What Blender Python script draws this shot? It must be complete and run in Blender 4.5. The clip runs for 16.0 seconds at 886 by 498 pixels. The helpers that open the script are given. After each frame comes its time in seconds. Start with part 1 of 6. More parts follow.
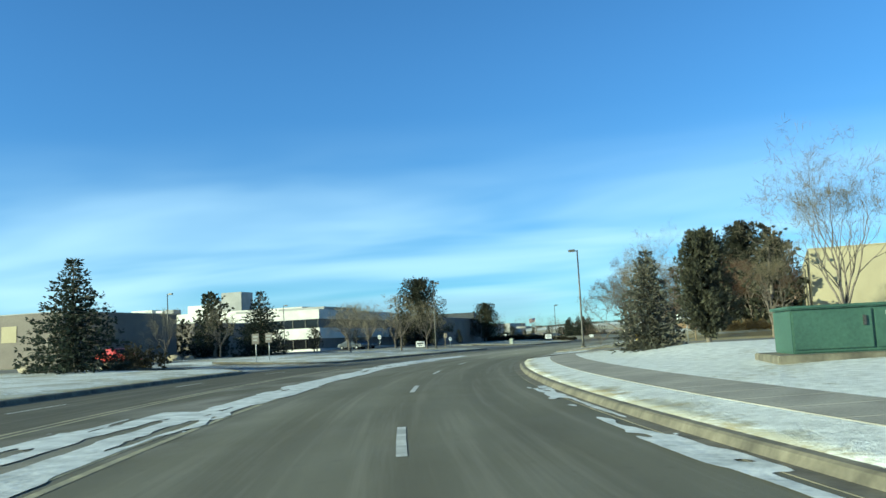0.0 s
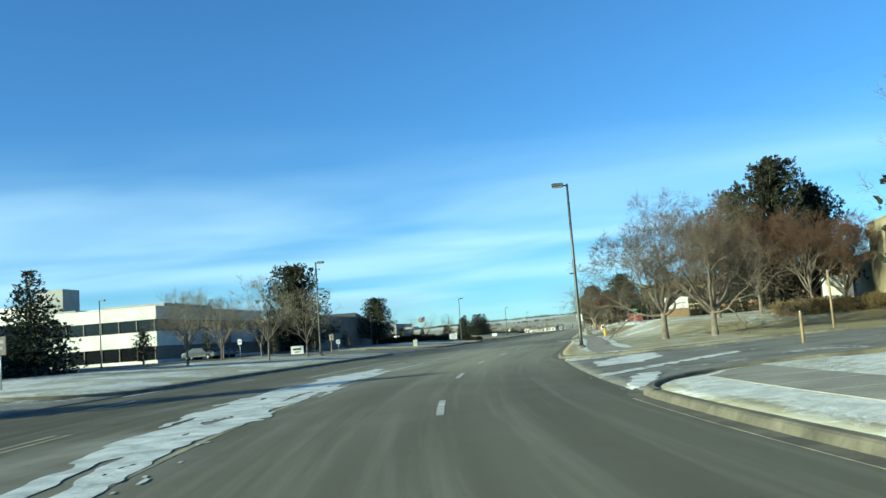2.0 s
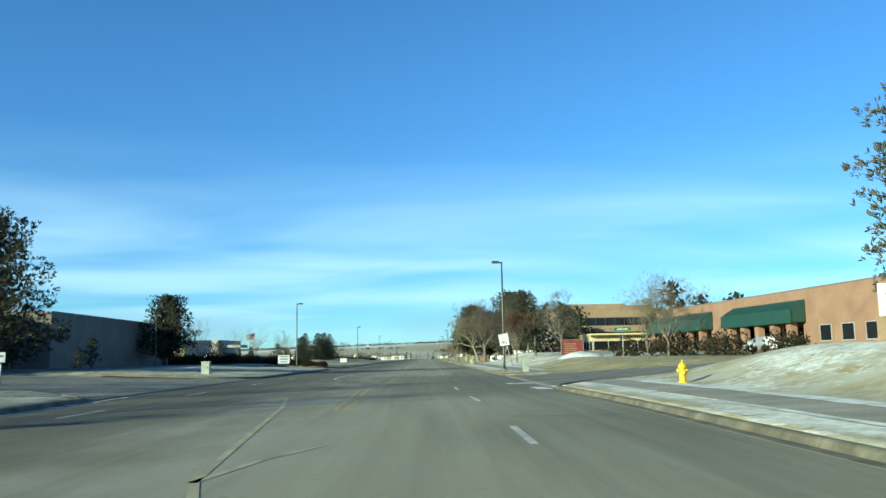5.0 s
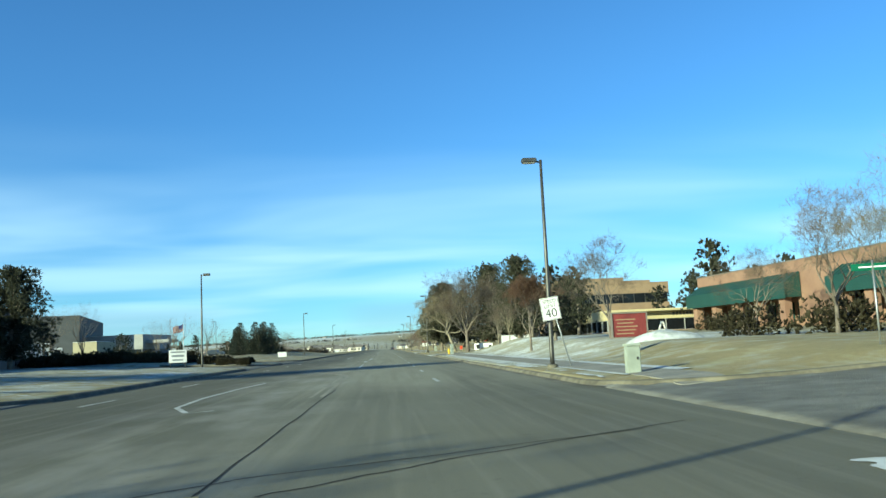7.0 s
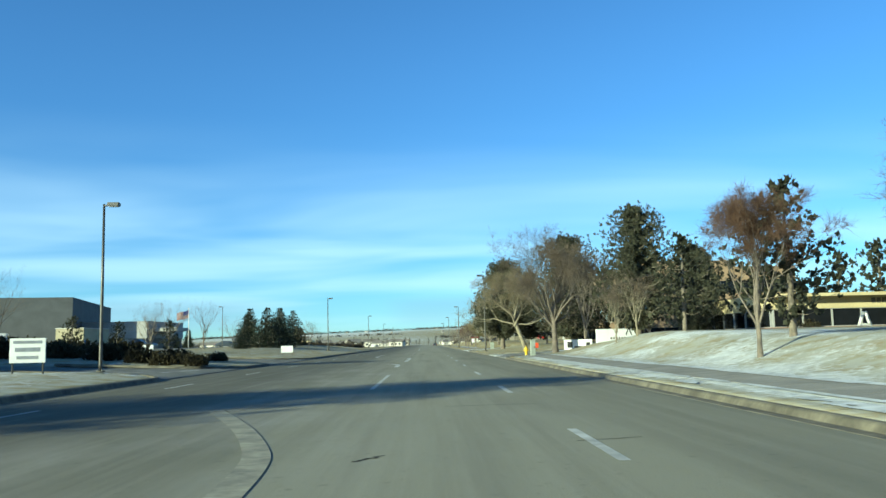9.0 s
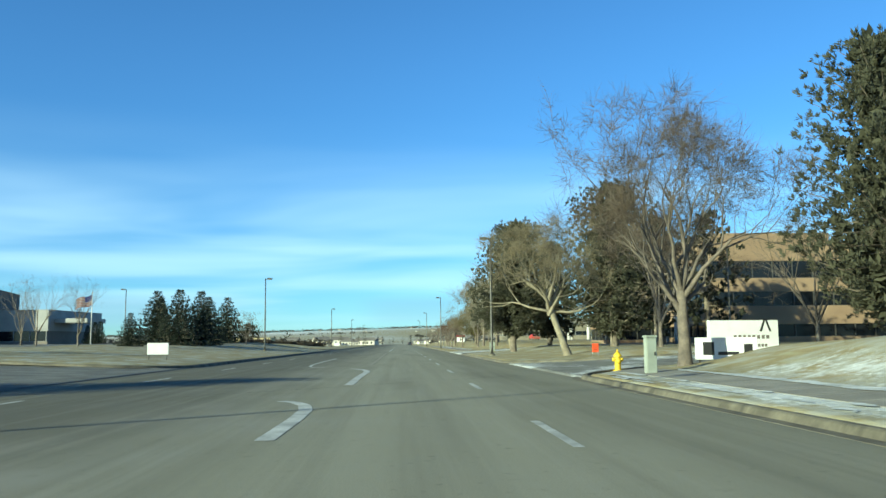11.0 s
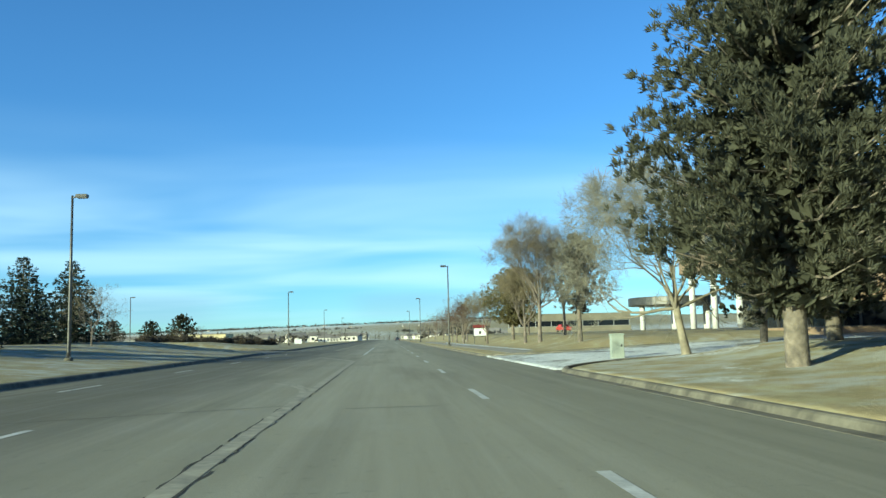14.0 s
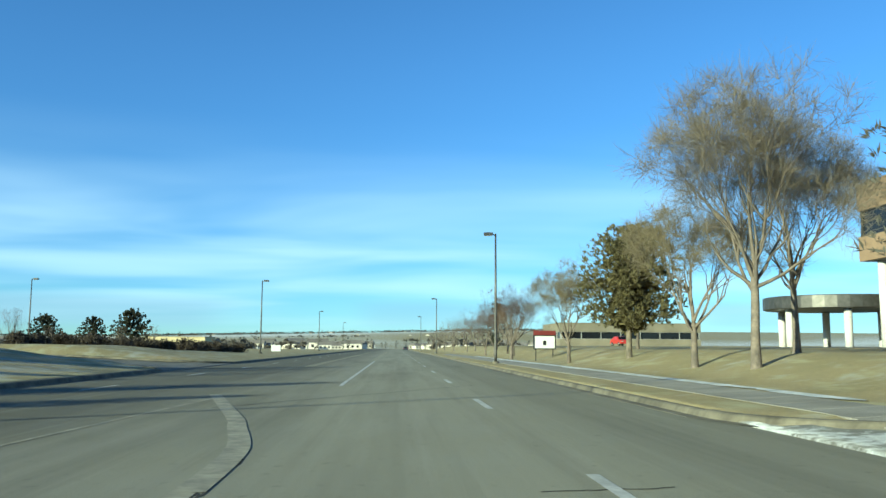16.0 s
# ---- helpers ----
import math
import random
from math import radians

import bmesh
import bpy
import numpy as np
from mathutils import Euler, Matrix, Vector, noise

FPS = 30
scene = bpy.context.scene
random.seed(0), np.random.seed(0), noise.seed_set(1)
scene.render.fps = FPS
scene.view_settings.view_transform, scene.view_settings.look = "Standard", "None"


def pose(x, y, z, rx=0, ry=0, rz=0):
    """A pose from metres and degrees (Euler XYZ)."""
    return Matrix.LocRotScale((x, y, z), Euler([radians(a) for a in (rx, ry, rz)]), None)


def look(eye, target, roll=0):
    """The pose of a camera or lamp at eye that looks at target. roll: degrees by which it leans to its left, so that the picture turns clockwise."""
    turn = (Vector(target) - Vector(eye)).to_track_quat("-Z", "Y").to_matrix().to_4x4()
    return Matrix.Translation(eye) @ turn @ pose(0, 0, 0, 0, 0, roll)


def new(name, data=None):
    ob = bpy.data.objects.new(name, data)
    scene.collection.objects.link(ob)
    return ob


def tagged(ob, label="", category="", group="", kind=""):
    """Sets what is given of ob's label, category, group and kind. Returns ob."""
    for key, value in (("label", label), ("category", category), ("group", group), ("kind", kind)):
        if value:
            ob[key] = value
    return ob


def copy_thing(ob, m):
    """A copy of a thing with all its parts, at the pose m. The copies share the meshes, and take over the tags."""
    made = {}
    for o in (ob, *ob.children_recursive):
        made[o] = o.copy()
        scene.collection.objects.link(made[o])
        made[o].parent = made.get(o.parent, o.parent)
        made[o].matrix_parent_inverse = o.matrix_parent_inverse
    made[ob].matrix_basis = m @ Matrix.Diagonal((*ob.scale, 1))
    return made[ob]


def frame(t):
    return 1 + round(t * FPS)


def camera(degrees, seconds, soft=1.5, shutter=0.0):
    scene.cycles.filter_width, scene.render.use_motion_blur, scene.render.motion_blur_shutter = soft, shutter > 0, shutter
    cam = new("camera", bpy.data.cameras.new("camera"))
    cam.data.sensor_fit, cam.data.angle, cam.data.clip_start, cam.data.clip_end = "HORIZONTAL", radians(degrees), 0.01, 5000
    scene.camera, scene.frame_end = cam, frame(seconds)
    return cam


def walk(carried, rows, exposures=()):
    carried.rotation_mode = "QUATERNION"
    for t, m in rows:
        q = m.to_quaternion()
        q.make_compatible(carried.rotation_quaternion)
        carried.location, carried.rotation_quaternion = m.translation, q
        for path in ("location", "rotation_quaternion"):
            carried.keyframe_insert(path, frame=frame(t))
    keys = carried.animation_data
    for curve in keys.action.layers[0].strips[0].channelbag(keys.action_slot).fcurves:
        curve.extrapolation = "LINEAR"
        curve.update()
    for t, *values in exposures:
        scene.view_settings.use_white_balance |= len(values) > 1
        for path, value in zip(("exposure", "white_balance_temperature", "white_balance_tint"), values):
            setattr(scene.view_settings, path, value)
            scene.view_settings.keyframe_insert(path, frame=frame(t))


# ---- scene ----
cam = camera(56.0, 16.0, soft=1.5, shutter=0.0)
PATH = [
    (0, (20.303, -150.545, 1.337), (19.691, -148.653, 1.558), -2.8),
    (0.5, (17.1, -142.713, 1.336), (16.605, -140.785, 1.531), -3.2),
    (1, (13.945, -134.943, 1.336), (13.515, -132.999, 1.526), -2.9),
    (1.5, (11.097, -127.063, 1.335), (10.758, -125.101, 1.525), -4.5),
    (2, (8.645, -118.901, 1.335), (8.324, -116.938, 1.545), -4.3),
    (2.5, (6.614, -110.369, 1.336), (6.486, -108.381, 1.505), -5.4),
    (3, (4.884, -101.848, 1.336), (4.83, -99.864, 1.579), -4.3),
    (3.5, (3.481, -93.367, 1.337), (3.492, -91.38, 1.558), -2.8),
    (4, (2.54, -84.72, 1.334), (2.561, -82.734, 1.569), -1.7),
    (4.2, (2.35, -81.40, 1.334), (2.365, -79.417, 1.594), -1.3),
    (6.3, (0.982, -47.67, 1.301), (1.075, -45.688, 1.55), -1.5),
    (6.5, (0.892, -44.354, 1.301), (0.987, -42.373, 1.556), -1.9),
    (7, (1.079, -35.877, 1.295), (1.226, -33.896, 1.524), -2.6),
    (7.5, (1.149, -27.398, 1.291), (1.253, -25.415, 1.524), -2.6),
    (8, (0.952, -18.786, 1.288), (1.04, -16.8, 1.505), -2.7),
    (8.5, (0.849, -10.459, 1.287), (0.921, -8.473, 1.512), -1.5),
    (9, (0.868, -2.224, 1.287), (0.911, -0.237, 1.511), -1.3),
    (9.2, (0.841, 1.199, 1.287), (0.903, 3.187, 1.499), -1.1),
    (11.3, (0.889, 38.895, 1.234), (0.991, 40.88, 1.457), -0.5),
    (11.5, (0.925, 42.447, 1.234), (1.014, 44.433, 1.456), -0.1),
    (12, (0.976, 51.278, 1.23), (1.059, 53.263, 1.466), -0.5),
    (12.5, (0.994, 60.152, 1.234), (1.081, 62.13, 1.515), -2.3),
    (13, (1.111, 69.339, 1.237), (1.218, 71.322, 1.47), -0.6),
    (13.5, (0.956, 78.728, 1.241), (1.097, 80.716, 1.414), 0.3),
    (14, (1.032, 87.846, 1.241), (1.168, 89.831, 1.45), -1.3),
    (14.5, (1.003, 96.784, 1.241), (1.097, 98.768, 1.47), -0.8),
    (15, (0.924, 105.651, 1.253), (1.058, 107.629, 1.519), -1.1),
    (15.5, (0.926, 114.464, 1.256), (1.01, 116.446, 1.505), -0.0),
    (16, (0.961, 123.549, 1.257), (1.074, 125.532, 1.491), 0.4),
]

import collections

# ---- light ----
SUN_TO = Vector((-0.78, -0.625, 0.0)).normalized()
ELEV = 15.2
EXPOSURE = 0.85
walk(cam, [(t, look(eye, target, roll)) for t, eye, target, roll in PATH], exposures=[(0.0, EXPOSURE, 6050, -4), (16.0, EXPOSURE, 6050, -4)])

sun = new("sun", bpy.data.lights.new("sun", "SUN"))
sun.data.energy, sun.data.angle, sun.data.color = 5.0, radians(0.55), (0.92, 0.90, 0.62)
toward_sun = (SUN_TO * math.cos(radians(ELEV)) + Vector((0, 0, math.sin(radians(ELEV))))).normalized()
sun.matrix_world = look(toward_sun * 100, (0, 0, 0))

world = bpy.data.worlds.new("winter_sky")
scene.world = world
world.use_nodes = True
wn, wl = world.node_tree.nodes, world.node_tree.links
wn.clear()
sky = wn.new("ShaderNodeTexSky")
sky.sky_type, sky.sun_disc = "NISHITA", False
sky.sun_elevation, sky.sun_rotation = radians(ELEV), math.atan2(SUN_TO.x, SUN_TO.y)
sky.altitude, sky.air_density, sky.dust_density, sky.ozone_density = 1600, 1.0, 0.4, 2.0
wtc = wn.new("ShaderNodeTexCoord")
wsep = wn.new("ShaderNodeSeparateXYZ")
wl.new(wtc.outputs["Generated"], wsep.inputs[0])


def wmath(op, a, b=None, c=None, clamp=False):
    n = wn.new("ShaderNodeMath")
    n.operation, n.use_clamp = op, clamp
    for i, v in enumerate((a, b, c)):
        if v is None:
            continue
        if isinstance(v, (int, float)):
            n.inputs[i].default_value = v
        else:
            wl.new(v, n.inputs[i])
    return n.outputs[0]


def wramp(v, a, b):
    n = wn.new("ShaderNodeMapRange")
    n.interpolation_type = "SMOOTHSTEP"
    n.inputs["From Min"].default_value, n.inputs["From Max"].default_value = a, b
    wl.new(v, n.inputs["Value"])
    return n.outputs["Result"]


# thin high cloud on a flat layer overhead: the way is divided by its height
wden = wmath("ADD", wmath("MAXIMUM", wsep.outputs["Z"], 0.0), 0.10)
wcomb = wn.new("ShaderNodeCombineXYZ")
wl.new(wmath("MULTIPLY", wmath("DIVIDE", wsep.outputs["X"], wden), 0.50), wcomb.inputs[0])
wl.new(wmath("MULTIPLY", wmath("DIVIDE", wsep.outputs["Y"], wden), 0.95), wcomb.inputs[1])
cl1 = wn.new("ShaderNodeTexNoise")
cl1.inputs["Scale"].default_value, cl1.inputs["Detail"].default_value, cl1.inputs["Roughness"].default_value = 0.85, 3.5, 0.45
cl1.inputs["Distortion"].default_value = 0.35
wl.new(wcomb.outputs[0], cl1.inputs["Vector"])
band_low = wramp(wsep.outputs["Z"], 0.27, 0.10)
cover = wmath("MULTIPLY", wramp(cl1.outputs["Fac"], 0.30, 0.74), band_low, clamp=True)
cover = wmath("MULTIPLY", cover, wramp(wsep.outputs["Z"], 0.005, 0.06))
cover = wmath("MULTIPLY", cover, 0.62)
# a low flat bank just over the skyline
bank = wmath("MULTIPLY", wramp(wsep.outputs["Z"], 0.062, 0.045), wramp(wsep.outputs["Z"], 0.012, 0.030))
cl2 = wn.new("ShaderNodeTexNoise")
cl2.inputs["Scale"].default_value = 3.0
wl.new(wtc.outputs["Generated"], cl2.inputs["Vector"])
bank = wmath("MULTIPLY", bank, wramp(cl2.outputs["Fac"], 0.45, 0.62))
tint = wn.new("ShaderNodeMix")
tint.data_type, tint.blend_type = "RGBA", "MULTIPLY"
tint.inputs["Factor"].default_value = 1.0
tint.inputs["B"].default_value = (0.51, 0.86, 1.17, 1)
wl.new(sky.outputs[0], tint.inputs["A"])
mix1 = wn.new("ShaderNodeMix")
mix1.data_type = "RGBA"
wl.new(cover, mix1.inputs["Factor"])
wl.new(tint.outputs["Result"], mix1.inputs["A"])
mix1.inputs["B"].default_value = (5.6, 7.6, 8.8, 1)
mix2 = wn.new("ShaderNodeMix")
mix2.data_type = "RGBA"
wl.new(wmath("MULTIPLY", bank, 0.5), mix2.inputs["Factor"])
wl.new(mix1.outputs["Result"], mix2.inputs["A"])
mix2.inputs["B"].default_value = (2.4, 3.9, 5.2, 1)
# the dry winter sky deepens towards the zenith
deep = wn.new("ShaderNodeMix")
deep.data_type, deep.blend_type = "RGBA", "MULTIPLY"
deep.inputs["Factor"].default_value = 1.0
wl.new(mix2.outputs["Result"], deep.inputs["A"])
zen = wmath("SUBTRACT", wmath("ADD", 1.0, wmath("MULTIPLY", wramp(wsep.outputs["Z"], 0.06, 0.36), 0.17)), wmath("MULTIPLY", wramp(wsep.outputs["Z"], 0.38, 0.92), 0.70))
wl.new(zen, deep.inputs["B"])
wbg = wn.new("ShaderNodeBackground")
wbg.inputs["Strength"].default_value = 0.084
wl.new(deep.outputs["Result"], wbg.inputs["Color"])
wout = wn.new("ShaderNodeOutputWorld")
wl.new(wbg.outputs[0], wout.inputs["Surface"])


# ---- materials ----
def mat(name, base, dark=None, rough=0.8, scale=3.0, fine=40.0, bump=0.15, metal=0.0, spec=0.5, vary=0.0, warp=0.5, bump_dist=0.02):
    """A surface with broad stains, fine grain and relief; vary: how far single objects differ."""
    m = bpy.data.materials.new(name)
    m.use_nodes = True
    n, l = m.node_tree.nodes, m.node_tree.links
    b = n["Principled BSDF"]
    dark = dark or tuple(c * 0.7 for c in base)
    tc = n.new("ShaderNodeTexCoord")
    n1, n2 = n.new("ShaderNodeTexNoise"), n.new("ShaderNodeTexNoise")
    n1.inputs["Scale"].default_value, n1.inputs["Detail"].default_value = scale, 4
    n1.inputs["Distortion"].default_value = warp
    n2.inputs["Scale"].default_value, n2.inputs["Detail"].default_value = fine, 3
    l.new(tc.outputs["Object"], n1.inputs["Vector"])
    l.new(tc.outputs["Object"], n2.inputs["Vector"])
    r = n.new("ShaderNodeMapRange")
    r.inputs["From Min"].default_value, r.inputs["From Max"].default_value = 0.32, 0.68
    l.new(n1.outputs["Fac"], r.inputs["Value"])
    mx = n.new("ShaderNodeMix")
    mx.data_type = "RGBA"
    mx.inputs["A"].default_value, mx.inputs["B"].default_value = (*dark, 1), (*base, 1)
    l.new(r.outputs["Result"], mx.inputs["Factor"])
    gr = n.new("ShaderNodeMix")
    gr.data_type, gr.blend_type = "RGBA", "OVERLAY"
    gr.inputs["Factor"].default_value = 0.35
    l.new(mx.outputs["Result"], gr.inputs["A"])
    l.new(n2.outputs["Fac"], gr.inputs["B"])
    out = gr.outputs["Result"]
    if vary:
        oi = n.new("ShaderNodeObjectInfo")
        hs = n.new("ShaderNodeHueSaturation")
        vr = n.new("ShaderNodeMapRange")
        vr.inputs["To Min"].default_value, vr.inputs["To Max"].default_value = 1 - vary, 1 + vary
        l.new(oi.outputs["Random"], vr.inputs["Value"])
        l.new(vr.outputs["Result"], hs.inputs["Value"])
        l.new(out, hs.inputs["Color"])
        out = hs.outputs["Color"]
    l.new(out, b.inputs["Base Color"])
    b.inputs["Roughness"].default_value, b.inputs["Metallic"].default_value = rough, metal
    b.inputs["Specular IOR Level"].default_value = spec
    if bump:
        bp = n.new("ShaderNodeBump")
        bp.inputs["Strength"].default_value, bp.inputs["Distance"].default_value = bump, bump_dist
        l.new(n2.outputs["Fac"], bp.inputs["Height"])
        l.new(bp.outputs["Normal"], b.inputs["Normal"])
    return m


def leafy(name, base, dark, rough=0.75):
    """Foliage or twigs: each clump takes its own tone between two colours, a little light comes through."""
    m = bpy.data.materials.new(name)
    m.use_nodes = True
    n, l = m.node_tree.nodes, m.node_tree.links
    b = n["Principled BSDF"]
    geo, tc, nz = n.new("ShaderNodeNewGeometry"), n.new("ShaderNodeTexCoord"), n.new("ShaderNodeTexNoise")
    nz.inputs["Scale"].default_value = 0.9
    l.new(tc.outputs["Object"], nz.inputs["Vector"])
    ad = n.new("ShaderNodeMath")
    ad.operation = "MULTIPLY_ADD"
    ad.inputs[1].default_value, ad.inputs[2].default_value = 0.6, -0.1
    l.new(geo.outputs["Random Per Island"], ad.inputs[0])
    ad2 = n.new("ShaderNodeMath")
    ad2.operation, ad2.use_clamp = "MULTIPLY_ADD", True
    ad2.inputs[1].default_value = 1.0
    l.new(nz.outputs["Fac"], ad2.inputs[0])
    l.new(ad.outputs[0], ad2.inputs[2])
    mx = n.new("ShaderNodeMix")
    mx.data_type = "RGBA"
    mx.inputs["A"].default_value, mx.inputs["B"].default_value = (*dark, 1), (*base, 1)
    l.new(ad2.outputs[0], mx.inputs["Factor"])
    oi, hs, vr = n.new("ShaderNodeObjectInfo"), n.new("ShaderNodeHueSaturation"), n.new("ShaderNodeMapRange")
    vr.inputs["To Min"].default_value, vr.inputs["To Max"].default_value = 0.85, 1.18
    l.new(oi.outputs["Random"], vr.inputs["Value"])
    l.new(vr.outputs["Result"], hs.inputs["Value"])
    l.new(mx.outputs["Result"], hs.inputs["Color"])
    l.new(hs.outputs["Color"], b.inputs["Base Color"])
    b.inputs["Roughness"].default_value = rough
    b.inputs["Specular IOR Level"].default_value = 0.25
    tr, ms = n.new("ShaderNodeBsdfTranslucent"), n.new("ShaderNodeMixShader")
    l.new(hs.outputs["Color"], tr.inputs["Color"])
    ms.inputs["Fac"].default_value = 0.35
    l.new(b.outputs[0], ms.inputs[1])
    l.new(tr.outputs[0], ms.inputs[2])
    l.new(ms.outputs[0], n["Material Output"].inputs["Surface"])
    return m


M = {}
M["kerb"] = mat("kerb_concrete", (0.19, 0.172, 0.125), (0.080, 0.073, 0.055), 0.9, 1.3, 9, 0.5)
M["walk"] = mat("sidewalk_concrete", (0.31, 0.295, 0.255), (0.20, 0.19, 0.165), 0.9, 0.7, 20)
M["white_line"] = mat("worn_white_paint", (0.62, 0.62, 0.58), (0.34, 0.34, 0.31), 0.7, 1.6, 14)
M["yellow_line"] = mat("worn_yellow_paint", (0.43, 0.39, 0.24), (0.24, 0.225, 0.16), 0.8, 1.2, 10)
M["faded_line"] = mat("faded_line_paint", (0.36, 0.335, 0.25), (0.20, 0.192, 0.155), 0.85, 2.2, 8)
M["gold_line"] = mat("golden_yellow_paint", (0.46, 0.35, 0.13), (0.26, 0.21, 0.10), 0.8, 1.2, 10)
M["tar"] = mat("tar_seal", (0.085, 0.082, 0.073), (0.050, 0.048, 0.044), 0.95, 2, 20, spec=0.1)
M["snow"] = mat("old_snow", (0.76, 0.78, 0.77), (0.42, 0.44, 0.43), 0.7, 1.6, 7, 0.5, bump_dist=0.03)
M["steel"] = mat("weathered_bronze_steel", (0.13, 0.125, 0.115), (0.08, 0.078, 0.07), 0.45, 2.5, 30, 0.05, metal=0.6)
M["galv"] = mat("galvanised_steel", (0.42, 0.43, 0.43), (0.30, 0.31, 0.31), 0.45, 4, 40, 0.05, metal=0.7)
M["lens"] = mat("lamp_lens", (0.45, 0.43, 0.38), None, 0.25, 3, 30, 0.0)
M["bark"] = mat("grey_brown_bark", (0.22, 0.18, 0.14), (0.10, 0.085, 0.07), 0.9, 2.5, 14, 0.8, vary=0.12, bump_dist=0.03)
M["palebark"] = mat("pale_bark", (0.31, 0.27, 0.19), (0.17, 0.145, 0.10), 0.9, 2.0, 12, 0.8, vary=0.08, bump_dist=0.03)
M["pinebark"] = mat("pine_bark", (0.24, 0.20, 0.15), (0.10, 0.085, 0.065), 0.95, 3, 9, 1.0, vary=0.1, bump_dist=0.04)
M["twig"] = leafy("grey_twigs", (0.20, 0.155, 0.115), (0.10, 0.078, 0.06))
M["redtwig"] = leafy("reddish_twigs", (0.17, 0.10, 0.065), (0.075, 0.045, 0.032))
M["goldtwig"] = leafy("golden_twigs", (0.28, 0.235, 0.15), (0.135, 0.11, 0.07))
M["paletwig"] = leafy("pale_grey_twigs", (0.34, 0.29, 0.215), (0.18, 0.15, 0.11))
M["needle"] = leafy("pine_needles", (0.092, 0.092, 0.060), (0.044, 0.046, 0.030))
M["darkneedle"] = leafy("dark_pine_needles", (0.064, 0.066, 0.042), (0.024, 0.027, 0.018))
M["oliveneedle"] = leafy("olive_pine_needles", (0.19, 0.165, 0.078), (0.075, 0.070, 0.036))
M["bluespruce"] = leafy("spruce_needles", (0.045, 0.058, 0.042), (0.014, 0.020, 0.016))
M["frostneedle"] = leafy("dusty_pale_foliage", (0.36, 0.33, 0.25), (0.17, 0.16, 0.115))
M["juniper"] = leafy("juniper_leaves", (0.060, 0.052, 0.028), (0.022, 0.020, 0.012))
M["brownshrub"] = leafy("brown_shrub_twigs", (0.125, 0.102, 0.078), (0.052, 0.043, 0.034))
M["drygrass"] = leafy("dry_grass", (0.26, 0.19, 0.09), (0.12, 0.085, 0.042))
M["white"] = mat("white_panel", (0.66, 0.65, 0.61), (0.50, 0.49, 0.46), 0.6, 0.35, 6, 0.03)
M["signwhite"] = mat("sign_white_enamel", (0.82, 0.82, 0.80), (0.72, 0.72, 0.70), 0.45, 1.5, 20, 0.0)
M["black"] = mat("black_paint", (0.02, 0.02, 0.02), None, 0.5, 3, 30, 0.0)
# the shade on the warehouse is put into this darkened grey
M["coolgrey"] = mat("shaded_blue_grey_panel", (0.085, 0.092, 0.10), (0.065, 0.070, 0.076), 0.8, 0.4, 10, 0.03)
M["dustyspruce"] = leafy("dusty_spruce_needles", (0.135, 0.132, 0.100), (0.052, 0.054, 0.042))
M["grey"] = mat("grey_panel", (0.34, 0.34, 0.33), (0.26, 0.26, 0.25), 0.75, 0.4, 10, 0.03)
M["darkwall"] = mat("brown_block_wall", (0.20, 0.175, 0.15), (0.15, 0.13, 0.115), 0.85, 0.4, 8, 0.1)
M["tan"] = mat("tan_stucco", (0.42, 0.37, 0.24), (0.35, 0.305, 0.20), 0.9, 0.35, 30, 0.03)
M["brickwall"] = mat("red_brown_brick", (0.30, 0.18, 0.12), (0.23, 0.13, 0.09), 0.9, 0.5, 16, 0.2)
M["brickband"] = mat("tan_brick", (0.31, 0.215, 0.13), (0.24, 0.16, 0.10), 0.9, 0.4, 16, 0.2)
M["olivetan"] = mat("olive_tan_block", (0.23, 0.205, 0.145), (0.17, 0.15, 0.105), 0.9, 0.4, 8, 0.1)
M["greyneedle"] = leafy("grey_pine_needles", (0.165, 0.155, 0.125), (0.066, 0.065, 0.052))
M["green"] = mat("green_metal_roof", (0.020, 0.068, 0.056), (0.014, 0.050, 0.041), 0.45, 0.6, 10, 0.05)
M["cream"] = mat("cream_fascia", (0.58, 0.49, 0.28), (0.48, 0.40, 0.23), 0.8, 0.5, 10, 0.05)
M["glass"] = mat("dark_window_glass", (0.012, 0.014, 0.017), (0.008, 0.009, 0.011), 0.12, 0.3, 2, 0.0, spec=0.35)
M["signgreen"] = mat("sign_green_sheet", (0.015, 0.13, 0.075), None, 0.85, 2, 20, 0.0, spec=0.1)
M["roofgrey"] = mat("flat_roof_gravel", (0.30, 0.29, 0.27), None, 0.95, 0.5, 20, 0.1)
M["boxgreen"] = mat("utility_green_enamel", (0.055, 0.12, 0.085), (0.04, 0.09, 0.065), 0.5, 0.8, 14, 0.05)
M["palebox"] = mat("pale_green_enamel", (0.36, 0.40, 0.34), (0.29, 0.32, 0.27), 0.6, 0.8, 2.5, 0.02)
M["hydrant_y"] = mat("yellow_enamel", (0.75, 0.52, 0.03), (0.60, 0.40, 0.02), 0.5, 4, 30, 0.05)
M["hydrant_r"] = mat("red_orange_enamel", (0.80, 0.10, 0.03), (0.60, 0.07, 0.02), 0.5, 4, 30, 0.05)
M["red"] = mat("red_sign_paint", (0.19, 0.030, 0.027), (0.14, 0.022, 0.02), 0.55, 1, 12, 0.05)
M["carred"] = mat("red_car_paint", (0.50, 0.04, 0.03), (0.42, 0.03, 0.02), 0.3, 1, 6, 0.0)
M["carwhite"] = mat("white_car_paint", (0.75, 0.75, 0.74), None, 0.3, 1, 6, 0.0)
M["carblue"] = mat("blue_grey_car_paint", (0.045, 0.06, 0.08), None, 0.3, 1, 6, 0.0)
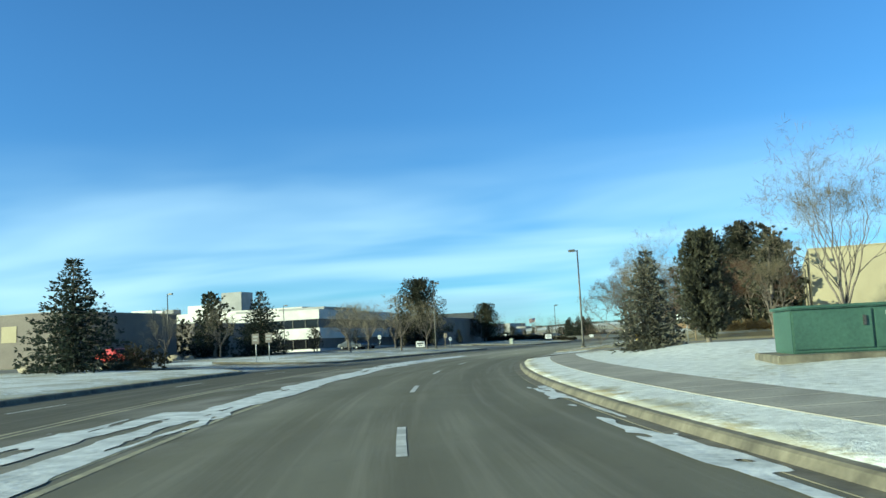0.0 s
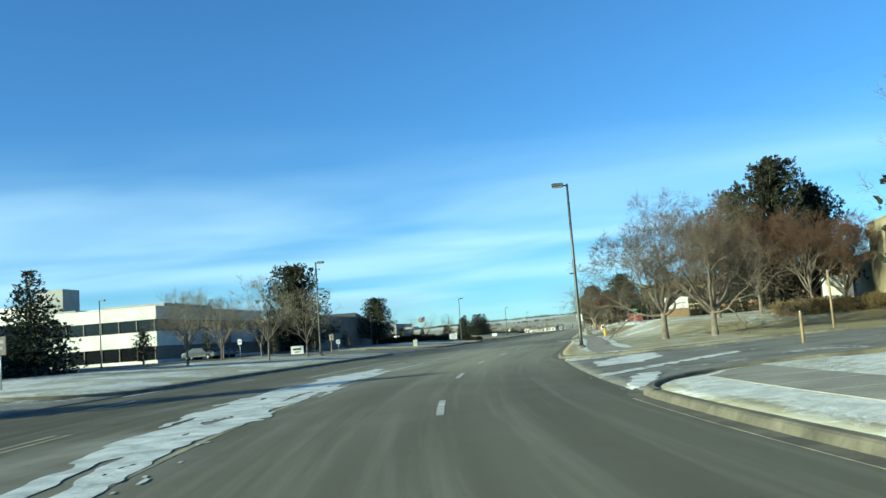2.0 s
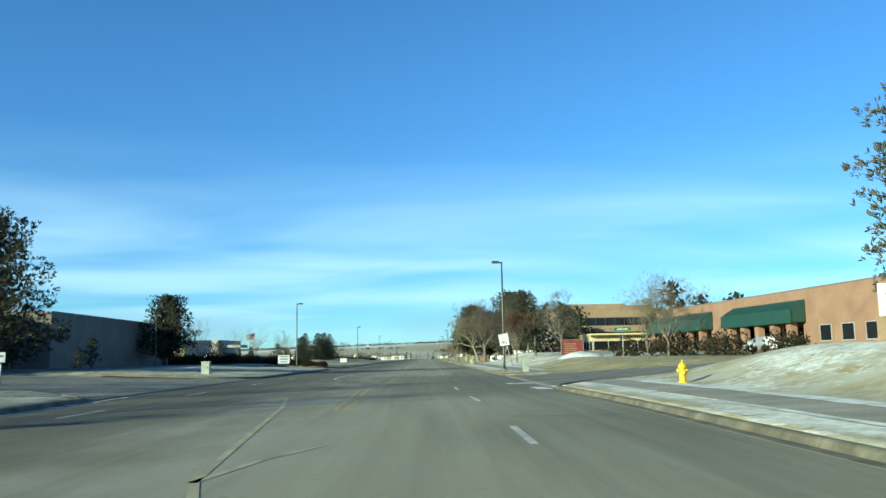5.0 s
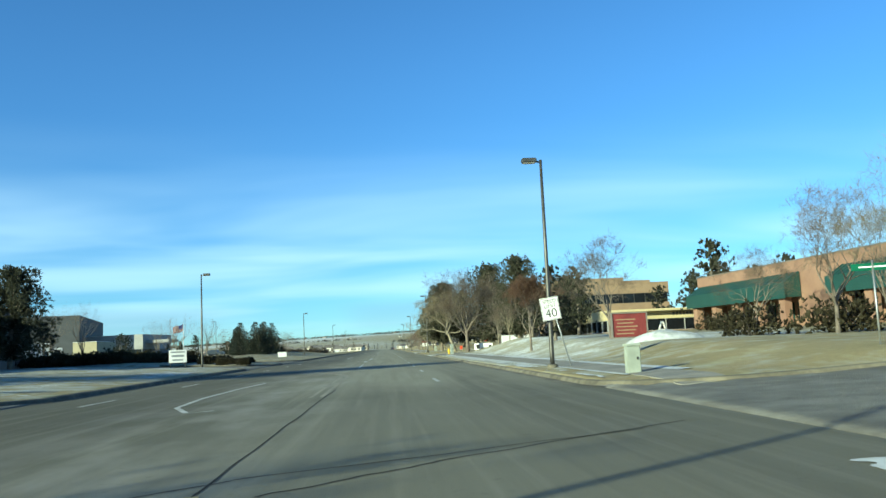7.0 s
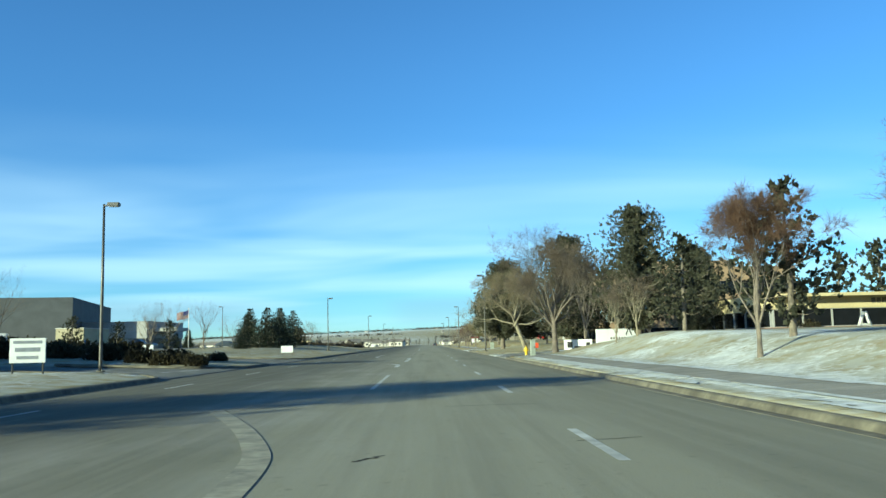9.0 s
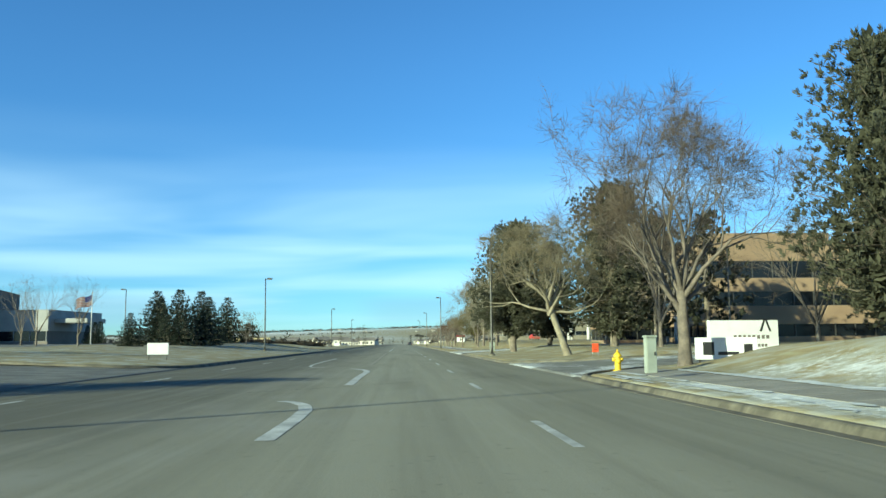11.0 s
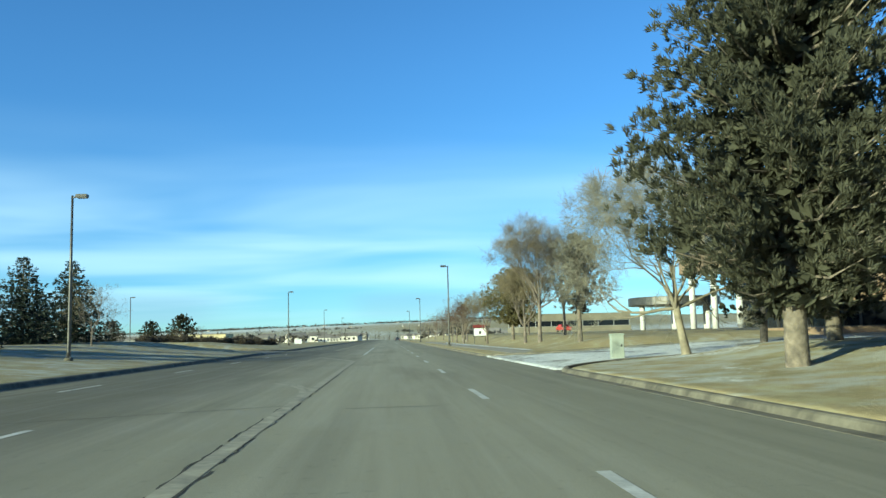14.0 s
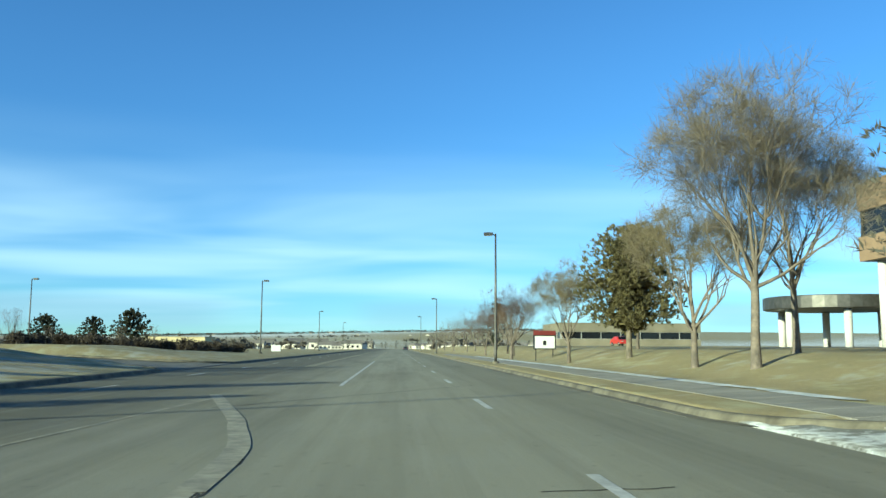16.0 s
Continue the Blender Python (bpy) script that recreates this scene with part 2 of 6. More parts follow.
M["rubber"] = mat("tyre_rubber", (0.02, 0.02, 0.02), None, 0.85, 4, 30, 0.1)
M["wood"] = mat("weathered_wood", (0.34, 0.26, 0.15), (0.22, 0.16, 0.09), 0.85, 2, 18, 0.2)
M["rock"] = mat("tan_boulder", (0.42, 0.36, 0.25), (0.26, 0.22, 0.16), 0.9, 2, 10, 0.6, bump_dist=0.04)
# flag colours darkened so that the cloth looks backlit
M["flagwhite"] = mat("flag_white_backlit", (0.30, 0.30, 0.31), None, 0.8, 3, 30, 0.0)
M["flagred"] = mat("flag_red_backlit", (0.16, 0.02, 0.02), None, 0.8, 3, 30, 0.0)
M["flagblue"] = mat("flag_blue_backlit", (0.02, 0.03, 0.14), None, 0.8, 3, 30, 0.0)
M["far"] = mat("far_house_siding", (0.62, 0.58, 0.50), (0.50, 0.46, 0.39), 0.9, 0.2, 4, 0.0, vary=0.4)
M["farwood"] = leafy("far_bare_woods", (0.125, 0.112, 0.092), (0.045, 0.045, 0.042))
M["farroof"] = mat("far_roof_shingle", (0.22, 0.20, 0.18), (0.16, 0.145, 0.13), 0.9, 0.3, 4, 0.0, vary=0.2)

# ---- plan of the road: u runs across it from the lane dashes, y along it ----
DASH_X, BEND, BEND_Y, BEND_END = 2.95, 0.00286, -72.0, -175.0
U_KERB_R, U_YEL_R, U_YEL_L, U_OPP, U_KERB_L = 3.78, -3.70, -7.45, -10.65, -13.0
# gaps in the kerbs: side streets and driveways, as stretches of y
GAPS_R = [(-99.0, -85.5), (-31.5, -16.5), (64.5, 77.5), (119.0, 134.5)]
GAPS_L = [(-103.0, -91.0), (-36.0, -11.0), (36.0, 46.5), (60.0, 75.0), (168.0, 180.0)]


def line_x(y):
    e = min(y, BEND_Y) - BEND_Y
    if y < BEND_END:
        f = BEND_END - BEND_Y
        return DASH_X + BEND * f * f + 2 * BEND * f * (y - BEND_END)
    return DASH_X + BEND * e * e + 0.42 * sstep(-110, -84, y) * (1 - sstep(-48, -32, y))


def line_n(y):
    e = max(min(y, BEND_Y), BEND_END) - BEND_Y
    return math.sqrt(1 + (2 * BEND * e) ** 2)


def at(u, y, z=0.0):
    """A place by its distance across and along the road."""
    return (line_x(y) + u * line_n(y), y, z)


def u_of(x, y):
    return (x - line_x(y)) / line_n(y)


def sstep(a, b, v):
    t = min(max((v - a) / (b - a), 0.0), 1.0)
    return t * t * (3 - 2 * t)


def interp(v, pts):
    if v <= pts[0][0]:
        return pts[0][1]
    for (a, fa), (b, fb) in zip(pts, pts[1:]):
        if v <= b:
            return fa + (fb - fa) * sstep(a, b, v)
    return pts[-1][1]


BANK_R = [(-150, 0.42), (-124, 0.45), (-112, 0.75), (-100, 0.5), (-70, 0.45), (-60, 1.2), (-40, 1.55), (-32, 0.9), (-16, 0.8), (0, 1.0), (25, 1.35), (50, 1.65), (62, 1.2), (78, 0.75), (116, 0.8), (136, 1.0), (160, 1.25), (260, 1.5)]
BANK_L = [(-150, 0.4), (-60, 0.75), (0, 0.8), (60, 0.85), (110, 1.1), (140, 1.30), (168, 1.40), (190, 1.15), (206, 0.80), (230, 0.5), (300, 0.4)]


def gap_at(y, gaps, soft=2.5, wide=0.0):
    """1 inside a gap in the kerb, 0 away from it."""
    return max([min(sstep(a - wide - soft, a - wide + soft, y), 1 - sstep(b + wide - soft, b + wide + soft, y)) for a, b in gaps] + [0.0])


RADIUS = 4.5


def flare(d):
    """How far the mouth of a driveway widens at a distance from the kerb line."""
    return RADIUS - math.sqrt(max(0.0, RADIUS ** 2 - (RADIUS - d) ** 2)) if d < RADIUS else 0.0


def far_z(y):
    return 62 * sstep(1250, 3300, y)


def ground_z(u, y):
    far = far_z(y) * max(0.5, min(1.05, 0.88 + 1.2 * u / max(y, 1.0)))
    if y > 600:
        return far - 0.06
    if u > 0:
        d = u - U_KERB_R
        if d < 0.12:
            return -0.06 + far
        bank, g = interp(y, BANK_R) * (1 - 0.9 * sstep(300, 480, y)), gap_at(y, GAPS_R, 0.6 if d < RADIUS else 1.6, flare(d) + (0.5 if d < RADIUS else 1.0))
        low = (0.115 + 0.055 * min(d, 3.4)) * (1 - sstep(440, 620, y))
        z = low + (bank - 0.30) * sstep(3.2, 8.5, d) + 0.006 * min(max(d - 8, 0), 40)
        drive = min(0.015 + 0.045 * d, bank)
    else:
        d = U_KERB_L - u
        if d < 0.12:
            return -0.06 + far
        bank, g = interp(y, BANK_L) * (1 - 0.9 * sstep(300, 480, y)), gap_at(y, GAPS_L, 0.6 if d < RADIUS else 1.6, flare(d) + (0.5 if d < RADIUS else 1.0))
        low = (0.145 + 0.06 * min(d, 3.0)) * (1 - sstep(440, 620, y))
        z = low + (bank - 0.28) * sstep(1.0, 17.0 - 5.0 * sstep(135, 170, y), d)
        drive = min(0.015 + 0.035 * d, bank)
    if d > 1.0:
        z += 0.10 * (noise.noise((u * 0.11, y * 0.11, 1.7))) * sstep(3, 9, d)
    reach = 1 - sstep(22, 40, d)
    z = z + (drive - z) * g * reach
    return z + far


def zg(x, y):
    return ground_z(u_of(x, y), y)


def obj(name, verts, faces, material, smooth=False, parent=None):
    me = bpy.data.meshes.new(name)
    me.from_pydata([tuple(v) for v in verts], [], faces)
    for m_ in material if isinstance(material, (list, tuple)) else [material]:
        me.materials.append(m_)
    if smooth:
        me.polygons.foreach_set("use_smooth", [True] * len(me.polygons))
    me.update()
    ob = new(name, me)
    if parent:
        ob.parent = parent
    return ob


def strip(name, prof, ys, material, parent=None, smooth=False):
    """Sweeps a profile of (u, z) along the road over the given y; z may be a function of y."""
    verts, faces, k = [], [], len(prof)
    for y in ys:
        for u, z in prof:
            verts.append(at(u, y, z(y) if callable(z) else z))
    for i in range(len(ys) - 1):
        for j in range(k - 1):
            a = i * k + j
            faces.append((a, a + 1, a + k + 1, a + k))
    return obj(name, verts, faces, material, smooth, parent)


def steps(a, b, d):
    n = max(1, int(math.ceil((b - a) / d)))
    return [a + (b - a) * i / n for i in range(n + 1)]


# ---- ground: one sheet to the skyline ----
def snow_haze_amount(u, y):
    """How much old snow lies: thick by the bend and in the shade, thin further along; past 600 m raised in place of
    haze.
    """
    if u > 0:
        d = u - U_KERB_R
        s = interp(y, [(-160, 0.66), (-106, 0.64), (-96, 0.50), (-84, 0.36), (-66, 0.32), (-56, 0.46), (-34, 0.44), (-15, 0.12), (-2, 0.22), (8, 0.50), (50, 0.46), (62, 0.26), (80, 0.22), (98, 0.25), (108, 0.33), (118, 0.37), (138, 0.10), (160, 0.04), (260, 0.05)])
        if 8 < d and -90 < y < -66:
            s *= 0.3
        if 0.6 < d < 2.6:
            s += 0.12 * (1 - sstep(60, 100, y))
        s -= 0.14 * (1 - sstep(0.1, 0.9, d))
        s -= 0.5 * sstep(14, 30, d)
        if d < 1.4 and y < -80:
            s -= 0.08
    else:
        d = U_KERB_L - u
        s = interp(y, [(-160, 0.56), (-100, 0.53), (-60, 0.47), (-20, 0.38), (30, 0.42), (60, 0.33), (85, 0.28), (100, 0.25), (130, 0.32), (160, 0.27), (176, 0.17), (260, 0.10)])
        s -= 0.25 * (1 - sstep(0.2, 1.2, d))
        s -= 0.2 * sstep(12, 26, d)
    for a, b, q in ((-99.0, -85.5, 0.40), (-31.5, -16.5, 0.30), (64.5, 77.5, 0.50), (119.0, 134.5, 0.66)):
        if u > 0:
            g = gap_at(y, [(a, b)], 0.8, flare(u - U_KERB_R))
            s = s * (1 - g) + (q - 0.3 * sstep(14, 26, u)) * g
    # the far plain is paled to stand in for haze, in snow-like bands
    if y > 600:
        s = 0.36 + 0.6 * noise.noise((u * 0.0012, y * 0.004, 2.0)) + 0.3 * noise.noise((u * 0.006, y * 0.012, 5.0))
    return max(0.0, min(1.0, s))


def pave_amount(u, y):
    """Bare tarmac of driveways and side streets beyond the kerbs."""
    if u > 0:
        d = u - U_KERB_R
        g = gap_at(y, GAPS_R, 0.5, flare(d))
        lots = max(g * (1 - sstep(40, 44, d)), sstep(20.5, 21.5, d) * (1 - sstep(60, 62, d)) * max(sstep(-31, -30, y) * (1 - sstep(-17, -16, y)), sstep(120, 121, y) * (1 - sstep(186, 188, y)), sstep(60, 61, y) * (1 - sstep(84, 85, y))))
    else:
        d = U_KERB_L - u
        g = gap_at(y, GAPS_L, 0.5, flare(d))
        lots = max(g * (1 - sstep(50, 54, d)), sstep(14, 15, d) * (1 - sstep(32, 34, d)) * sstep(-100, -98, y) * (1 - sstep(50, 52, y)), sstep(24, 25, d) * (1 - sstep(60, 62, d)) * sstep(70, 72, y) * (1 - sstep(225, 227, y)))
    return lots


us = [-3500, -2200, -1400, -900, -550, -330, -220, -150, -110, -85] + [-70 + 2.5 * i for i in range(17)] + [-27.2 + 1.0 * i for i in range(13)] + [-14.4, -13.8, -13.35, U_KERB_L - 0.14, U_KERB_L - 0.10, -8, 0]
us += [U_KERB_R + 0.10, U_KERB_R + 0.14, 4.3, 4.8] + [5.4 + 0.7 * i for i in range(18)] + [19 + 2.5 * i for i in range(14)] + [58, 70, 90, 120, 170, 240, 350, 550, 900, 1400, 2200, 3500]
ysg = [-700, -420, -300, -230, -200, -185] + steps(-175, 270, 1.1) + steps(275, 420, 6)[0:] + [450, 490, 540, 600, 680, 780, 900, 1050, 1250, 1500, 1800, 2150, 2500, 2900, 3400, 4200]
gv, gf, gs_, gp, k = [], [], [], [], len(us)
for y in ysg:
    for u in us:
        gv.append(at(u, y, ground_z(u, y)))
        gs_.append(snow_haze_amount(u, y))
        gp.append(pave_amount(u, y))
for i in range(len(ysg) - 1):
    for j in range(k - 1):
        a = i * k + j
        gf.append((a, a + 1, a + k + 1, a + k))


def ground_material():
    m = bpy.data.materials.new("winter_lawn_snow_tarmac")
    m.use_nodes = True
    n, l = m.node_tree.nodes, m.node_tree.links
    b = n["Principled BSDF"]
    tc = n.new("ShaderNodeTexCoord")

    def tex(scale, detail=4.0, rough=0.6, stretch=None):
        t = n.new("ShaderNodeTexNoise")
        t.inputs["Scale"].default_value, t.inputs["Detail"].default_value, t.inputs["Roughness"].default_value = scale, detail, rough
        if stretch:
            mp = n.new("ShaderNodeMapping")
            mp.inputs["Scale"].default_value = stretch
            l.new(tc.outputs["Object"], mp.inputs["Vector"])
            l.new(mp.outputs["Vector"], t.inputs["Vector"])
        else:
            l.new(tc.outputs["Object"], t.inputs["Vector"])
        return t.outputs["Fac"]

    def mix(f, a, c):
        x = n.new("ShaderNodeMix")
        x.data_type = "RGBA"
        for key, v in (("Factor", f), ("A", a), ("B", c)):
            if isinstance(v, (tuple, float)):
                x.inputs[key].default_value = (*v, 1) if isinstance(v, tuple) else v
            else:
                l.new(v, x.inputs[key])
        return x.outputs["Result"]

    def rng(v, a, c):
        x = n.new("ShaderNodeMapRange")
        x.inputs["From Min"].default_value, x.inputs["From Max"].default_value = a, c
        l.new(v, x.inputs["Value"])
        return x.outputs["Result"]

    def mth(op, a, c):
        x = n.new("ShaderNodeMath")
        x.operation = op
        for i, v in enumerate((a, c)):
            if isinstance(v, float):
                x.inputs[i].default_value = v
            else:
                l.new(v, x.inputs[i])
        return x.outputs[0]

    def attr(name):
        a = n.new("ShaderNodeAttribute")
        a.attribute_name = name
        return a.outputs["Fac"]

    grass = mix(rng(tex(0.25), 0.35, 0.65), (0.42, 0.340, 0.185), (0.31, 0.268, 0.140))
    grass = mix(rng(tex(9.0, 6, 0.7), 0.3, 0.7), mix(0.5, grass, (0.16, 0.13, 0.06)), grass)
    grass = mix(rng(tex(1.1, 4, 0.6, (1.0, 0.35, 1.0)), 0.52, 0.70), grass, (0.40, 0.37, 0.22))
    pave = mix(rng(tex(0.6), 0.35, 0.65), (0.125, 0.121, 0.108), (0.19, 0.185, 0.165))
    base = mix(rng(mth("ADD", attr("pave"), mth("MULTIPLY", tex(2.5), 0.2)), 0.52, 0.62), grass, pave)
    ragged = mth("ADD", mth("MULTIPLY", tex(0.35, 6, 0.62, (1.0, 0.55, 1.0)), 0.62), mth("MULTIPLY", tex(4.0, 5, 0.7), 0.38))
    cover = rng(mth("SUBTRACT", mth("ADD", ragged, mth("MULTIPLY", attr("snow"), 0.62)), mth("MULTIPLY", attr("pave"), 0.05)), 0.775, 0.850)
    # frost of the lawns; on the far plain it carries the painted haze
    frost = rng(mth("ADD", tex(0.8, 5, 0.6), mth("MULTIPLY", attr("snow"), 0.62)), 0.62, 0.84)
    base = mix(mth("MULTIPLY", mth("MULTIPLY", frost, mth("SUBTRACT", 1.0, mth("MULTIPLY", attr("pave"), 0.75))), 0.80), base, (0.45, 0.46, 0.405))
    snow = mix(rng(tex(3.0), 0.35, 0.65), (0.52, 0.54, 0.52), (0.76, 0.78, 0.76))
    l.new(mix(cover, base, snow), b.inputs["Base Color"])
    b.inputs["Roughness"].default_value = 0.85
    b.inputs["Specular IOR Level"].default_value = 0.3
    bp = n.new("ShaderNodeBump")
    bp.inputs["Strength"].default_value, bp.inputs["Distance"].default_value = 0.7, 0.06
    l.new(mth("ADD", tex(7.0, 6, 0.7), mth("MULTIPLY", cover, 0.35)), bp.inputs["Height"])
    l.new(bp.outputs["Normal"], b.inputs["Normal"])
    return m


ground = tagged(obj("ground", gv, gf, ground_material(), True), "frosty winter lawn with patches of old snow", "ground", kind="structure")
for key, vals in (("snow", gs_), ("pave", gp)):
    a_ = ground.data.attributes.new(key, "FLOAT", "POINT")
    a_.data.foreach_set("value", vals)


def asphalt():
    m = bpy.data.materials.new("worn_asphalt")
    m.use_nodes = True
    n, l = m.node_tree.nodes, m.node_tree.links
    b = n["Principled BSDF"]
    at_ = n.new("ShaderNodeAttribute")
    at_.attribute_name = "across"
    tc = n.new("ShaderNodeTexCoord")

    def tex(scale, detail=4.0, stretch=None):
        t = n.new("ShaderNodeTexNoise")
        t.inputs["Scale"].default_value, t.inputs["Detail"].default_value = scale, detail
        if stretch:
            mp = n.new("ShaderNodeMapping")
            mp.inputs["Scale"].default_value = stretch
            l.new(tc.outputs["Object"], mp.inputs["Vector"])
            l.new(mp.outputs["Vector"], t.inputs["Vector"])
        else:
            l.new(tc.outputs["Object"], t.inputs["Vector"])
        return t.outputs["Fac"]

    def mth(op, *vs):
        x = n.new("ShaderNodeMath")
        x.operation = op
        for i, v in enumerate(vs):
            if isinstance(v, (int, float)):
                x.inputs[i].default_value = v
            else:
                l.new(v, x.inputs[i])
        return x.outputs[0]

    def mix(f, a, c):
        x = n.new("ShaderNodeMix")
        x.data_type = "RGBA"
        for key, v in (("Factor", f), ("A", a), ("B", c)):
            if isinstance(v, tuple):
                x.inputs[key].default_value = (*v, 1)
            elif isinstance(v, (int, float)):
                x.inputs[key].default_value = v
            else:
                l.new(v, x.inputs[key])
        return x.outputs["Result"]

    def rng(v, a, c, lo=0.0, hi=1.0):
        x = n.new("ShaderNodeMapRange")
        x.inputs["From Min"].default_value, x.inputs["From Max"].default_value = a, c
        x.inputs["To Min"].default_value, x.inputs["To Max"].default_value = lo, hi
        l.new(v, x.inputs["Value"])
        return x.outputs["Result"]

    # polished wheel tracks: two to each lane of 3.7 m
    wave = mth("COSINE", mth("MULTIPLY", mth("ADD", at_.outputs["Fac"], 0.0), 2 * math.pi / 1.85))
    worn = mth("MULTIPLY", mth("ADD", mth("MULTIPLY", wave, -0.5), 0.5), rng(tex(0.12, 3, (1.0, 0.12, 1.0)), 0.3, 0.7))
    col = mix(rng(tex(0.3, 5, (1.0, 0.3, 1.0)), 0.3, 0.7), (0.166, 0.160, 0.119), (0.206, 0.200, 0.151))
    col = mix(mth("MULTIPLY", worn, 0.8), col, (0.310, 0.308, 0.245))
    # the straight is paler than the bend
    sep = n.new("ShaderNodeSeparateXYZ")
    l.new(tc.outputs["Object"], sep.inputs[0])
    col = mix(mth("MULTIPLY", rng(sep.outputs["Y"], -96.0, -80.0), 0.74), col, (0.450, 0.440, 0.350))
    # left lanes: dark brownish, darkened further in place of lens corner falloff
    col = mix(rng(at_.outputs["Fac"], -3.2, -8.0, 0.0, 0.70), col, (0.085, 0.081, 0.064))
    col = mix(rng(at_.outputs["Fac"], 0.2, 1.6, 0.0, 0.30), col, (0.125, 0.124, 0.096))
    cross = mth("MULTIPLY", rng(sep.outputs["Y"], -42.0, -34.0), rng(sep.outputs["Y"], -6.0, -13.0))
    col = mix(mth("MULTIPLY", cross, 0.5), col, (0.115, 0.114, 0.088))
    grain = tex(70.0, 2)
    col = mix(rng(grain, 0.3, 0.7, 0.0, 0.35), col, (0.06, 0.06, 0.055))
    # dried salt and grit by the centre lane
    dry = n.new("ShaderNodeMapRange")
    dry.inputs["From Min"].default_value, dry.inputs["From Max"].default_value = 3.2, 0.6
    l.new(mth("ABSOLUTE", mth("ADD", at_.outputs["Fac"], 5.4)), dry.inputs["Value"])
    salt = mth("MULTIPLY", dry.outputs["Result"], rng(tex(0.5, 6, (1.0, 0.4, 1.0)), 0.42, 0.66))
    salt = mth("MULTIPLY", salt, rng(sep.outputs["Y"], 60.0, 10.0, 0.25, 1.0))
    col = mix(mth("MULTIPLY", salt, 0.60), col, (0.44, 0.43, 0.40))
    stain = rng(tex(0.22, 6, (1.6, 0.22, 1.0)), 0.52, 0.72)
    col = mix(mth("MULTIPLY", stain, 0.45), col, (0.115, 0.112, 0.088))
    # long faint streaks worn by traffic, and small drips and scuffs
    lane = n.new("ShaderNodeCombineXYZ")
    l.new(at_.outputs["Fac"], lane.inputs[0])
    l.new(mth("MULTIPLY", sep.outputs["Y"], 0.022), lane.inputs[1])

    def streak(scale, detail):
        t = n.new("ShaderNodeTexNoise")
        t.inputs["Scale"].default_value, t.inputs["Detail"].default_value, t.inputs["Roughness"].default_value = scale, detail, 0.62
        l.new(lane.outputs[0], t.inputs["Vector"])
        return t.outputs["Fac"]

    col = mix(mth("MULTIPLY", rng(streak(1.6, 4.0), 0.46, 0.68), 0.24), col, (0.118, 0.113, 0.094))
    col = mix(mth("MULTIPLY", rng(streak(2.7, 5.0), 0.50, 0.70), 0.22), col, (0.44, 0.425, 0.36))
    drip = rng(tex(5.5, 5), 0.62, 0.72)
    col = mix(mth("MULTIPLY", drip, 0.30), col, (0.085, 0.083, 0.072))
    dim = n.new("ShaderNodeMix")
    dim.data_type, dim.blend_type = "RGBA", "MULTIPLY"
    dim.inputs["Factor"].default_value, dim.inputs["B"].default_value = 1.0, (0.92, 0.905, 0.87, 1)
    l.new(col, dim.inputs["A"])
    col = dim.outputs["Result"]
    l.new(col, b.inputs["Base Color"])
    l.new(rng(tex(0.5, 4), 0.3, 0.7, 0.75, 0.92), b.inputs["Roughness"])
    b.inputs["Specular IOR Level"].default_value = 0.15
    bp = n.new("ShaderNodeBump")
    bp.inputs["Strength"].default_value, bp.inputs["Distance"].default_value = 0.45, 0.014
    l.new(grain, bp.inputs["Height"])
    l.new(bp.outputs["Normal"], b.inputs["Normal"])
    return m


ysr = [-420, -300, -230, -200] + steps(-180, 420, 3) + [450, 500, 560, 620]
ur = [U_KERB_L - 0.05, U_KERB_L + 1.2, U_OPP, -9, U_YEL_L, -6.3, -5, U_YEL_R, -2, 0, 1.9, U_KERB_R - 0.4, U_KERB_R + 0.05]
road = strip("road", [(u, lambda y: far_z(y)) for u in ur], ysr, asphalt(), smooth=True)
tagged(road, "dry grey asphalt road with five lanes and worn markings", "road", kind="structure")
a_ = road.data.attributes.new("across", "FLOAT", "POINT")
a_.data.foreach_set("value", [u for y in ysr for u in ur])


def runs(gaps, a, b):
    out, y = [], a
    for g0, g1 in gaps:
        out.append((y, g0))
        y = g1
    return out + [(y, b)]


def kerb_run(side, a, b):
    """A kerb and gutter pan in one casting."""
    s, u0 = (1, U_KERB_R) if side > 0 else (-1, U_KERB_L)
    h = 0.13 if side > 0 else 0.16
    prof = [(u0 - s * 0.36, -0.02), (u0 - s * 0.34, 0.008), (u0 - s * 0.06, 0.003), (u0 - s * 0.01, h - 0.03), (u0 + s * 0.03, h - 0.005), (u0 + s * 0.15, h), (u0 + s * 0.17, h - 0.02), (u0 + s * 0.18, -0.1)]
    return tagged(strip("kerb", prof, steps(a, b, 2.0), M["kerb"], smooth=False), "weathered tan concrete kerb and gutter along the road", "kerb", kind="structure")


def kerb_return(y0, side, dy):
    """The rounded kerb that turns out of the road into a driveway; dy: +1 where the driveway lies beyond y0, -1 where before."""
    s, u0 = (1, U_KERB_R) if side > 0 else (-1, U_KERB_L)
    prof = [(-0.34, 0.010), (-0.06, 0.008), (-0.01, 0.11), (0.03, 0.135), (0.15, 0.14), (0.18, 0.12), (0.19, -0.1)]
    verts, faces, k, n, r = [], [], len(prof), 14, RADIUS
    for i in range(n + 4):
        for q, z in prof:
            a = math.pi / 2 * min(i, n) / n
            d, e = r - (r - q) * math.cos(a), (r - q) * math.sin(a)
            d += max(0, i - n) * 2.0
            u, y = u0 + s * d, y0 - dy * r + dy * e
            rise = min(0.045 * max(d, 0), 0.6)
            verts.append((*at(u, y)[:2], z + rise if z > -0.05 else z))
    for i in range(n + 3):
        for j in range(k - 1):
            a = i * k + j
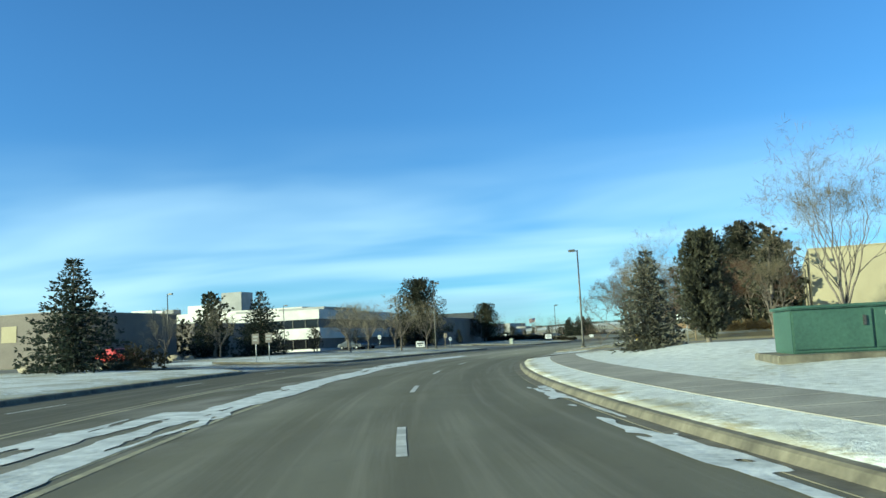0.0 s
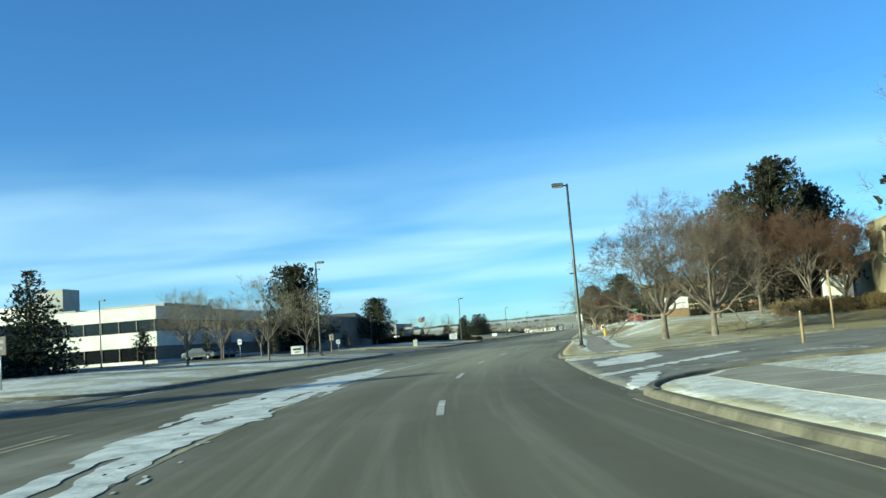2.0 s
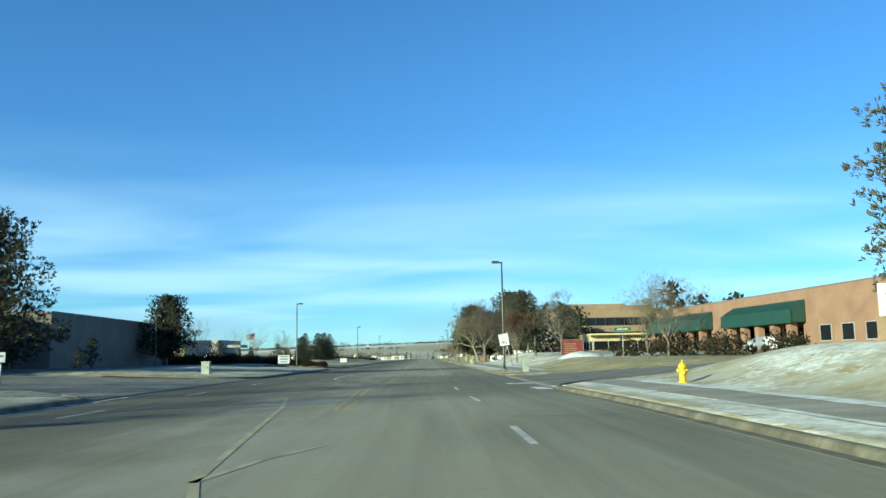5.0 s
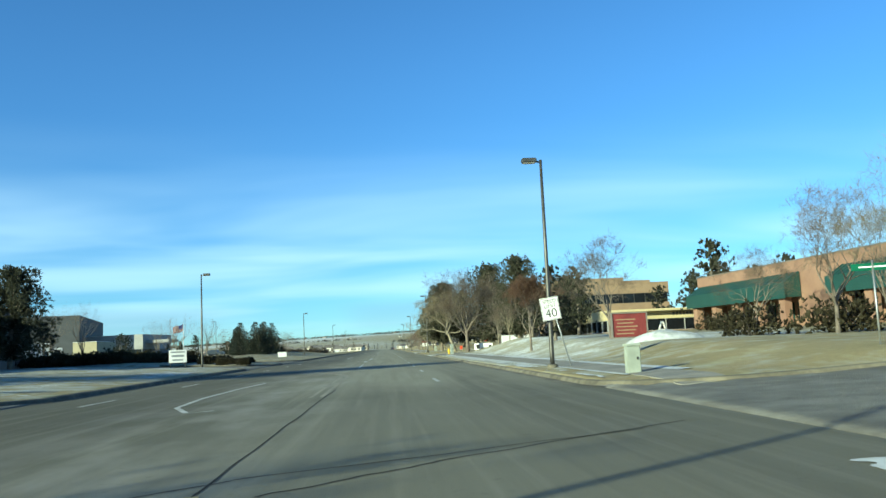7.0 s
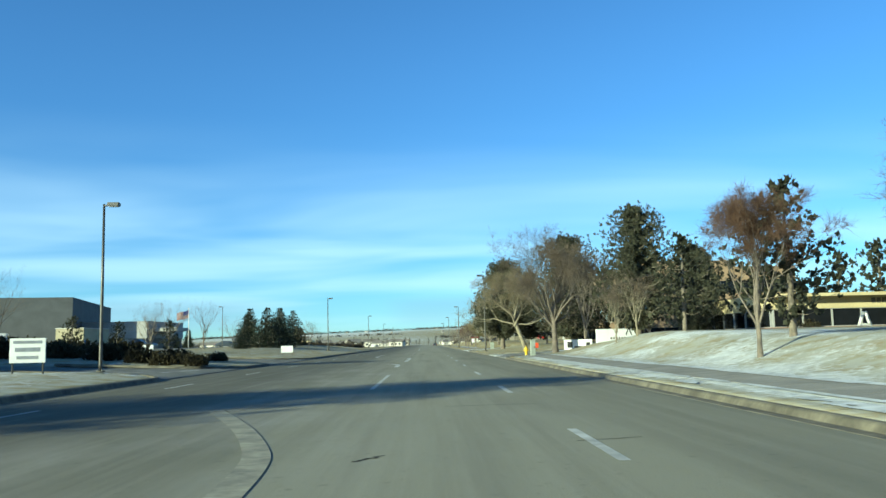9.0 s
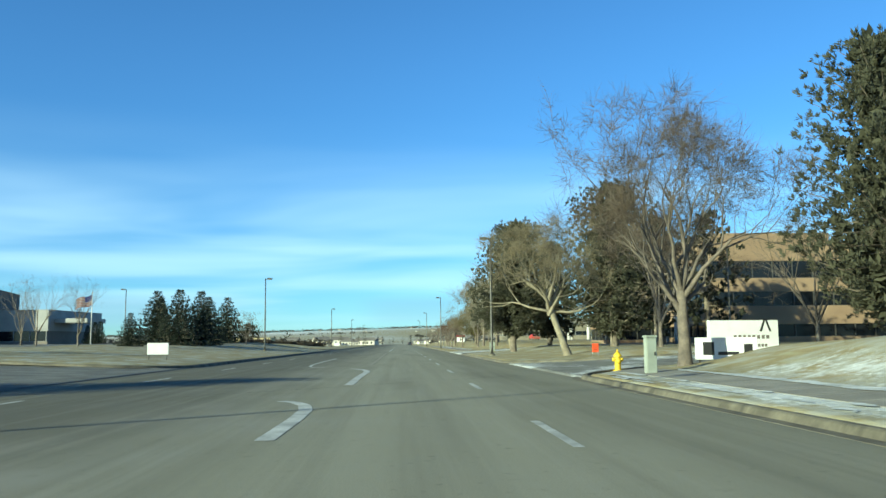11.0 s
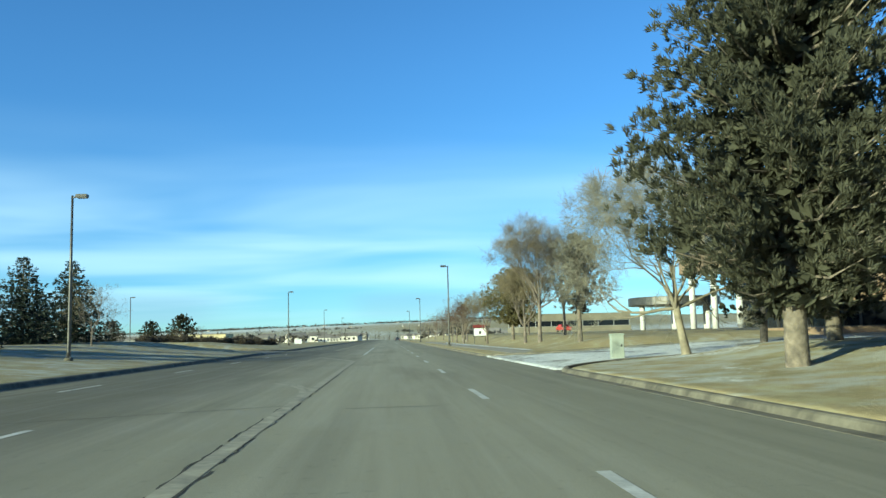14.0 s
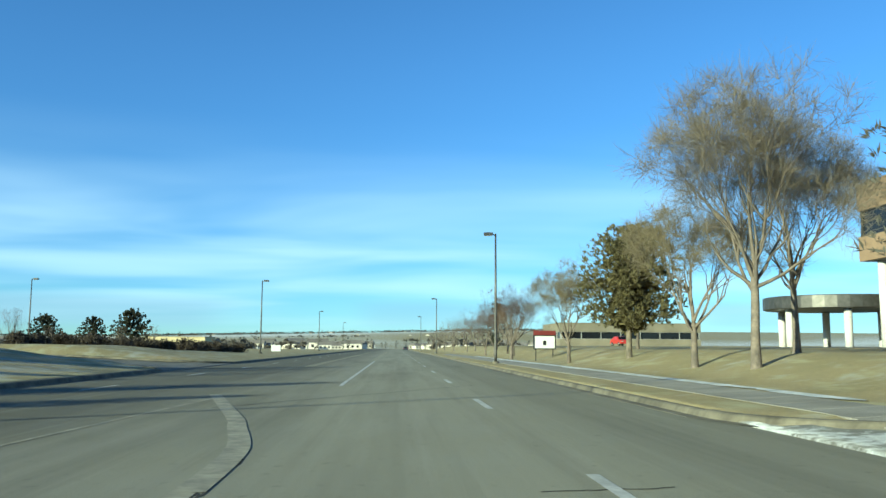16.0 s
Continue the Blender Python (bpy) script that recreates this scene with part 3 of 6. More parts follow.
            faces.append((a, a + 1, a + k + 1, a + k))
    return tagged(obj("kerb_return", verts, faces, M["kerb"]), "curved concrete kerb turning into a driveway", "kerb", kind="structure")


for side, gaps in ((1, GAPS_R), (-1, GAPS_L)):
    for a, b in runs(gaps, -200, 420):
        kerb_run(side, a + (RADIUS if a > -199 else 0), b - (RADIUS if b < 419 else 0))
    for a, b in gaps:
        kerb_return(a, side, 1)
        kerb_return(b, side, -1)

# sidewalks of jointed slabs on the right-hand side
for a, b in runs(GAPS_R, -170, 250):
    if 70 < a < 110:
        continue  # plain lawn down to the kerb here
    verts, faces = [], []
    y = a + 0.5
    while y < b - 1.5:
        for (ua, za), (ub, zb) in (((U_KERB_R + 1.45, 0.0), (U_KERB_R + 2.85, 0.0)),):
            i = len(verts)
            e = 0.012
            for yy in (y + e, y + 1.5 - e):
                for u in (ua, ub):
                    verts.append(at(u, yy, ground_z(u, yy) + 0.014))
            for yy in (y + e, y + 1.5 - e):
                for u in (ua, ub):
                    verts.append(at(u, yy, ground_z(u, yy) - 0.06))
            faces += [(i, i + 1, i + 3, i + 2), (i, i + 4, i + 5, i + 1), (i + 2, i + 3, i + 7, i + 6), (i, i + 2, i + 6, i + 4), (i + 1, i + 5, i + 7, i + 3)]
        y += 1.5
    tagged(obj("sidewalk", verts, faces, M["walk"]), "grey concrete sidewalk of square slabs", "sidewalk", kind="structure")


# ---- markings, each a thin layer of paint on the road ----
def painted(name, pts, width, material, parent=road, lift=0.005):
    """A band of paint along a line of (u, y)."""
    verts, faces = [], []
    P = [Vector(at(u, y)[:2]) for u, y in pts]
    for i, p in enumerate(P):
        d = (P[min(i + 1, len(P) - 1)] - P[max(i - 1, 0)]).normalized()
        q = Vector((d.y, -d.x)) * width / 2
        verts += [(*(p - q), lift), (*(p + q), lift)]
    faces = [(2 * i, 2 * i + 1, 2 * i + 3, 2 * i + 2) for i in range(len(P) - 1)]
    return obj(name, verts, faces, material, parent=parent)


for y in [-141.1 + 12.19 * i for i in range(-3, 9)] + [-34.9] + [-5.4 + 12.19 * i for i in range(28)]:
    painted("lane_dash", [(0, y), (0, y + 1.6), (0, y + 3.3)], 0.14, M["white_line"])
y = -133.0
while y < 330:
    painted("lane_dash", [(U_OPP, y), (U_OPP, y + 1.6), (U_OPP, y + 3.3)], 0.12, M["white_line"])
    y += 12.19
# edge lines of the centre turn lane, with hooks where they break for side streets
def yellow_run(a, b, u, both=True, material="yellow_line", w=0.13):
    inward = 1 if u < -5.5 else -1
    pts = [(u, y) for y in steps(a, b, 2.0)]
    painted("lane_line", pts, w, M[material])
    if both:
        painted("lane_line", [(p + inward * 0.30, q) for p, q in pts], 0.12, M[material])


def curve_of(pts, n=6):
    """A smooth line through a few points."""
    out = []
    for i in range(len(pts) - 1):
        p = [Vector(pts[max(0, min(len(pts) - 1, i + k))]) for k in (-1, 0, 1, 2)]
        for j in range(n):
            t = j / n
            v = 0.5 * (2 * p[1] + (p[2] - p[0]) * t + (2 * p[0] - 5 * p[1] + 4 * p[2] - p[3]) * t ** 2 + (3 * p[1] - p[0] - 3 * p[2] + p[3]) * t ** 3)
            out.append((v.x, v.y))
    return out + [tuple(pts[-1])]


yellow_run(-172, -84, U_YEL_R)
yellow_run(-83, -62, U_YEL_R - 0.05, False, material="white_line")
painted("lane_line", [(-3.80, -60.5), (-4.19, -59.0), (-4.87, -52.5), (-5.6, -45.0), (-6.2, -39.5)], 0.12, M["yellow_line"])
painted("lane_line", [(-4.2, -59.1), (-3.8, -57.0), (-3.2, -55.4)], 0.12, M["yellow_line"])
yellow_run(-47, -27.8, U_YEL_R, True, material="gold_line")
yellow_run(-12, 4.8, U_YEL_R, True, material="faded_line")
painted("lane_line", curve_of([(-3.85, 4.8), (-3.98, 6.8), (-4.24, 8.4), (-5.05, 11.3), (-6.35, 15.0)]), 0.34, M["faded_line"], lift=0.008)
yellow_run(22, 33, U_YEL_R, False, material="white_line")
painted("lane_line", [(-3.84, 44.5), (-3.82, 47.5), (-3.86, 49.4), (-4.02, 50.6), (-4.32, 51.5), (-4.65, 51.9)], 0.26, M["white_line"])
painted("lane_line", curve_of([(-3.62, 58.5), (-3.62, 64.0), (-3.55, 69.4), (-3.68, 71.6), (-3.95, 73.0), (-4.4, 74.1)]), 0.26, M["white_line"])
yellow_run(81, 131, U_YEL_R - 0.08, False, "faded_line", 0.22)
painted("lane_line", curve_of([(-3.80, 104.4), (-3.84, 106.4), (-4.02, 108.7), (-4.46, 110.7), (-5.2, 112.4)]), 0.17, M["faded_line"], lift=0.008)
painted("lane_line", curve_of([(-3.86, 109.2), (-4.12, 110.0), (-4.40, 111.3)]), 0.12, M["faded_line"], lift=0.011)
painted("lane_line", curve_of([(-3.74, 131.0), (-3.80, 132.9), (-3.95, 134.5), (-4.44, 137.0), (-4.80, 138.7), (-6.58, 145.6)]), 0.30, M["faded_line"], lift=0.008)
yellow_run(150.5, 196, U_YEL_R, False, material="white_line")
yellow_run(198, 330, U_YEL_R, True)
yellow_run(-172, -104, U_YEL_L)
yellow_run(-84, -64, U_YEL_L + 0.2, False, material="white_line")
painted("lane_line", [(-5.95, -15.6), (-6.5, -16.0), (-7.25, -13.8), (-7.5, -9.5), (-7.4, -4.0), (-7.1, 1.0)], 0.15, M["white_line"])
painted("lane_line", [(-6.05, 76.7), (-6.7, 77.6), (-7.0, 79.3), (-7.2, 83.0), (-7.3, 92.0), (-7.2, 100.7)], 0.15, M["white_line"])
painted("lane_line", [(-6.95, 133.0), (-6.66, 138.0), (-6.3, 144.2)], 0.08, M["faded_line"])
yellow_run(176, 330, U_YEL_L, True)

# sealed cracks: dark wandering lines of tar
rng_ = random.Random(5)
def tar_line(a, b, n=24, w=0.05, amp=0.10):
    pts = []
    for i in range(n + 1):
        t = i / n
        pts.append((a[0] + (b[0] - a[0]) * t + amp * noise.noise((t * 9, a[1], b[0])), a[1] + (b[1] - a[1]) * t + amp * noise.noise((t * 7, b[1], a[0]))))
    painted("crack_seal", pts, w, M["tar"], lift=0.004)


for a, b in (((U_YEL_R - 0.02, -27.9), (U_YEL_R + 0.15, -8.0)), ((-3.85, 4.0), (-4.2, 8.4)), ((-4.2, 8.4), (-6.3, 15.4)), ((-3.60, 130.4), (-3.66, 133.2)), ((-3.70, 133.2), (-4.15, 136.0)), ((U_YEL_R - 0.15, -78), (U_YEL_R - 0.1, -62))):
    tar_line(a, b, 40, 0.035, 0.05)
# broken seams on both edges of the worn turn lane line
for off, a, b in ((0.05, 82, 131), (-0.21, 84, 104)):
    yy = a
    while yy < b:
        end = min(b, yy + rng_.uniform(1.0, 3.6))
        tar_line((U_YEL_R + off, yy), (U_YEL_R + off, end), 12, rng_.uniform(0.022, 0.04), 0.06)
        yy = end + rng_.uniform(0.3, 1.6)
# cracks across the lanes
for a, b, w in (((-3.1, -28.0), (-1.15, -26.15), 0.07), ((-1.15, -26.15), (2.6, -23.3), 0.06), ((-8.2, -31.2), (-3.5, -26.9), 0.05), ((-3.5, -26.9), (1.8, -24.1), 0.05), ((-7.3, 53.8), (2.2, 64.2), 0.05), ((-5.7, 141.0), (0.6, 151.4), 0.06), ((-0.7, 131.0), (0.6, 131.2), 0.05), ((-0.2, 8.6), (0.7, 8.9), 0.05), ((-2.9, 7.2), (-2.6, 7.7), 0.07), ((-5.75, -68.6), (-5.0, -71.7), 0.09), ((-5.0, -71.7), (-3.75, -74.5), 0.09), ((-3.75, -74.5), (-2.1, -76.8), 0.09), ((-9.0, 30.0), (0.5, 36.5), 0.05), ((-12.0, 100.0), (-3.8, 104.0), 0.05), ((-11.0, -120.0), (-4.0, -116.0), 0.05)):
    tar_line(a, b, 26, w * 0.75, 0.07)
for yy in (-79, -50, 15, 31, 84, 103):
    a = rng_.uniform(-3, 0.5)
    tar_line((a, yy), (a + rng_.uniform(1.2, 2.5), yy + rng_.uniform(-0.3, 0.3)), 10, 0.045, 0.12)


# ---- helpers for things ----
def part(name, bm, material, parent, label=""):
    """Links a bmesh as one mesh object under a thing or a part."""
    me = bpy.data.meshes.new(name)
    bm.to_mesh(me)
    bm.free()
    me.materials.append(material)
    ob = new(name, me)
    ob.parent = parent
    if label:
        ob["label"] = label
    return ob


def part_v(name, verts, faces, material, parent, label="", smooth=False):
    ob = obj(name, verts, faces, material, smooth, parent)
    if label:
        ob["label"] = label
    return ob


def thing(name, x, y, label, category, group="", rz=0.0, z=None, scale=1.0, kind=""):
    e = new(name)
    e.empty_display_size = 0.3
    e.matrix_world = pose(x, y, zg(x, y) if z is None else z, 0, 0, rz)
    e.scale = (scale, scale, scale)
    return tagged(e, label, category, group, kind)


def box(bm, x0, x1, y0, y1, z0, z1, bevel=0.0):
    v = [bm.verts.new(p) for p in ((x0, y0, z0), (x1, y0, z0), (x1, y1, z0), (x0, y1, z0), (x0, y0, z1), (x1, y0, z1), (x1, y1, z1), (x0, y1, z1))]
    fs = [bm.faces.new([v[i] for i in f]) for f in ((0, 3, 2, 1), (4, 5, 6, 7), (0, 1, 5, 4), (1, 2, 6, 5), (2, 3, 7, 6), (3, 0, 4, 7))]
    if bevel:
        es = {e for f in fs for e in f.edges}
        bmesh.ops.bevel(bm, geom=list(es), offset=bevel, segments=2, affect="EDGES")
    return bm


def boxes(*rows, bevel=0.0):
    bm = bmesh.new()
    for r in rows:
        b2 = bmesh.new()
        box(b2, *r, bevel=bevel)
        me = bpy.data.meshes.new("tmp")
        b2.to_mesh(me)
        b2.free()
        bm.from_mesh(me)
        bpy.data.meshes.remove(me)
    return bm


def tube(verts, faces, pts, radii, sides=6, cap=False):
    """Adds a tapered tube through the points to lists of vertices and faces."""
    base, n = len(verts), len(pts)
    for i, p in enumerate(pts):
        d = (pts[min(i + 1, n - 1)] - pts[max(i - 1, 0)])
        d = d.normalized() if d.length > 1e-6 else Vector((0, 0, 1))
        a = d.cross(Vector((0.3, 0.9, 0.31))).normalized()
        b = d.cross(a)
        for s in range(sides):
            c = 2 * math.pi * s / sides
            verts.append(p + (a * math.cos(c) + b * math.sin(c)) * radii[i])
    for i in range(n - 1):
        for s in range(sides):
            q = base + i * sides
            faces.append((q + s, q + (s + 1) % sides, q + sides + (s + 1) % sides, q + sides + s))
    if cap:
        faces.append(tuple(base + (n - 1) * sides + s for s in range(sides)))
        faces.append(tuple(base + sides - 1 - s for s in range(sides)))


def tube_part(name, pts, radii, material, parent, sides=10, label=""):
    v, f = [], []
    tube(v, f, [Vector(p) for p in pts], radii, sides, True)
    return part_v(name, v, f, material, parent, label, True)


# ---- trees ----
def rand_dir(r, up=0.0):
    v = Vector((r.gauss(0, 1), r.gauss(0, 1), r.gauss(0, 1) + up))
    return v.normalized()


def bare_tree(name, seed, h, spread, fork=0.22, limbs=5, upright=0.6, r0=0.0, bark="bark", twig="twig", lean=(0, 0), density=1.0, label="", droop=0.0, low_limbs=(), deep=4, crook=1.0, limb=1.0):
    """A leafless tree: trunk, limbs that fork again and again, and a haze of fine twigs."""
    r = random.Random(seed)
    root = new(name)
    r0 = r0 or h * 0.022
    tv, tf, bv, bf, wv, wf = [], [], [], [], [], []
    fork_z = h * fork
    trunk = [Vector((lean[0] * t, lean[1] * t, fork_z * t - 0.25 * (t == 0))) + Vector((r.uniform(-1, 1), r.uniform(-1, 1), 0)) * 0.03 * h * 0.2 * t for t in (0, 0.06, 0.3, 0.65, 1.0)]
    tube(tv, tf, trunk, [r0 * 1.7, r0 * 1.25, r0 * 1.02, r0 * 0.93, r0 * 0.85], 9)
    top = trunk[-1]
    crown_c = Vector((lean[0], lean[1], h * 0.55))

    def blade(p, q, s, w):
        a = p + q * s * 0.55 + rand_dir(r) * s * 0.07
        e = p + q * s + rand_dir(r, 0.3 - droop) * s * 0.16
        c = q.cross(rand_dir(r)).normalized() * w
        i = len(wv)
        wv.extend((p - c, p + c, a + c * 0.75, a - c * 0.75, e))
        wf.append((i, i + 1, i + 2, i + 3))
        wf.append((i + 3, i + 2, i + 4))
        return a

    def twigs(p, d, n, size):
        """Fine shoots, each with side shoots of its own."""
        for _ in range(max(1, n)):
            q = (d * 0.8 + rand_dir(r, 0.2 - droop) * 0.95).normalized()
            s = size * r.uniform(0.55, 1.25)
            a = blade(p, q, s, 0.0052 * (h / 8) ** 0.5)
            for _ in range(2 if density > 0.6 else 1):
                k = (q + rand_dir(r, 0.1) * 0.8).normalized()
                blade(p.lerp(a, r.uniform(0.3, 1.0)), k, s * r.uniform(0.35, 0.6), 0.0040 * (h / 8) ** 0.5)

    def grow(p, d, length, rad, depth):
        pts, rads, q = [p], [rad], p
        n = 4 if depth < 2 else 3
        for i in range(n):
            bend = rand_dir(r, 0.0) * (0.16 + 0.05 * depth) * crook
            lift = Vector((0, 0, (0.10 * upright - droop * 0.22 * (depth > 1))))
            d = (d + bend + lift).normalized()
            q = q + d * length / n
            pts.append(q)
            rads.append(rad * (1 - 0.55 * (i + 1) / n))
        tube(bv, bf, pts, rads, 6 if depth < 1 and deep > 3 else 4 if depth < 3 and deep > 3 else 3)
        if depth >= deep or length < h * 0.055:
            twigs(q, d, int(4.6 * density), h * 0.10)
            twigs(pts[2], d, int(2.5 * density), h * 0.09)
            return
        kids = 2 + (r.random() < 0.55) + (depth == 0)
        for j in range(kids):
            k = r.choice((2, 3, 3, n)) if j else n
            spread_d = (d + rand_dir(r, 0.25 * upright) * (0.62 + 0.12 * (1 - upright))).normalized()
            grow(pts[min(k, n)], spread_d, length * r.uniform(0.58, 0.80), rads[min(k, n)] * 0.82, depth + 1)
        if depth >= 2:
            twigs(pts[2], d, int(2.2 * density), h * 0.09)

    reach = (h - fork_z)
    for j in range(limbs):
        a = 2 * math.pi * (j + r.uniform(-0.25, 0.25)) / limbs + seed
        tilt = spread * r.uniform(0.75, 1.15) if j else spread * 0.15
        d = Vector((math.cos(a) * tilt, math.sin(a) * tilt, 1.0)).normalized()
        grow(top - Vector((0, 0, fork_z * 0.12 * (j % 3))), d, reach * r.uniform(0.36, 0.46), r0 * (0.66 if j else 0.75) * limb, 0)
    for (a, zf, ln, tilt) in low_limbs:
        i = 2 if zf < 0.5 else 3
        d = Vector((math.cos(a), math.sin(a), tilt)).normalized()
        grow(trunk[i].lerp(top, 0.5), d, h * ln, r0 * 0.5, 1)
    part_v("trunk", tv, tf, M[bark], root, smooth=True)
    part_v("scaffold", bv, bf, M[bark], root, smooth=True)
    part_v("crown", wv, wf, M[twig], root)
    return tagged(root, label, "tree")


def tuft(wv, wf, p, d, size, r, blades=6, wide=0.16):
    """A spray of needles: narrow blades fanned about a direction, all joined at the root."""
    i0 = len(wv)
    wv.append(p)
    for _ in range(blades):
        q = (d * 0.75 + rand_dir(r, 0.15) * 0.95).normalized()
        s = size * r.uniform(0.6, 1.15)
        w = q.cross(rand_dir(r)).normalized() * s * wide
        i = len(wv)
        wv.extend((p + q * s * 0.55 + w, p + q * s, p + q * s * 0.55 - w))
        wf.append((i0, i, i + 1, i + 2))


def shoot(wv, wf, p, d, size, r, thick=0.15, n=3, spread=0.7):
    """A spray of slim needle-covered shoots about a direction, each a narrow pointed blade."""
    for _ in range(int(n * 2.4 + 0.5)):
        q = (d + rand_dir(r, 0.1) * spread).normalized()
        s = size * r.uniform(0.45, 0.95)
        a = q.cross(rand_dir(r)).normalized() * (s * thick * 1.15)
        b, i = p + rand_dir(r) * size * 0.22, len(wv)
        m = b + q * s * 0.45
        wv.extend((b, m + a, b + q * s, m - a))
        wf.append((i, i + 1, i + 2, i + 3))


def spruce(name, seed, h, width, tufts=1.0, needle="bluespruce", label="", skirt=0.04, lite=False):
    """A conical spruce: whorls of drooping boughs that shorten to a spire."""
    r = random.Random(seed)
    root = new(name)
    tv, tf, bv, bf, wv, wf = [], [], [], [], [], []
    tube(tv, tf, [Vector((0, 0, -0.25)), Vector((0, 0, h * 0.5)), Vector((0, 0, h * 0.97))], [h * 0.022, h * 0.012, h * 0.003], 7)
    z = h * skirt
    while z < h * 0.97:
        t = z / h
        reach = width / 2 * (1 - t) ** 0.85 * (0.6 + 0.4 * min(1, t / 0.12)) + 0.08
        n = max(4, int(((6 if lite else 10) * (1 - t)) + 3))
        a0 = r.uniform(0, 6.28)
        for j in range(n):
            a = a0 + 2 * math.pi * j / n + r.uniform(-0.2, 0.2)
            ln = reach * r.uniform(0.68, 1.18)
            d = Vector((math.cos(a), math.sin(a), 0.10 - 0.32 * (1 - t)))
            tip = Vector((0, 0, z)) + d * ln
            tip.z += 0.16 * ln * r.random()
            base = Vector((0, 0, z + 0.05 * h * 0.2))
            mid = base.lerp(tip, 0.6) - Vector((0, 0, 0.06 * ln))
            tube(bv, bf, [base, mid, tip], [h * 0.004, h * 0.0025, 0.004], 3)
            k = max(2, int(ln / (h * 0.020) * tufts))
            for m in range(k):
                f = (m + r.uniform(0.2, 0.9)) / k
                p = base.lerp(mid, f / 0.6) if f < 0.6 else mid.lerp(tip, (f - 0.6) / 0.4)
                side = Vector((-d.y, d.x, 0)) * r.uniform(-1, 1) * 0.34 * ln * (0.4 + f) * 0.7
                q = Vector((d.x, d.y, 0.05)).normalized() + side.normalized() * 0.6 * r.random() + Vector((0, 0, r.uniform(-0.25, 0.3)))
                shoot(wv, wf, p + side, q.normalized(), h * (0.075 if lite else 0.052 if tufts < 1.2 else 0.040) * r.uniform(0.7, 1.25), r, 0.30 if lite else 0.19, 2, 0.75)
        z += h * r.uniform(0.028, 0.040) * (1.15 - 0.4 * t) * (1.5 if lite else 1.0)
    tuft(wv, wf, Vector((0, 0, h * 0.95)), Vector((0, 0, 1)), h * 0.05, r, 8, 0.1)
    part_v("trunk", tv, tf, M["pinebark"], root, smooth=True)
    tagged(part_v("scaffold", bv, bf, M["pinebark"], root), kind="stuff")
    part_v("crown", wv, wf, M[needle], root)
    return tagged(root, label, "tree")


def pine(name, seed, h, width, bare=0.16, tufts=1.0, needle="needle", label="", point=0.55, open_=0.0, boughs=120, slim=0.14, many=3):
    """A broad pine: bare lower trunk, uneven boughs ending in clumps of needles, a rounded top."""
    r = random.Random(seed)
    root = new(name)
    tv, tf, bv, bf, wv, wf = [], [], [], [], [], []
    tr = [Vector((0.0, 0.0, -0.3)), Vector((0.02 * h * r.uniform(-1, 1), 0.02 * h * r.uniform(-1, 1), h * 0.35)), Vector((0.03 * h * r.uniform(-1, 1), 0, h * 0.7)), Vector((0, 0, h * 0.96))]
    tube(tv, tf, tr, [h * 0.026, h * 0.019, h * 0.011, h * 0.003], 9)

    def trunk_at(z):
        t = z / h
        return tr[1].lerp(tr[2], (t - 0.35) / 0.35) if t > 0.35 else tr[0].lerp(tr[1], t / 0.35)

    n = int(boughs * (1 - bare) * (1 - 0.35 * open_))
    for j in range(n):
        t = bare + (1 - bare) * (j + r.random()) / n * 0.98
        s = (t - bare) / (1 - bare)
        env = min(1.0, (s / 0.16) ** 0.6 if s > 0 else 0.0) * (1 - s ** (1.0 + point * 1.6)) ** (0.75)
        ln = width / 2 * (0.22 + 0.78 * env) * (r.uniform(0.62, 1.12) if open_ > 0.1 else r.uniform(0.76, 1.04)) if s < 0.93 else width * 0.09
        a = j * 2.399 + r.uniform(-0.4, 0.4)
        base = trunk_at(h * t)
        base.z = h * t
        lift = -0.10 + 0.55 * s
        d = Vector((math.cos(a), math.sin(a), lift)).normalized()
        mid = base + d * ln * 0.55 - Vector((0, 0, 0.05 * ln))
        tip = base + d * ln + Vector((0, 0, 0.10 * ln))
        tube(bv, bf, [base, mid, tip], [h * 0.0042, h * 0.0026, 0.008], 3)
        k = max(4, int((9.5 if boughs > 80 else 6.0) * ln / (h * 0.09) * tufts))
        fine = boughs > 80
        for m in range(k):
            f = 0.14 + 0.87 * r.random() ** 0.6
            p = base.lerp(tip, f) + rand_dir(r, 0.12) * min(ln * 0.11 * (0.5 + f), 0.42) + rand_dir(r) * h * 0.012
            out = (p - Vector((0, 0, p.z - h * 0.03))).normalized() * 0.55 + Vector((0, 0, 0.5)) + rand_dir(r) * 0.4
            if fine:
                shoot(wv, wf, p, out.normalized(), ((0.20 + h * 0.012) if many < 5 else 0.26 if many < 8 else 0.185 if many < 10 else 0.27) * r.uniform(0.75, 1.3), r, slim, many)
            else:
                shoot(wv, wf, p, out.normalized(), (0.30 + h * 0.022) * r.uniform(0.75, 1.3), r, 0.30, 2)
        for m in range(int((5 if fine else 3) * (1 - 2.0 * open_))):
            p = base.lerp(tip, r.uniform(0.08, 0.55)) + rand_dir(r) * ln * 0.10
            shoot(wv, wf, p, rand_dir(r), (0.34 + h * 0.022) * r.uniform(0.8, 1.2), r, 0.20 if fine else 0.42, 4 if fine else 3)
    part_v("trunk", tv, tf, M["pinebark"], root, smooth=True)
    tagged(part_v("scaffold", bv, bf, M["pinebark"], root), kind="stuff")
    part_v("crown", wv, wf, M[needle], root)
    return tagged(root, label, "tree")


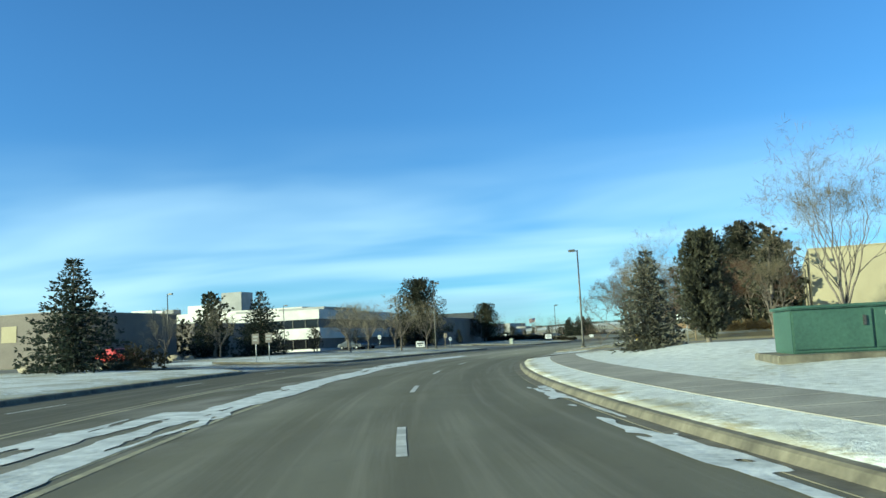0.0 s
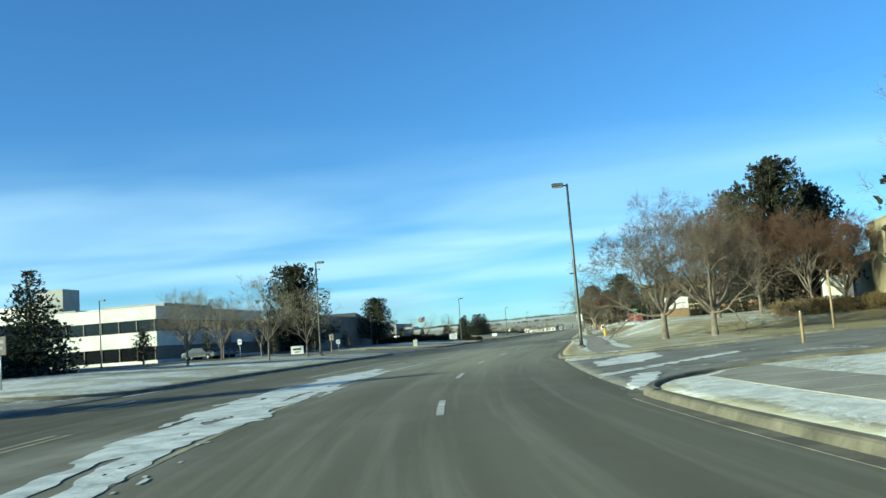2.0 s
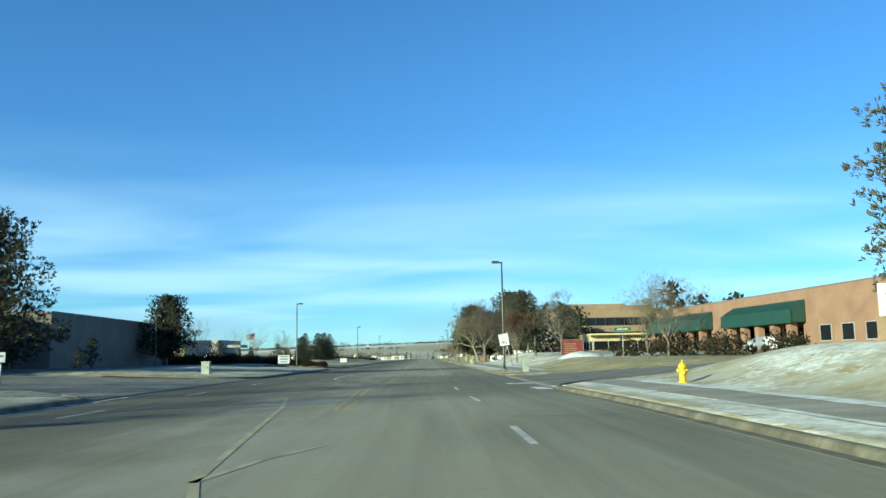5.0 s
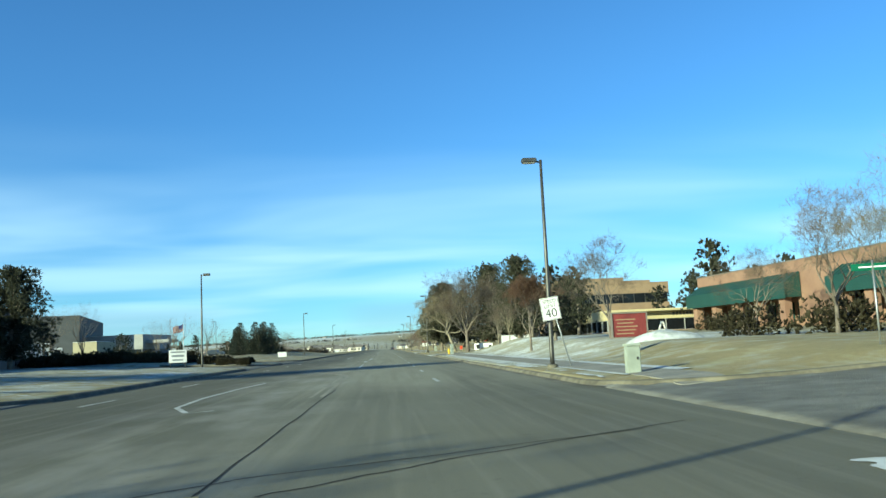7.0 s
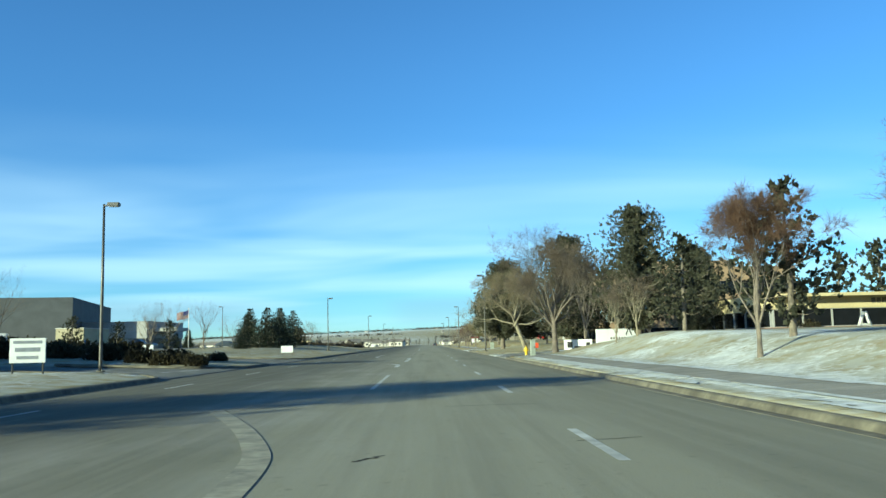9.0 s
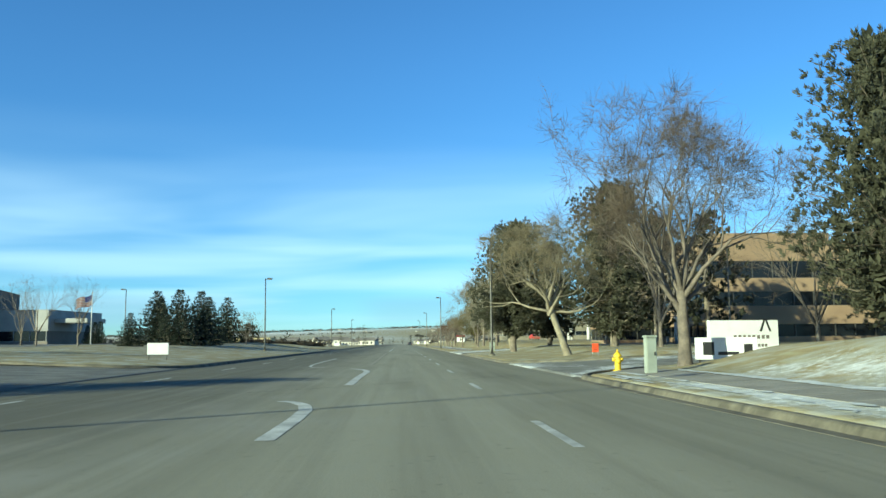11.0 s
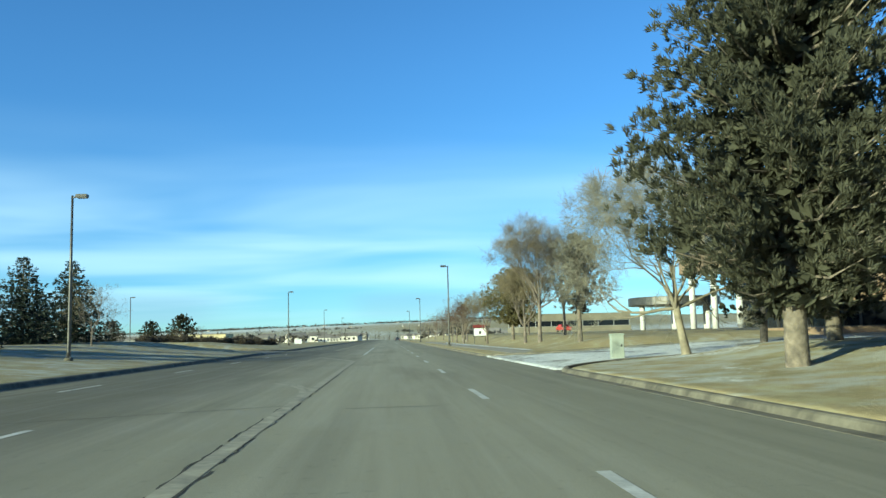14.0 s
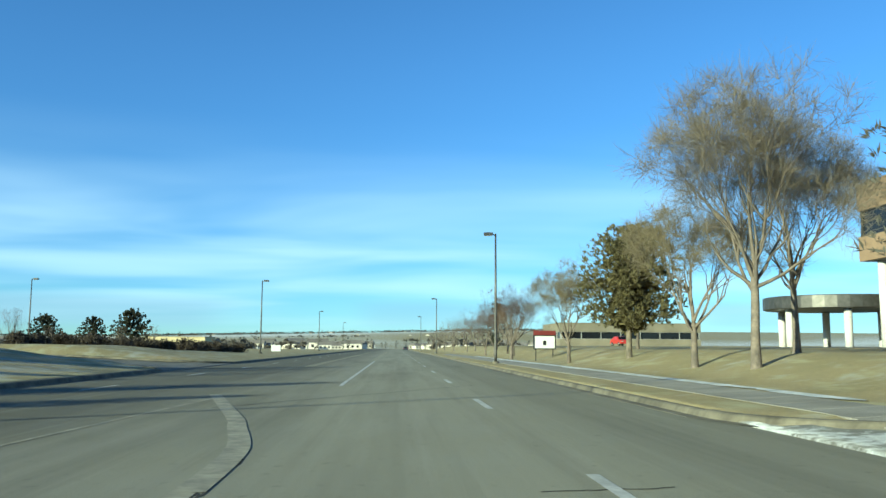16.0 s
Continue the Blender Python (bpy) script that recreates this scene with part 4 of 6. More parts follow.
def shrub(name, seed, w, h, leaf="juniper", n=500, label="", size=0.14):
    """A low rounded shrub: woody stems and many small sprays, uneven on top."""
    r = random.Random(seed)
    root = new(name)
    bv, bf, wv, wf = [], [], [], []
    for _ in range(14):
        a, q = r.uniform(0, 6.28), r.uniform(0.2, 0.8)
        tube(bv, bf, [Vector((0.1 * math.cos(a), 0.1 * math.sin(a), -0.05)), Vector((math.cos(a) * w / 2 * q, math.sin(a) * w / 2 * q, h * 0.75 * (1.1 - q * 0.5)))], [0.025, 0.008], 4)
    lob = [(r.uniform(-0.32, 0.32) * w, r.uniform(-0.32, 0.32) * w, r.uniform(0.7, 1.08)) for _ in range(7)]
    for _ in range(int(n * 1.5)):
        lx, ly, lh = r.choice(lob)
        d = rand_dir(r, 0.3)
        d.z = abs(d.z)
        k = r.uniform(0.5, 1.0)
        p = Vector((lx + d.x * w * 0.28 * k, ly + d.y * w * 0.28 * k, 0.05 + d.z * h * lh * k))
        if leaf == "drygrass":
            tuft(wv, wf, p, (d + Vector((0, 0, 0.9))).normalized(), size * r.uniform(0.7, 1.6), r, 5, 0.07)
        else:
            shoot(wv, wf, p, (d + Vector((0, 0, 0.4))).normalized(), size * r.uniform(1.1, 2.0), r, 0.24, 2)
    tagged(part_v("scaffold", bv, bf, M["bark"], root), kind="stuff")
    part_v("foliage", wv, wf, M[leaf], root)
    return tagged(root, label, "shrub")


def put(ob, x, y, rz=0.0, scale=1.0, dz=-0.05):
    ob.matrix_world = Matrix.Translation((x, y, zg(x, y) + dz)) @ Matrix.Rotation(radians(rz), 4, "Z") @ Matrix.Scale(scale, 4)
    return ob


def copy_at(ob, x, y, rz=0.0, scale=1.0, label="", dz=-0.05):
    o = copy_thing(ob, pose(0, 0, 0))
    put(o, x, y, rz, scale, dz)
    if label:
        o["label"] = label
    return o


# lighter copies of each kind for places the road stays far from
pine_far = put(pine("pine", 91, 11.0, 7.4, 0.12, 0.55, "darkneedle", "dark pine beyond the low building", 0.7, boughs=38), 52.0, 66.0, 0, 0.85)
spruce_far = put(spruce("spruce", 92, 7.2, 4.6, 0.38, "bluespruce", "small spruce by the car park", lite=True), -48.0, 170.0, 0, 0.5)
tree_far = put(bare_tree("tree", 93, 7.0, 0.8, 0.2, 5, 0.6, 0.14, "bark", "twig", density=0.5, deep=3, label="leafless tree among the houses"), 12.0, 238.0, 0, 0.7)
tall_far = put(bare_tree("tree", 94, 8.0, 0.45, 0.2, 5, 1.0, 0.12, "bark", "twig", density=0.55, deep=3, label="thin leafless tree by the car park"), -36.0, 70.0, 0, 0.9)

pine_dist = put(pine("pine", 97, 9.0, 5.6, 0.08, 0.3, "darkneedle", "far dark pine among the houses", 0.7, boughs=16), -70.0, 560.0)
tree_dist = put(bare_tree("tree", 98, 7.0, 0.8, 0.2, 4, 0.6, 0.14, "bark", "twig", density=0.5, deep=1, label="far leafless tree among the houses"), 40.0, 545.0)

# conifers on the right
put(pine("pine", 11, 11.4, 8.2, 0.14, 1.3, label="tall dense dark green pine on the lawn", point=0.8, boughs=165, slim=0.075, many=10), 10.8, 107.3)
put(pine("pine", 12, 13.4, 11.6, 0.08, 0.78, label="tall dark green pine beside the office building", point=0.7, boughs=160, slim=0.085, many=10), 18.3, 101.3)
put(bare_tree("tree", 13, 7.3, 0.85, 0.30, 8, 0.32, 0.15, "palebark", "frostneedle", lean=(-0.35, 0.1), density=2.9, label="open pale tree with thin grey-green foliage on the lawn", crook=1.2, limb=0.55, low_limbs=((3.1, 0.9, 0.30, 0.10), (0.2, 0.9, 0.30, 0.15), (1.6, 0.9, 0.26, 0.12))), 12.1, 118.3)
pF = put(pine("pine", 14, 11.5, 7.8, 0.08, 1.1, "darkneedle", "tall dark green pine behind leafless trees", 0.85, boughs=140), 23.1, -53.1)
copy_at(pF, 27.0, -50.0, 140, 0.84)
put(pine("pine", 19, 12.0, 8.4, 0.14, 1.05, "dustyspruce", "tall grey-green pine with open boughs before the brick building", 0.8, 0.12, boughs=130), 23.5, -35.2)
p15 = put(pine("pine", 15, 9.8, 7.4, 0.10, 0.82, label="dark green pine with a rounded top", point=0.7, slim=0.10, many=6), 16.4, 59.0)
copy_at(p15, 25.3, 73.0, 70, 0.9, "dark green pine beside the low shop")
copy_at(pine_far, 29.0, 80.0, 150, 0.8, "dark green pine beside the low shop")
put(pine("pine", 16, 6.6, 4.8, 0.30, 0.60, "greyneedle", "dusty grey-green pine with an open crown", 0.35, 0.30, boughs=100, slim=0.08, many=5), 13.0, 139.3)
put(pine("pine", 17, 6.4, 6.0, 0.24, 0.75, "oliveneedle", "bushy olive green pine beside leafless trees", 0.5), 12.6, 164.6)
put(pine("pine", 18, 6.2, 3.6, 0.10, 0.9, label="slim dark pine on the snowy lawn", point=0.9), 19.8, -103.0)
copy_at(p15, 21.5, 113.0, 130, 1.15, "tall dark pine in front of the office building")
copy_at(p15, 15.2, 113.5, 215, 1.0, "tall dark pine in front of the office building")
for x, y, sc in ((54.0, 104.0, 0.98), (58.5, 102.0, 1.08), (49.5, 107.0, 0.8), (62.5, 98.0, 1.0)):
    copy_at(pine_far, x, y, x * 40, sc, "dark pine behind the low shop")
for x, y, sc in ((-44.0, 63.0, 0.50), (-41.5, 64.5, 0.56), (-39.0, 66.0, 0.46), (-37.0, 88.0, 0.36), (-25.5, 84.0, 0.30)):
    copy_at(pine_far, x, y, x * 40, sc, "dark evergreen in front of the grey warehouse")
copy_at(pine_far, 15.4, 44.6, 40, 0.50, "small dark green pine on the frosty bank")
copy_at(pine_far, 20.5, 47.0, 80, 0.62, "dark green pine on the frosty bank")
copy_at(pine_far, 23.5, 121.0, 190, 0.75, "dark pine in front of the office building")
copy_at(pine_far, 24.5, 108.0, 10, 0.9, "dark pine in front of the office building")
copy_at(pine_far, 25.4, 99.0, 250, 0.95, "tall dark pine in front of the office building")
copy_at(pine_far, 19.0, 92.0, 20, 0.85, "dark pine in front of the office building")
copy_at(pine_far, 19.5, 128.0, 90, 0.7, "dark pine beside the car park")
put(spruce("spruce", 21, 4.7, 3.5, 0.85, "dustyspruce", "grey-green spruce with thin boughs on the snowy lawn"), 17.3, -110.6)
copy_at(pine_far, 39.0, 58.0, 10, 0.96, "dark pine behind the brick building")
copy_at(tall_far, 44.5, 62.0, 100, 1.25, "tall leafless tree behind the brick building")
copy_at(pine_far, 24.5, -80.0, 70, 0.8, "dark pine beside the tan building")
# conifers on the left
spruce_a = put(spruce("spruce", 31, 7.4, 7.4, 0.62, "bluespruce", "dark green spruce with a pointed top beside the car park"), -28.6, -67.4)
put(pine("pine", 32, 12.2, 13.2, 0.03, 0.95, "darkneedle", "large dark spreading pine beside the road", 0.35, boughs=150), -32.2, -4.0)
put(pine("pine", 33, 9.0, 8.4, 0.12, 1.0, "darkneedle", "rounded dark green pine by the car park"), -32.0, 40.8)
copy_at(spruce_a, -19.9, -105.9, 60, 1.03, "dark green spruce on the snowy verge")
copy_at(pine_far, -33.2, -69.6, 120, 0.66, "rounded dark pine beside the car park")
copy_at(spruce_far, -42.3, -57.4, 120, 1.15, "dark green spruce beside the car park")
copy_at(spruce_far, -44.5, -52.4, 170, 0.9, "dark green spruce beside the car park")
for x, y, sc, rz in ((-27.3, 131.6, 0.86, 10), (-23.9, 128.4, 0.86, 80), (-23.2, 135.6, 0.90, 200), (-26.0, 151.8, 0.90, 260), (-24.6, 157.7, 0.92, 320), (-24.7, 114.0, 0.44, 30)):
    copy_at(spruce_a, x, y, rz, sc, "dark green spruce in a row on the grassy bank")["group"] = "row of spruces on the bank"
for x, y, sc, rz in ((-29.0, 139.0, 0.8, 140), (-31.0, 147.0, 0.75, 60), (-28.0, 160.0, 0.6, 15)):
    copy_at(spruce_far, x, y, rz, sc, "dark green spruce in a row on the grassy bank")["group"] = "row of spruces on the bank"
pine_round = put(pine("pine", 96, 6.0, 6.8, 0.10, 0.6, "darkneedle", "small round pine on the grassy bank", 0.35, boughs=46), -37.9, 249.3, 0, 0.95)
for x, y, sc, rz in ((-44.4, 252.7, 0.80, 90), (-52.9, 256.0, 0.85, 200)):
    copy_at(pine_round, x, y, rz, sc)
for x, y, sc, rz in ((-53.8, 147.0, 0.45, 0), (-40, 8, 0.55, 40), (-46, 20, 0.6, 70), (-52, 74, 0.5, 190), (-58, 92, 0.5, 20), (-64, 120, 0.5, 50)):
    copy_at(pine_far, x, y, rz, sc, "dark pine in front of the grey building")
# evergreens added as filler for dark masses, partly a building's shaded side
for x, y, sc, rz in ((-40, -66, 0.42, 30), (-44, -63, 0.50, 80), (-48, -60, 0.46, 10), (-52, -64, 0.52, 140), (-57, -62, 0.48, 220), (-62, -66, 0.5, 300), (-38, -62, 0.40, 200), (-36, -58, 0.36, 0), (-39, -50, 0.42, 50), (-33, -45, 0.28, 90), (-37, -38, 0.34, 140), (-35, -27, 0.28, 200), (-30, -19, 0.24, 250), (-27, -12, 0.22, 310), (-38, 2, 0.4, 20), (-29, 9, 0.26, 60), (-24, -6, 0.16, 100)):
    copy_at(pine_far, x, y, rz, sc, "dark rounded evergreen added as dark filler behind the snowy verge")
for x, y, sc, rz in ((-50, 178, 0.55, 90), (-55, 186, 0.5, 180)):
    copy_at(spruce_far, x, y, rz, sc)

# bare trees on the right
tA = put(bare_tree("tree", 41, 7.2, 1.15, 0.22, 7, 0.25, 0.17, "bark", "twig", label="leafless gnarled spreading tree on dry yellow grass", density=2.3, crook=1.7, low_limbs=((3.1, 0.6, 0.36, 0.35), (5.2, 0.6, 0.3, 0.4))), 12.75, -72.9)
copy_at(tA, 14.9, -75.8, 130, 0.90)
tB = put(bare_tree("tree", 42, 6.8, 0.85, 0.22, 7, 0.4, 0.13, "bark", "redtwig", label="leafless tree with dense reddish twigs on dry grass", density=2.4, crook=1.3), 17.8, -58.4)
for x, y, rz, sc in ((20.9, -57.0, 130, 1.0), (23.8, -59.4, 250, 0.9), (26.6, -57.0, 40, 0.85)):
    copy_at(tB, x, y, rz, sc)
tBs = put(bare_tree("tree", 58, 7.2, 0.80, 0.22, 6, 0.45, 0.16, "bark", "redtwig", label="round leafless tree with reddish twigs by the sidewalk", density=1.0), 10.6, 204.0, 0, 0.7)
up = put(bare_tree("tree", 43, 9.0, 0.42, 0.14, 7, 0.95, 0.11, "bark", "goldtwig", label="young upright leafless tree on the snowy bank", density=0.8), 26.9, -101.5)
copy_at(up, 24.0, -87.4, 70, 0.66)
copy_at(up, 16.5, -102.0, 150, 0.6)
copy_at(up, 17.1, -10.5, 40, 0.52, "leafless tree beside the brick building")
tm = put(bare_tree("tree", 44, 4.4, 0.75, 0.28, 5, 0.6, 0.07, "bark", "twig", label="small leafless tree on the frosty bank"), 15.5, 16.9, 0, 1.32)
copy_at(tm, 22.0, 1.5, 100, 1.38, "leafless tree in front of the brick building")
copy_at(tm, 28.5, 24.0, 220, 1.2, "leafless tree in front of the brick building")
copy_at(pine_far, 14.2, 28.0, 200, 0.52, "small dark green pine on the frosty bank")
put(bare_tree("tree", 45, 5.0, 0.34, 0.26, 7, 1.0, 0.085, "bark", "redtwig", limb=0.8, label="small tree with dense russet twigs on the frosty bank", density=2.2), 11.75, 25.0)
br = put(bare_tree("birch", 48, 3.4, 0.5, 0.2, 5, 0.9, 0.05, "palebark", "twig", label="small pale birch on the frosty bank", density=0.7), 12.8, 50.4)
copy_at(br, 13.8, 49.0, 90, 1.05)
put(bare_tree("tree", 49, 8.8, 0.80, 0.30, 7, 0.5, 0.21, "bark", "twig", label="leafless tree with a forked trunk beside the driveway", density=2.0, low_limbs=((3.0, 0.4, 0.42, 0.95), (0.2, 0.7, 0.28, 0.5)), crook=1.5, limb=0.72), 10.75, 62.3)
put(bare_tree("tree", 50, 8.3, 0.85, 0.40, 6, 0.30, 0.21, "palebark", "goldtwig", lean=(-1.2, -0.1), label="leaning leafless tree with long spreading pale limbs", density=2.0, crook=1.25, limb=0.85, low_limbs=((3.2, 0.7, 0.34, 0.12), (0.0, 0.7, 0.26, 0.12))), 11.2, 85.0)
put(bare_tree("tree", 47, 9.0, 0.4, 0.2, 6, 1.0, 0.14, "bark", "twig", label="tall grey leafless tree behind the pines", density=0.9), 18.0, 88.0)
copy_at(tall_far, 21.0, 73.0, 60, 0.9, "tall grey leafless tree behind the pines")
tz2 = put(bare_tree("tree", 51, 8.7, 0.62, 0.36, 8, 0.75, 0.14, "bark", "paletwig", label="tall upright leafless tree on the lawn", density=1.9, limb=0.7, crook=1.1, low_limbs=((2.6, 0.7, 0.22, 0.6), (5.6, 0.7, 0.22, 0.6))), 12.3, 149.3)
copy_at(tz2, 14.6, 151.3, 120, 0.82, "upright leafless tree on the lawn")
tg = put(bare_tree("tree", 46, 6.0, 0.8, 0.28, 7, 0.55, 0.12, "bark", "goldtwig", label="leafless tree with olive twigs on the lawn", density=2.2, limb=0.75), 11.9, 153.6)
copy_at(tall_far, 15.5, 173.0, 60, 0.8, "grey leafless tree on the lawn")
for x, y, sc, rz in ((10.4, 190.9, 0.76, 60), (11.4, 197.0, 0.76, 160), (10.8, 214.0, 0.64, 250)):
    copy_at(tBs, x, y, rz, sc, "round leafless tree with reddish twigs by the sidewalk")
copy_at(tall_far, 12.0, 205.0, 20, 0.75, "grey leafless tree by the sidewalk")
copy_at(pine_far, 13.0, 222.0, 30, 0.5, "dark pine beside the road")
copy_at(tg, 11.0, 171.5, 310, 0.9)
for i in range(9):
    copy_at((tree_far, tall_far)[i % 2], 11.5 + (i % 2) * 3, 245 + i * 14, i * 70, 0.7 + 0.05 * (i % 3))
# bare trees on the left
tl = put(bare_tree("tree", 52, 6.4, 0.75, 0.26, 7, 0.55, 0.085, "bark", "goldtwig", label="slim leafless tree on the snowy verge", density=1.5, deep=3, crook=1.2), -17.9, -41.7)
for x, y, rz, sc in ((-17.0, -53.8, 80, 1.05), (-21.0, -60.0, 150, 0.85), (-23.5, -55.0, 220, 0.9), (-26.0, -50.0, 300, 0.9), (-26.5, -42.0, 30, 0.9), (-29.0, -36.0, 100, 1.0), (-24.0, -38.0, 190, 0.8), (-27.0, -78.0, 100, 0.75), (-32.0, -80.0, 10, 0.8), (-36.0, -86.0, 60, 0.9), (-20.5, 150.5, 0, 0.7)):
    copy_at(tl, x, y, rz, sc)
copy_at(tall_far, -38.0, -14.0, 30, 1.0)
copy_at(tall_far, -34.0, 4.0, 130, 0.9)
for x, y, sc in ((-45, 84, 0.9), (-31, 118, 0.8), (-38, 125, 0.9), (-44, 135, 0.9), (-33, 101, 0.7), (-42, 220, 0.7), (-35, 236, 0.5), (-34, 247, 0.55), (-48, 245, 0.5)):
    copy_at(tall_far if sc > 0.75 else tree_far, x, y, x * 40, sc, "thin leafless tree by the car park")

# trees added so that their long shadows stripe the bank
for x, y, sc in ((-40.0, 176.0, 0.8), (-37.0, 193.0, 0.85), (-43.0, 205.0, 0.9), (-34.0, 184.0, 0.75)):
    copy_at(tall_far, x, y, x * 33, sc, "thin leafless tree added at the edge of the car park")

# shrubs
j1 = put(shrub("shrub", 61, 2.4, 1.0, "juniper", 330, "dark brown-green juniper in the planting bed"), -16.5, 50.0)
for x, y, sc in ((-14.6, 48.3, 0.8), (-12.9, 47.6, 0.75), (-13.8, 49.2, 0.7), (-20, 52, 1.2), (-23, 54, 1.3), (-27, 56, 1.3), (-30, 58, 1.4), (-34, 61, 1.4)):
    copy_at(j1, x, y, x * 50, sc)["group"] = "junipers by the driveway"
for x, y, sc in ((-16.2, 55.0, 0.95), (-17.6, 58.5, 0.6), (-13.9, 57.0, 0.7), (-15.0, 59.5, 0.65)):
    copy_at(j1, x, y, x * 20, sc)
for i in range(9):
    copy_at(j1, -32.5 + 1.35 * i, 63.0 - 0.25 * i, i * 53, 1.45 + 0.12 * (i % 3), "dense dark evergreen hedge shrub by the driveway")["group"] = "dark hedge by the driveway"
for i in range(12):
    copy_at(j1, -43.0 + 1.5 * i, 50.5 + 0.5 * (i % 3), i * 71, 1.1 + 0.15 * (i % 4), "dense dark evergreen hedge shrub by the car park")["group"] = "dark hedge by the car park"
hd = put(shrub("shrub", 62, 2.6, 1.5, "juniper", 300, "clipped dark olive hedge shrub before the brick building", 0.12), 19.5, -40.5)
for x, y in ((21.8, -42.0), (24.2, -43.5), (27.0, -45.0), (30.0, -44.0)):
    copy_at(hd, x, y, x * 31, 1.0)["group"] = "clipped hedge shrubs"
for x, y, sc in ((20, 6, 1.3), (23, 3, 1.5), (26.5, 0, 1.5), (30, -3, 1.4), (29, 30, 1.2), (30, 36, 1.2), (31, 18, 1.1), (30.0, 62, 1.0), (42, 61, 1.1)):
    copy_at(hd, x, y, x * 57, sc, "dark olive shrub in front of the brick building")
copy_at(hd, -18.6, -103.0, 20, 0.9, "dark rounded shrub by the spruce")
copy_at(hd, -19.6, -99.5, 80, 1.4, "dark rounded shrub on the snowy verge")
dg = put(shrub("dry_grass_clump", 63, 1.6, 0.9, "drygrass", 170, "clump of tall dry golden grass", 0.2), 24.0, -62.0)
for i in range(16):
    copy_at(dg, 21.5 + (i % 6) * 1.5, -60.0 - (i // 6) * 1.6, i * 47, 1.0 + 0.1 * (i % 3))["group"] = "dry grass by the trailer"
for i in range(14):
    copy_at(dg, -31 + 1.4 * (i % 7), 62 + 2.0 * (i // 7) + 0.5 * (i % 3), i * 31, 0.75, "low brown shrub in the planting bed")["group"] = "brown bed by the driveway"
bs = put(shrub("shrub", 64, 2.4, 1.1, "brownshrub", 300, "brown leafless shrub on the bank", 0.16), -27.0, 188.0)
for i in range(14):
    copy_at(bs, -26.5 + 0.72 * i, 190.0 + 2.2 * i + 1.5 * (i % 3), i * 70, 0.85 + 0.14 * (i % 3))["group"] = "brown shrubs on the bank"
for i in range(8):
    copy_at(bs, -33 - 1.6 * (i % 4), 232 + i * 3, i * 40, 1.1 + 0.15 * (i % 3))["group"] = "brown shrubs on the bank"


# ---- street lamps ----
def street_lamp(label, h=9.1):
    root = new("street_lamp")
    v, f = [], []
    tube(v, f, [Vector((0, 0, -0.6)), Vector((0, 0, 0.11)), Vector((0, 0, 0.14))], [0.24, 0.24, 0.22], 14, True)
    part_v("footing", v, f, M["kerb"], root, "stained concrete footing", True)
    part("base_plate", boxes((-0.17, 0.17, -0.17, 0.17, 0.14, 0.17), bevel=0.006), M["steel"], root)
    for sx in (-0.12, 0.12):
        for sy in (-0.12, 0.12):
            tube_part("bolt", [(sx, sy, 0.16), (sx, sy, 0.24)], [0.018, 0.018], M["galv"], root, 6)
    v, f = [], []
    tube(v, f, [Vector((0, 0, 0.17)), Vector((0, 0, 0.5)), Vector((0, 0, h * 0.5)), Vector((0, 0, h))], [0.105, 0.10, 0.082, 0.06], 12, True)
    part_v("pole", v, f, M["steel"], root, "", True)
    part("hand_hole_cover", boxes((-0.04, 0.04, -0.118, -0.10, 0.45, 0.62), bevel=0.004), M["steel"], root)
    tube_part("arm", [(0, 0, h - 0.12), (-0.24, 0, h - 0.06)], [0.045, 0.045], M["steel"], root, 8)
    head = part("lamp_head", boxes((-0.84, -0.20, -0.19, 0.19, h - 0.13, h + 0.07), bevel=0.03), M["steel"], root)
    part("lens", boxes((-0.79, -0.27, -0.15, 0.15, h - 0.155, h - 0.128), bevel=0.01), M["lens"], head, "pale glass lens")
    return tagged(root, label, "street lamp", "street lamps along the road")


LAMP = "tall bronze steel street lamp with a box head"
lamp = street_lamp(LAMP)
put(lamp, 8.30, -72.6, 0, 1.0, 0.0)
for y, s in ((-2.0, 0.95), (97.8, 1.0), (180.5, 0.98), (262.0, 1.0), (345.0, 1.0)):
    copy_at(lamp, 7.85, y, 0, s, LAMP, 0.0)
for x, y, s in ((-7.0, -129.5, 1.0), (-16.0, -43.4, 0.97), (-14.8, 38.4, 0.905), (-14.75, 130.6, 0.91), (-14.75, 223.0, 0.94), (-14.75, 299.0, 0.9), (-14.75, 380.0, 0.9)):
    copy_at(lamp, x, y, 180, s, LAMP, 0.0)
PLAMP = "grey car park lamp with a flat box head"
for x, y, rz, s in ((-37.7, -71.8, 180, 0.80), (-43.0, -36.0, 180, 0.8), (-33.8, 140.6, 0, 0.76), (-35.2, 208.6, 180, 0.76), (-46.0, 68.0, 0, 0.62), (25.5, 95.0, 0, 0.8)):
    o = copy_at(lamp, x, y, rz, s, PLAMP, 0.0)
    o["group"] = "car park lamps"
o = copy_at(lamp, -30.8, 32.7, 180, 0.66, "pale car park lamp with a flat box head", 0.0)
o["group"] = "car park lamps"


# ---- buildings ----
def wall_ring(x0, x1, y0, y1, z0, z1, t=0.3):
    return boxes((x0, x1, y0, y0 + t, z0, z1), (x0, x1, y1 - t, y1, z0, z1), (x0, x0 + t, y0 + t, y1 - t, z0, z1), (x1 - t, x1, y0 + t, y1 - t, z0, z1))


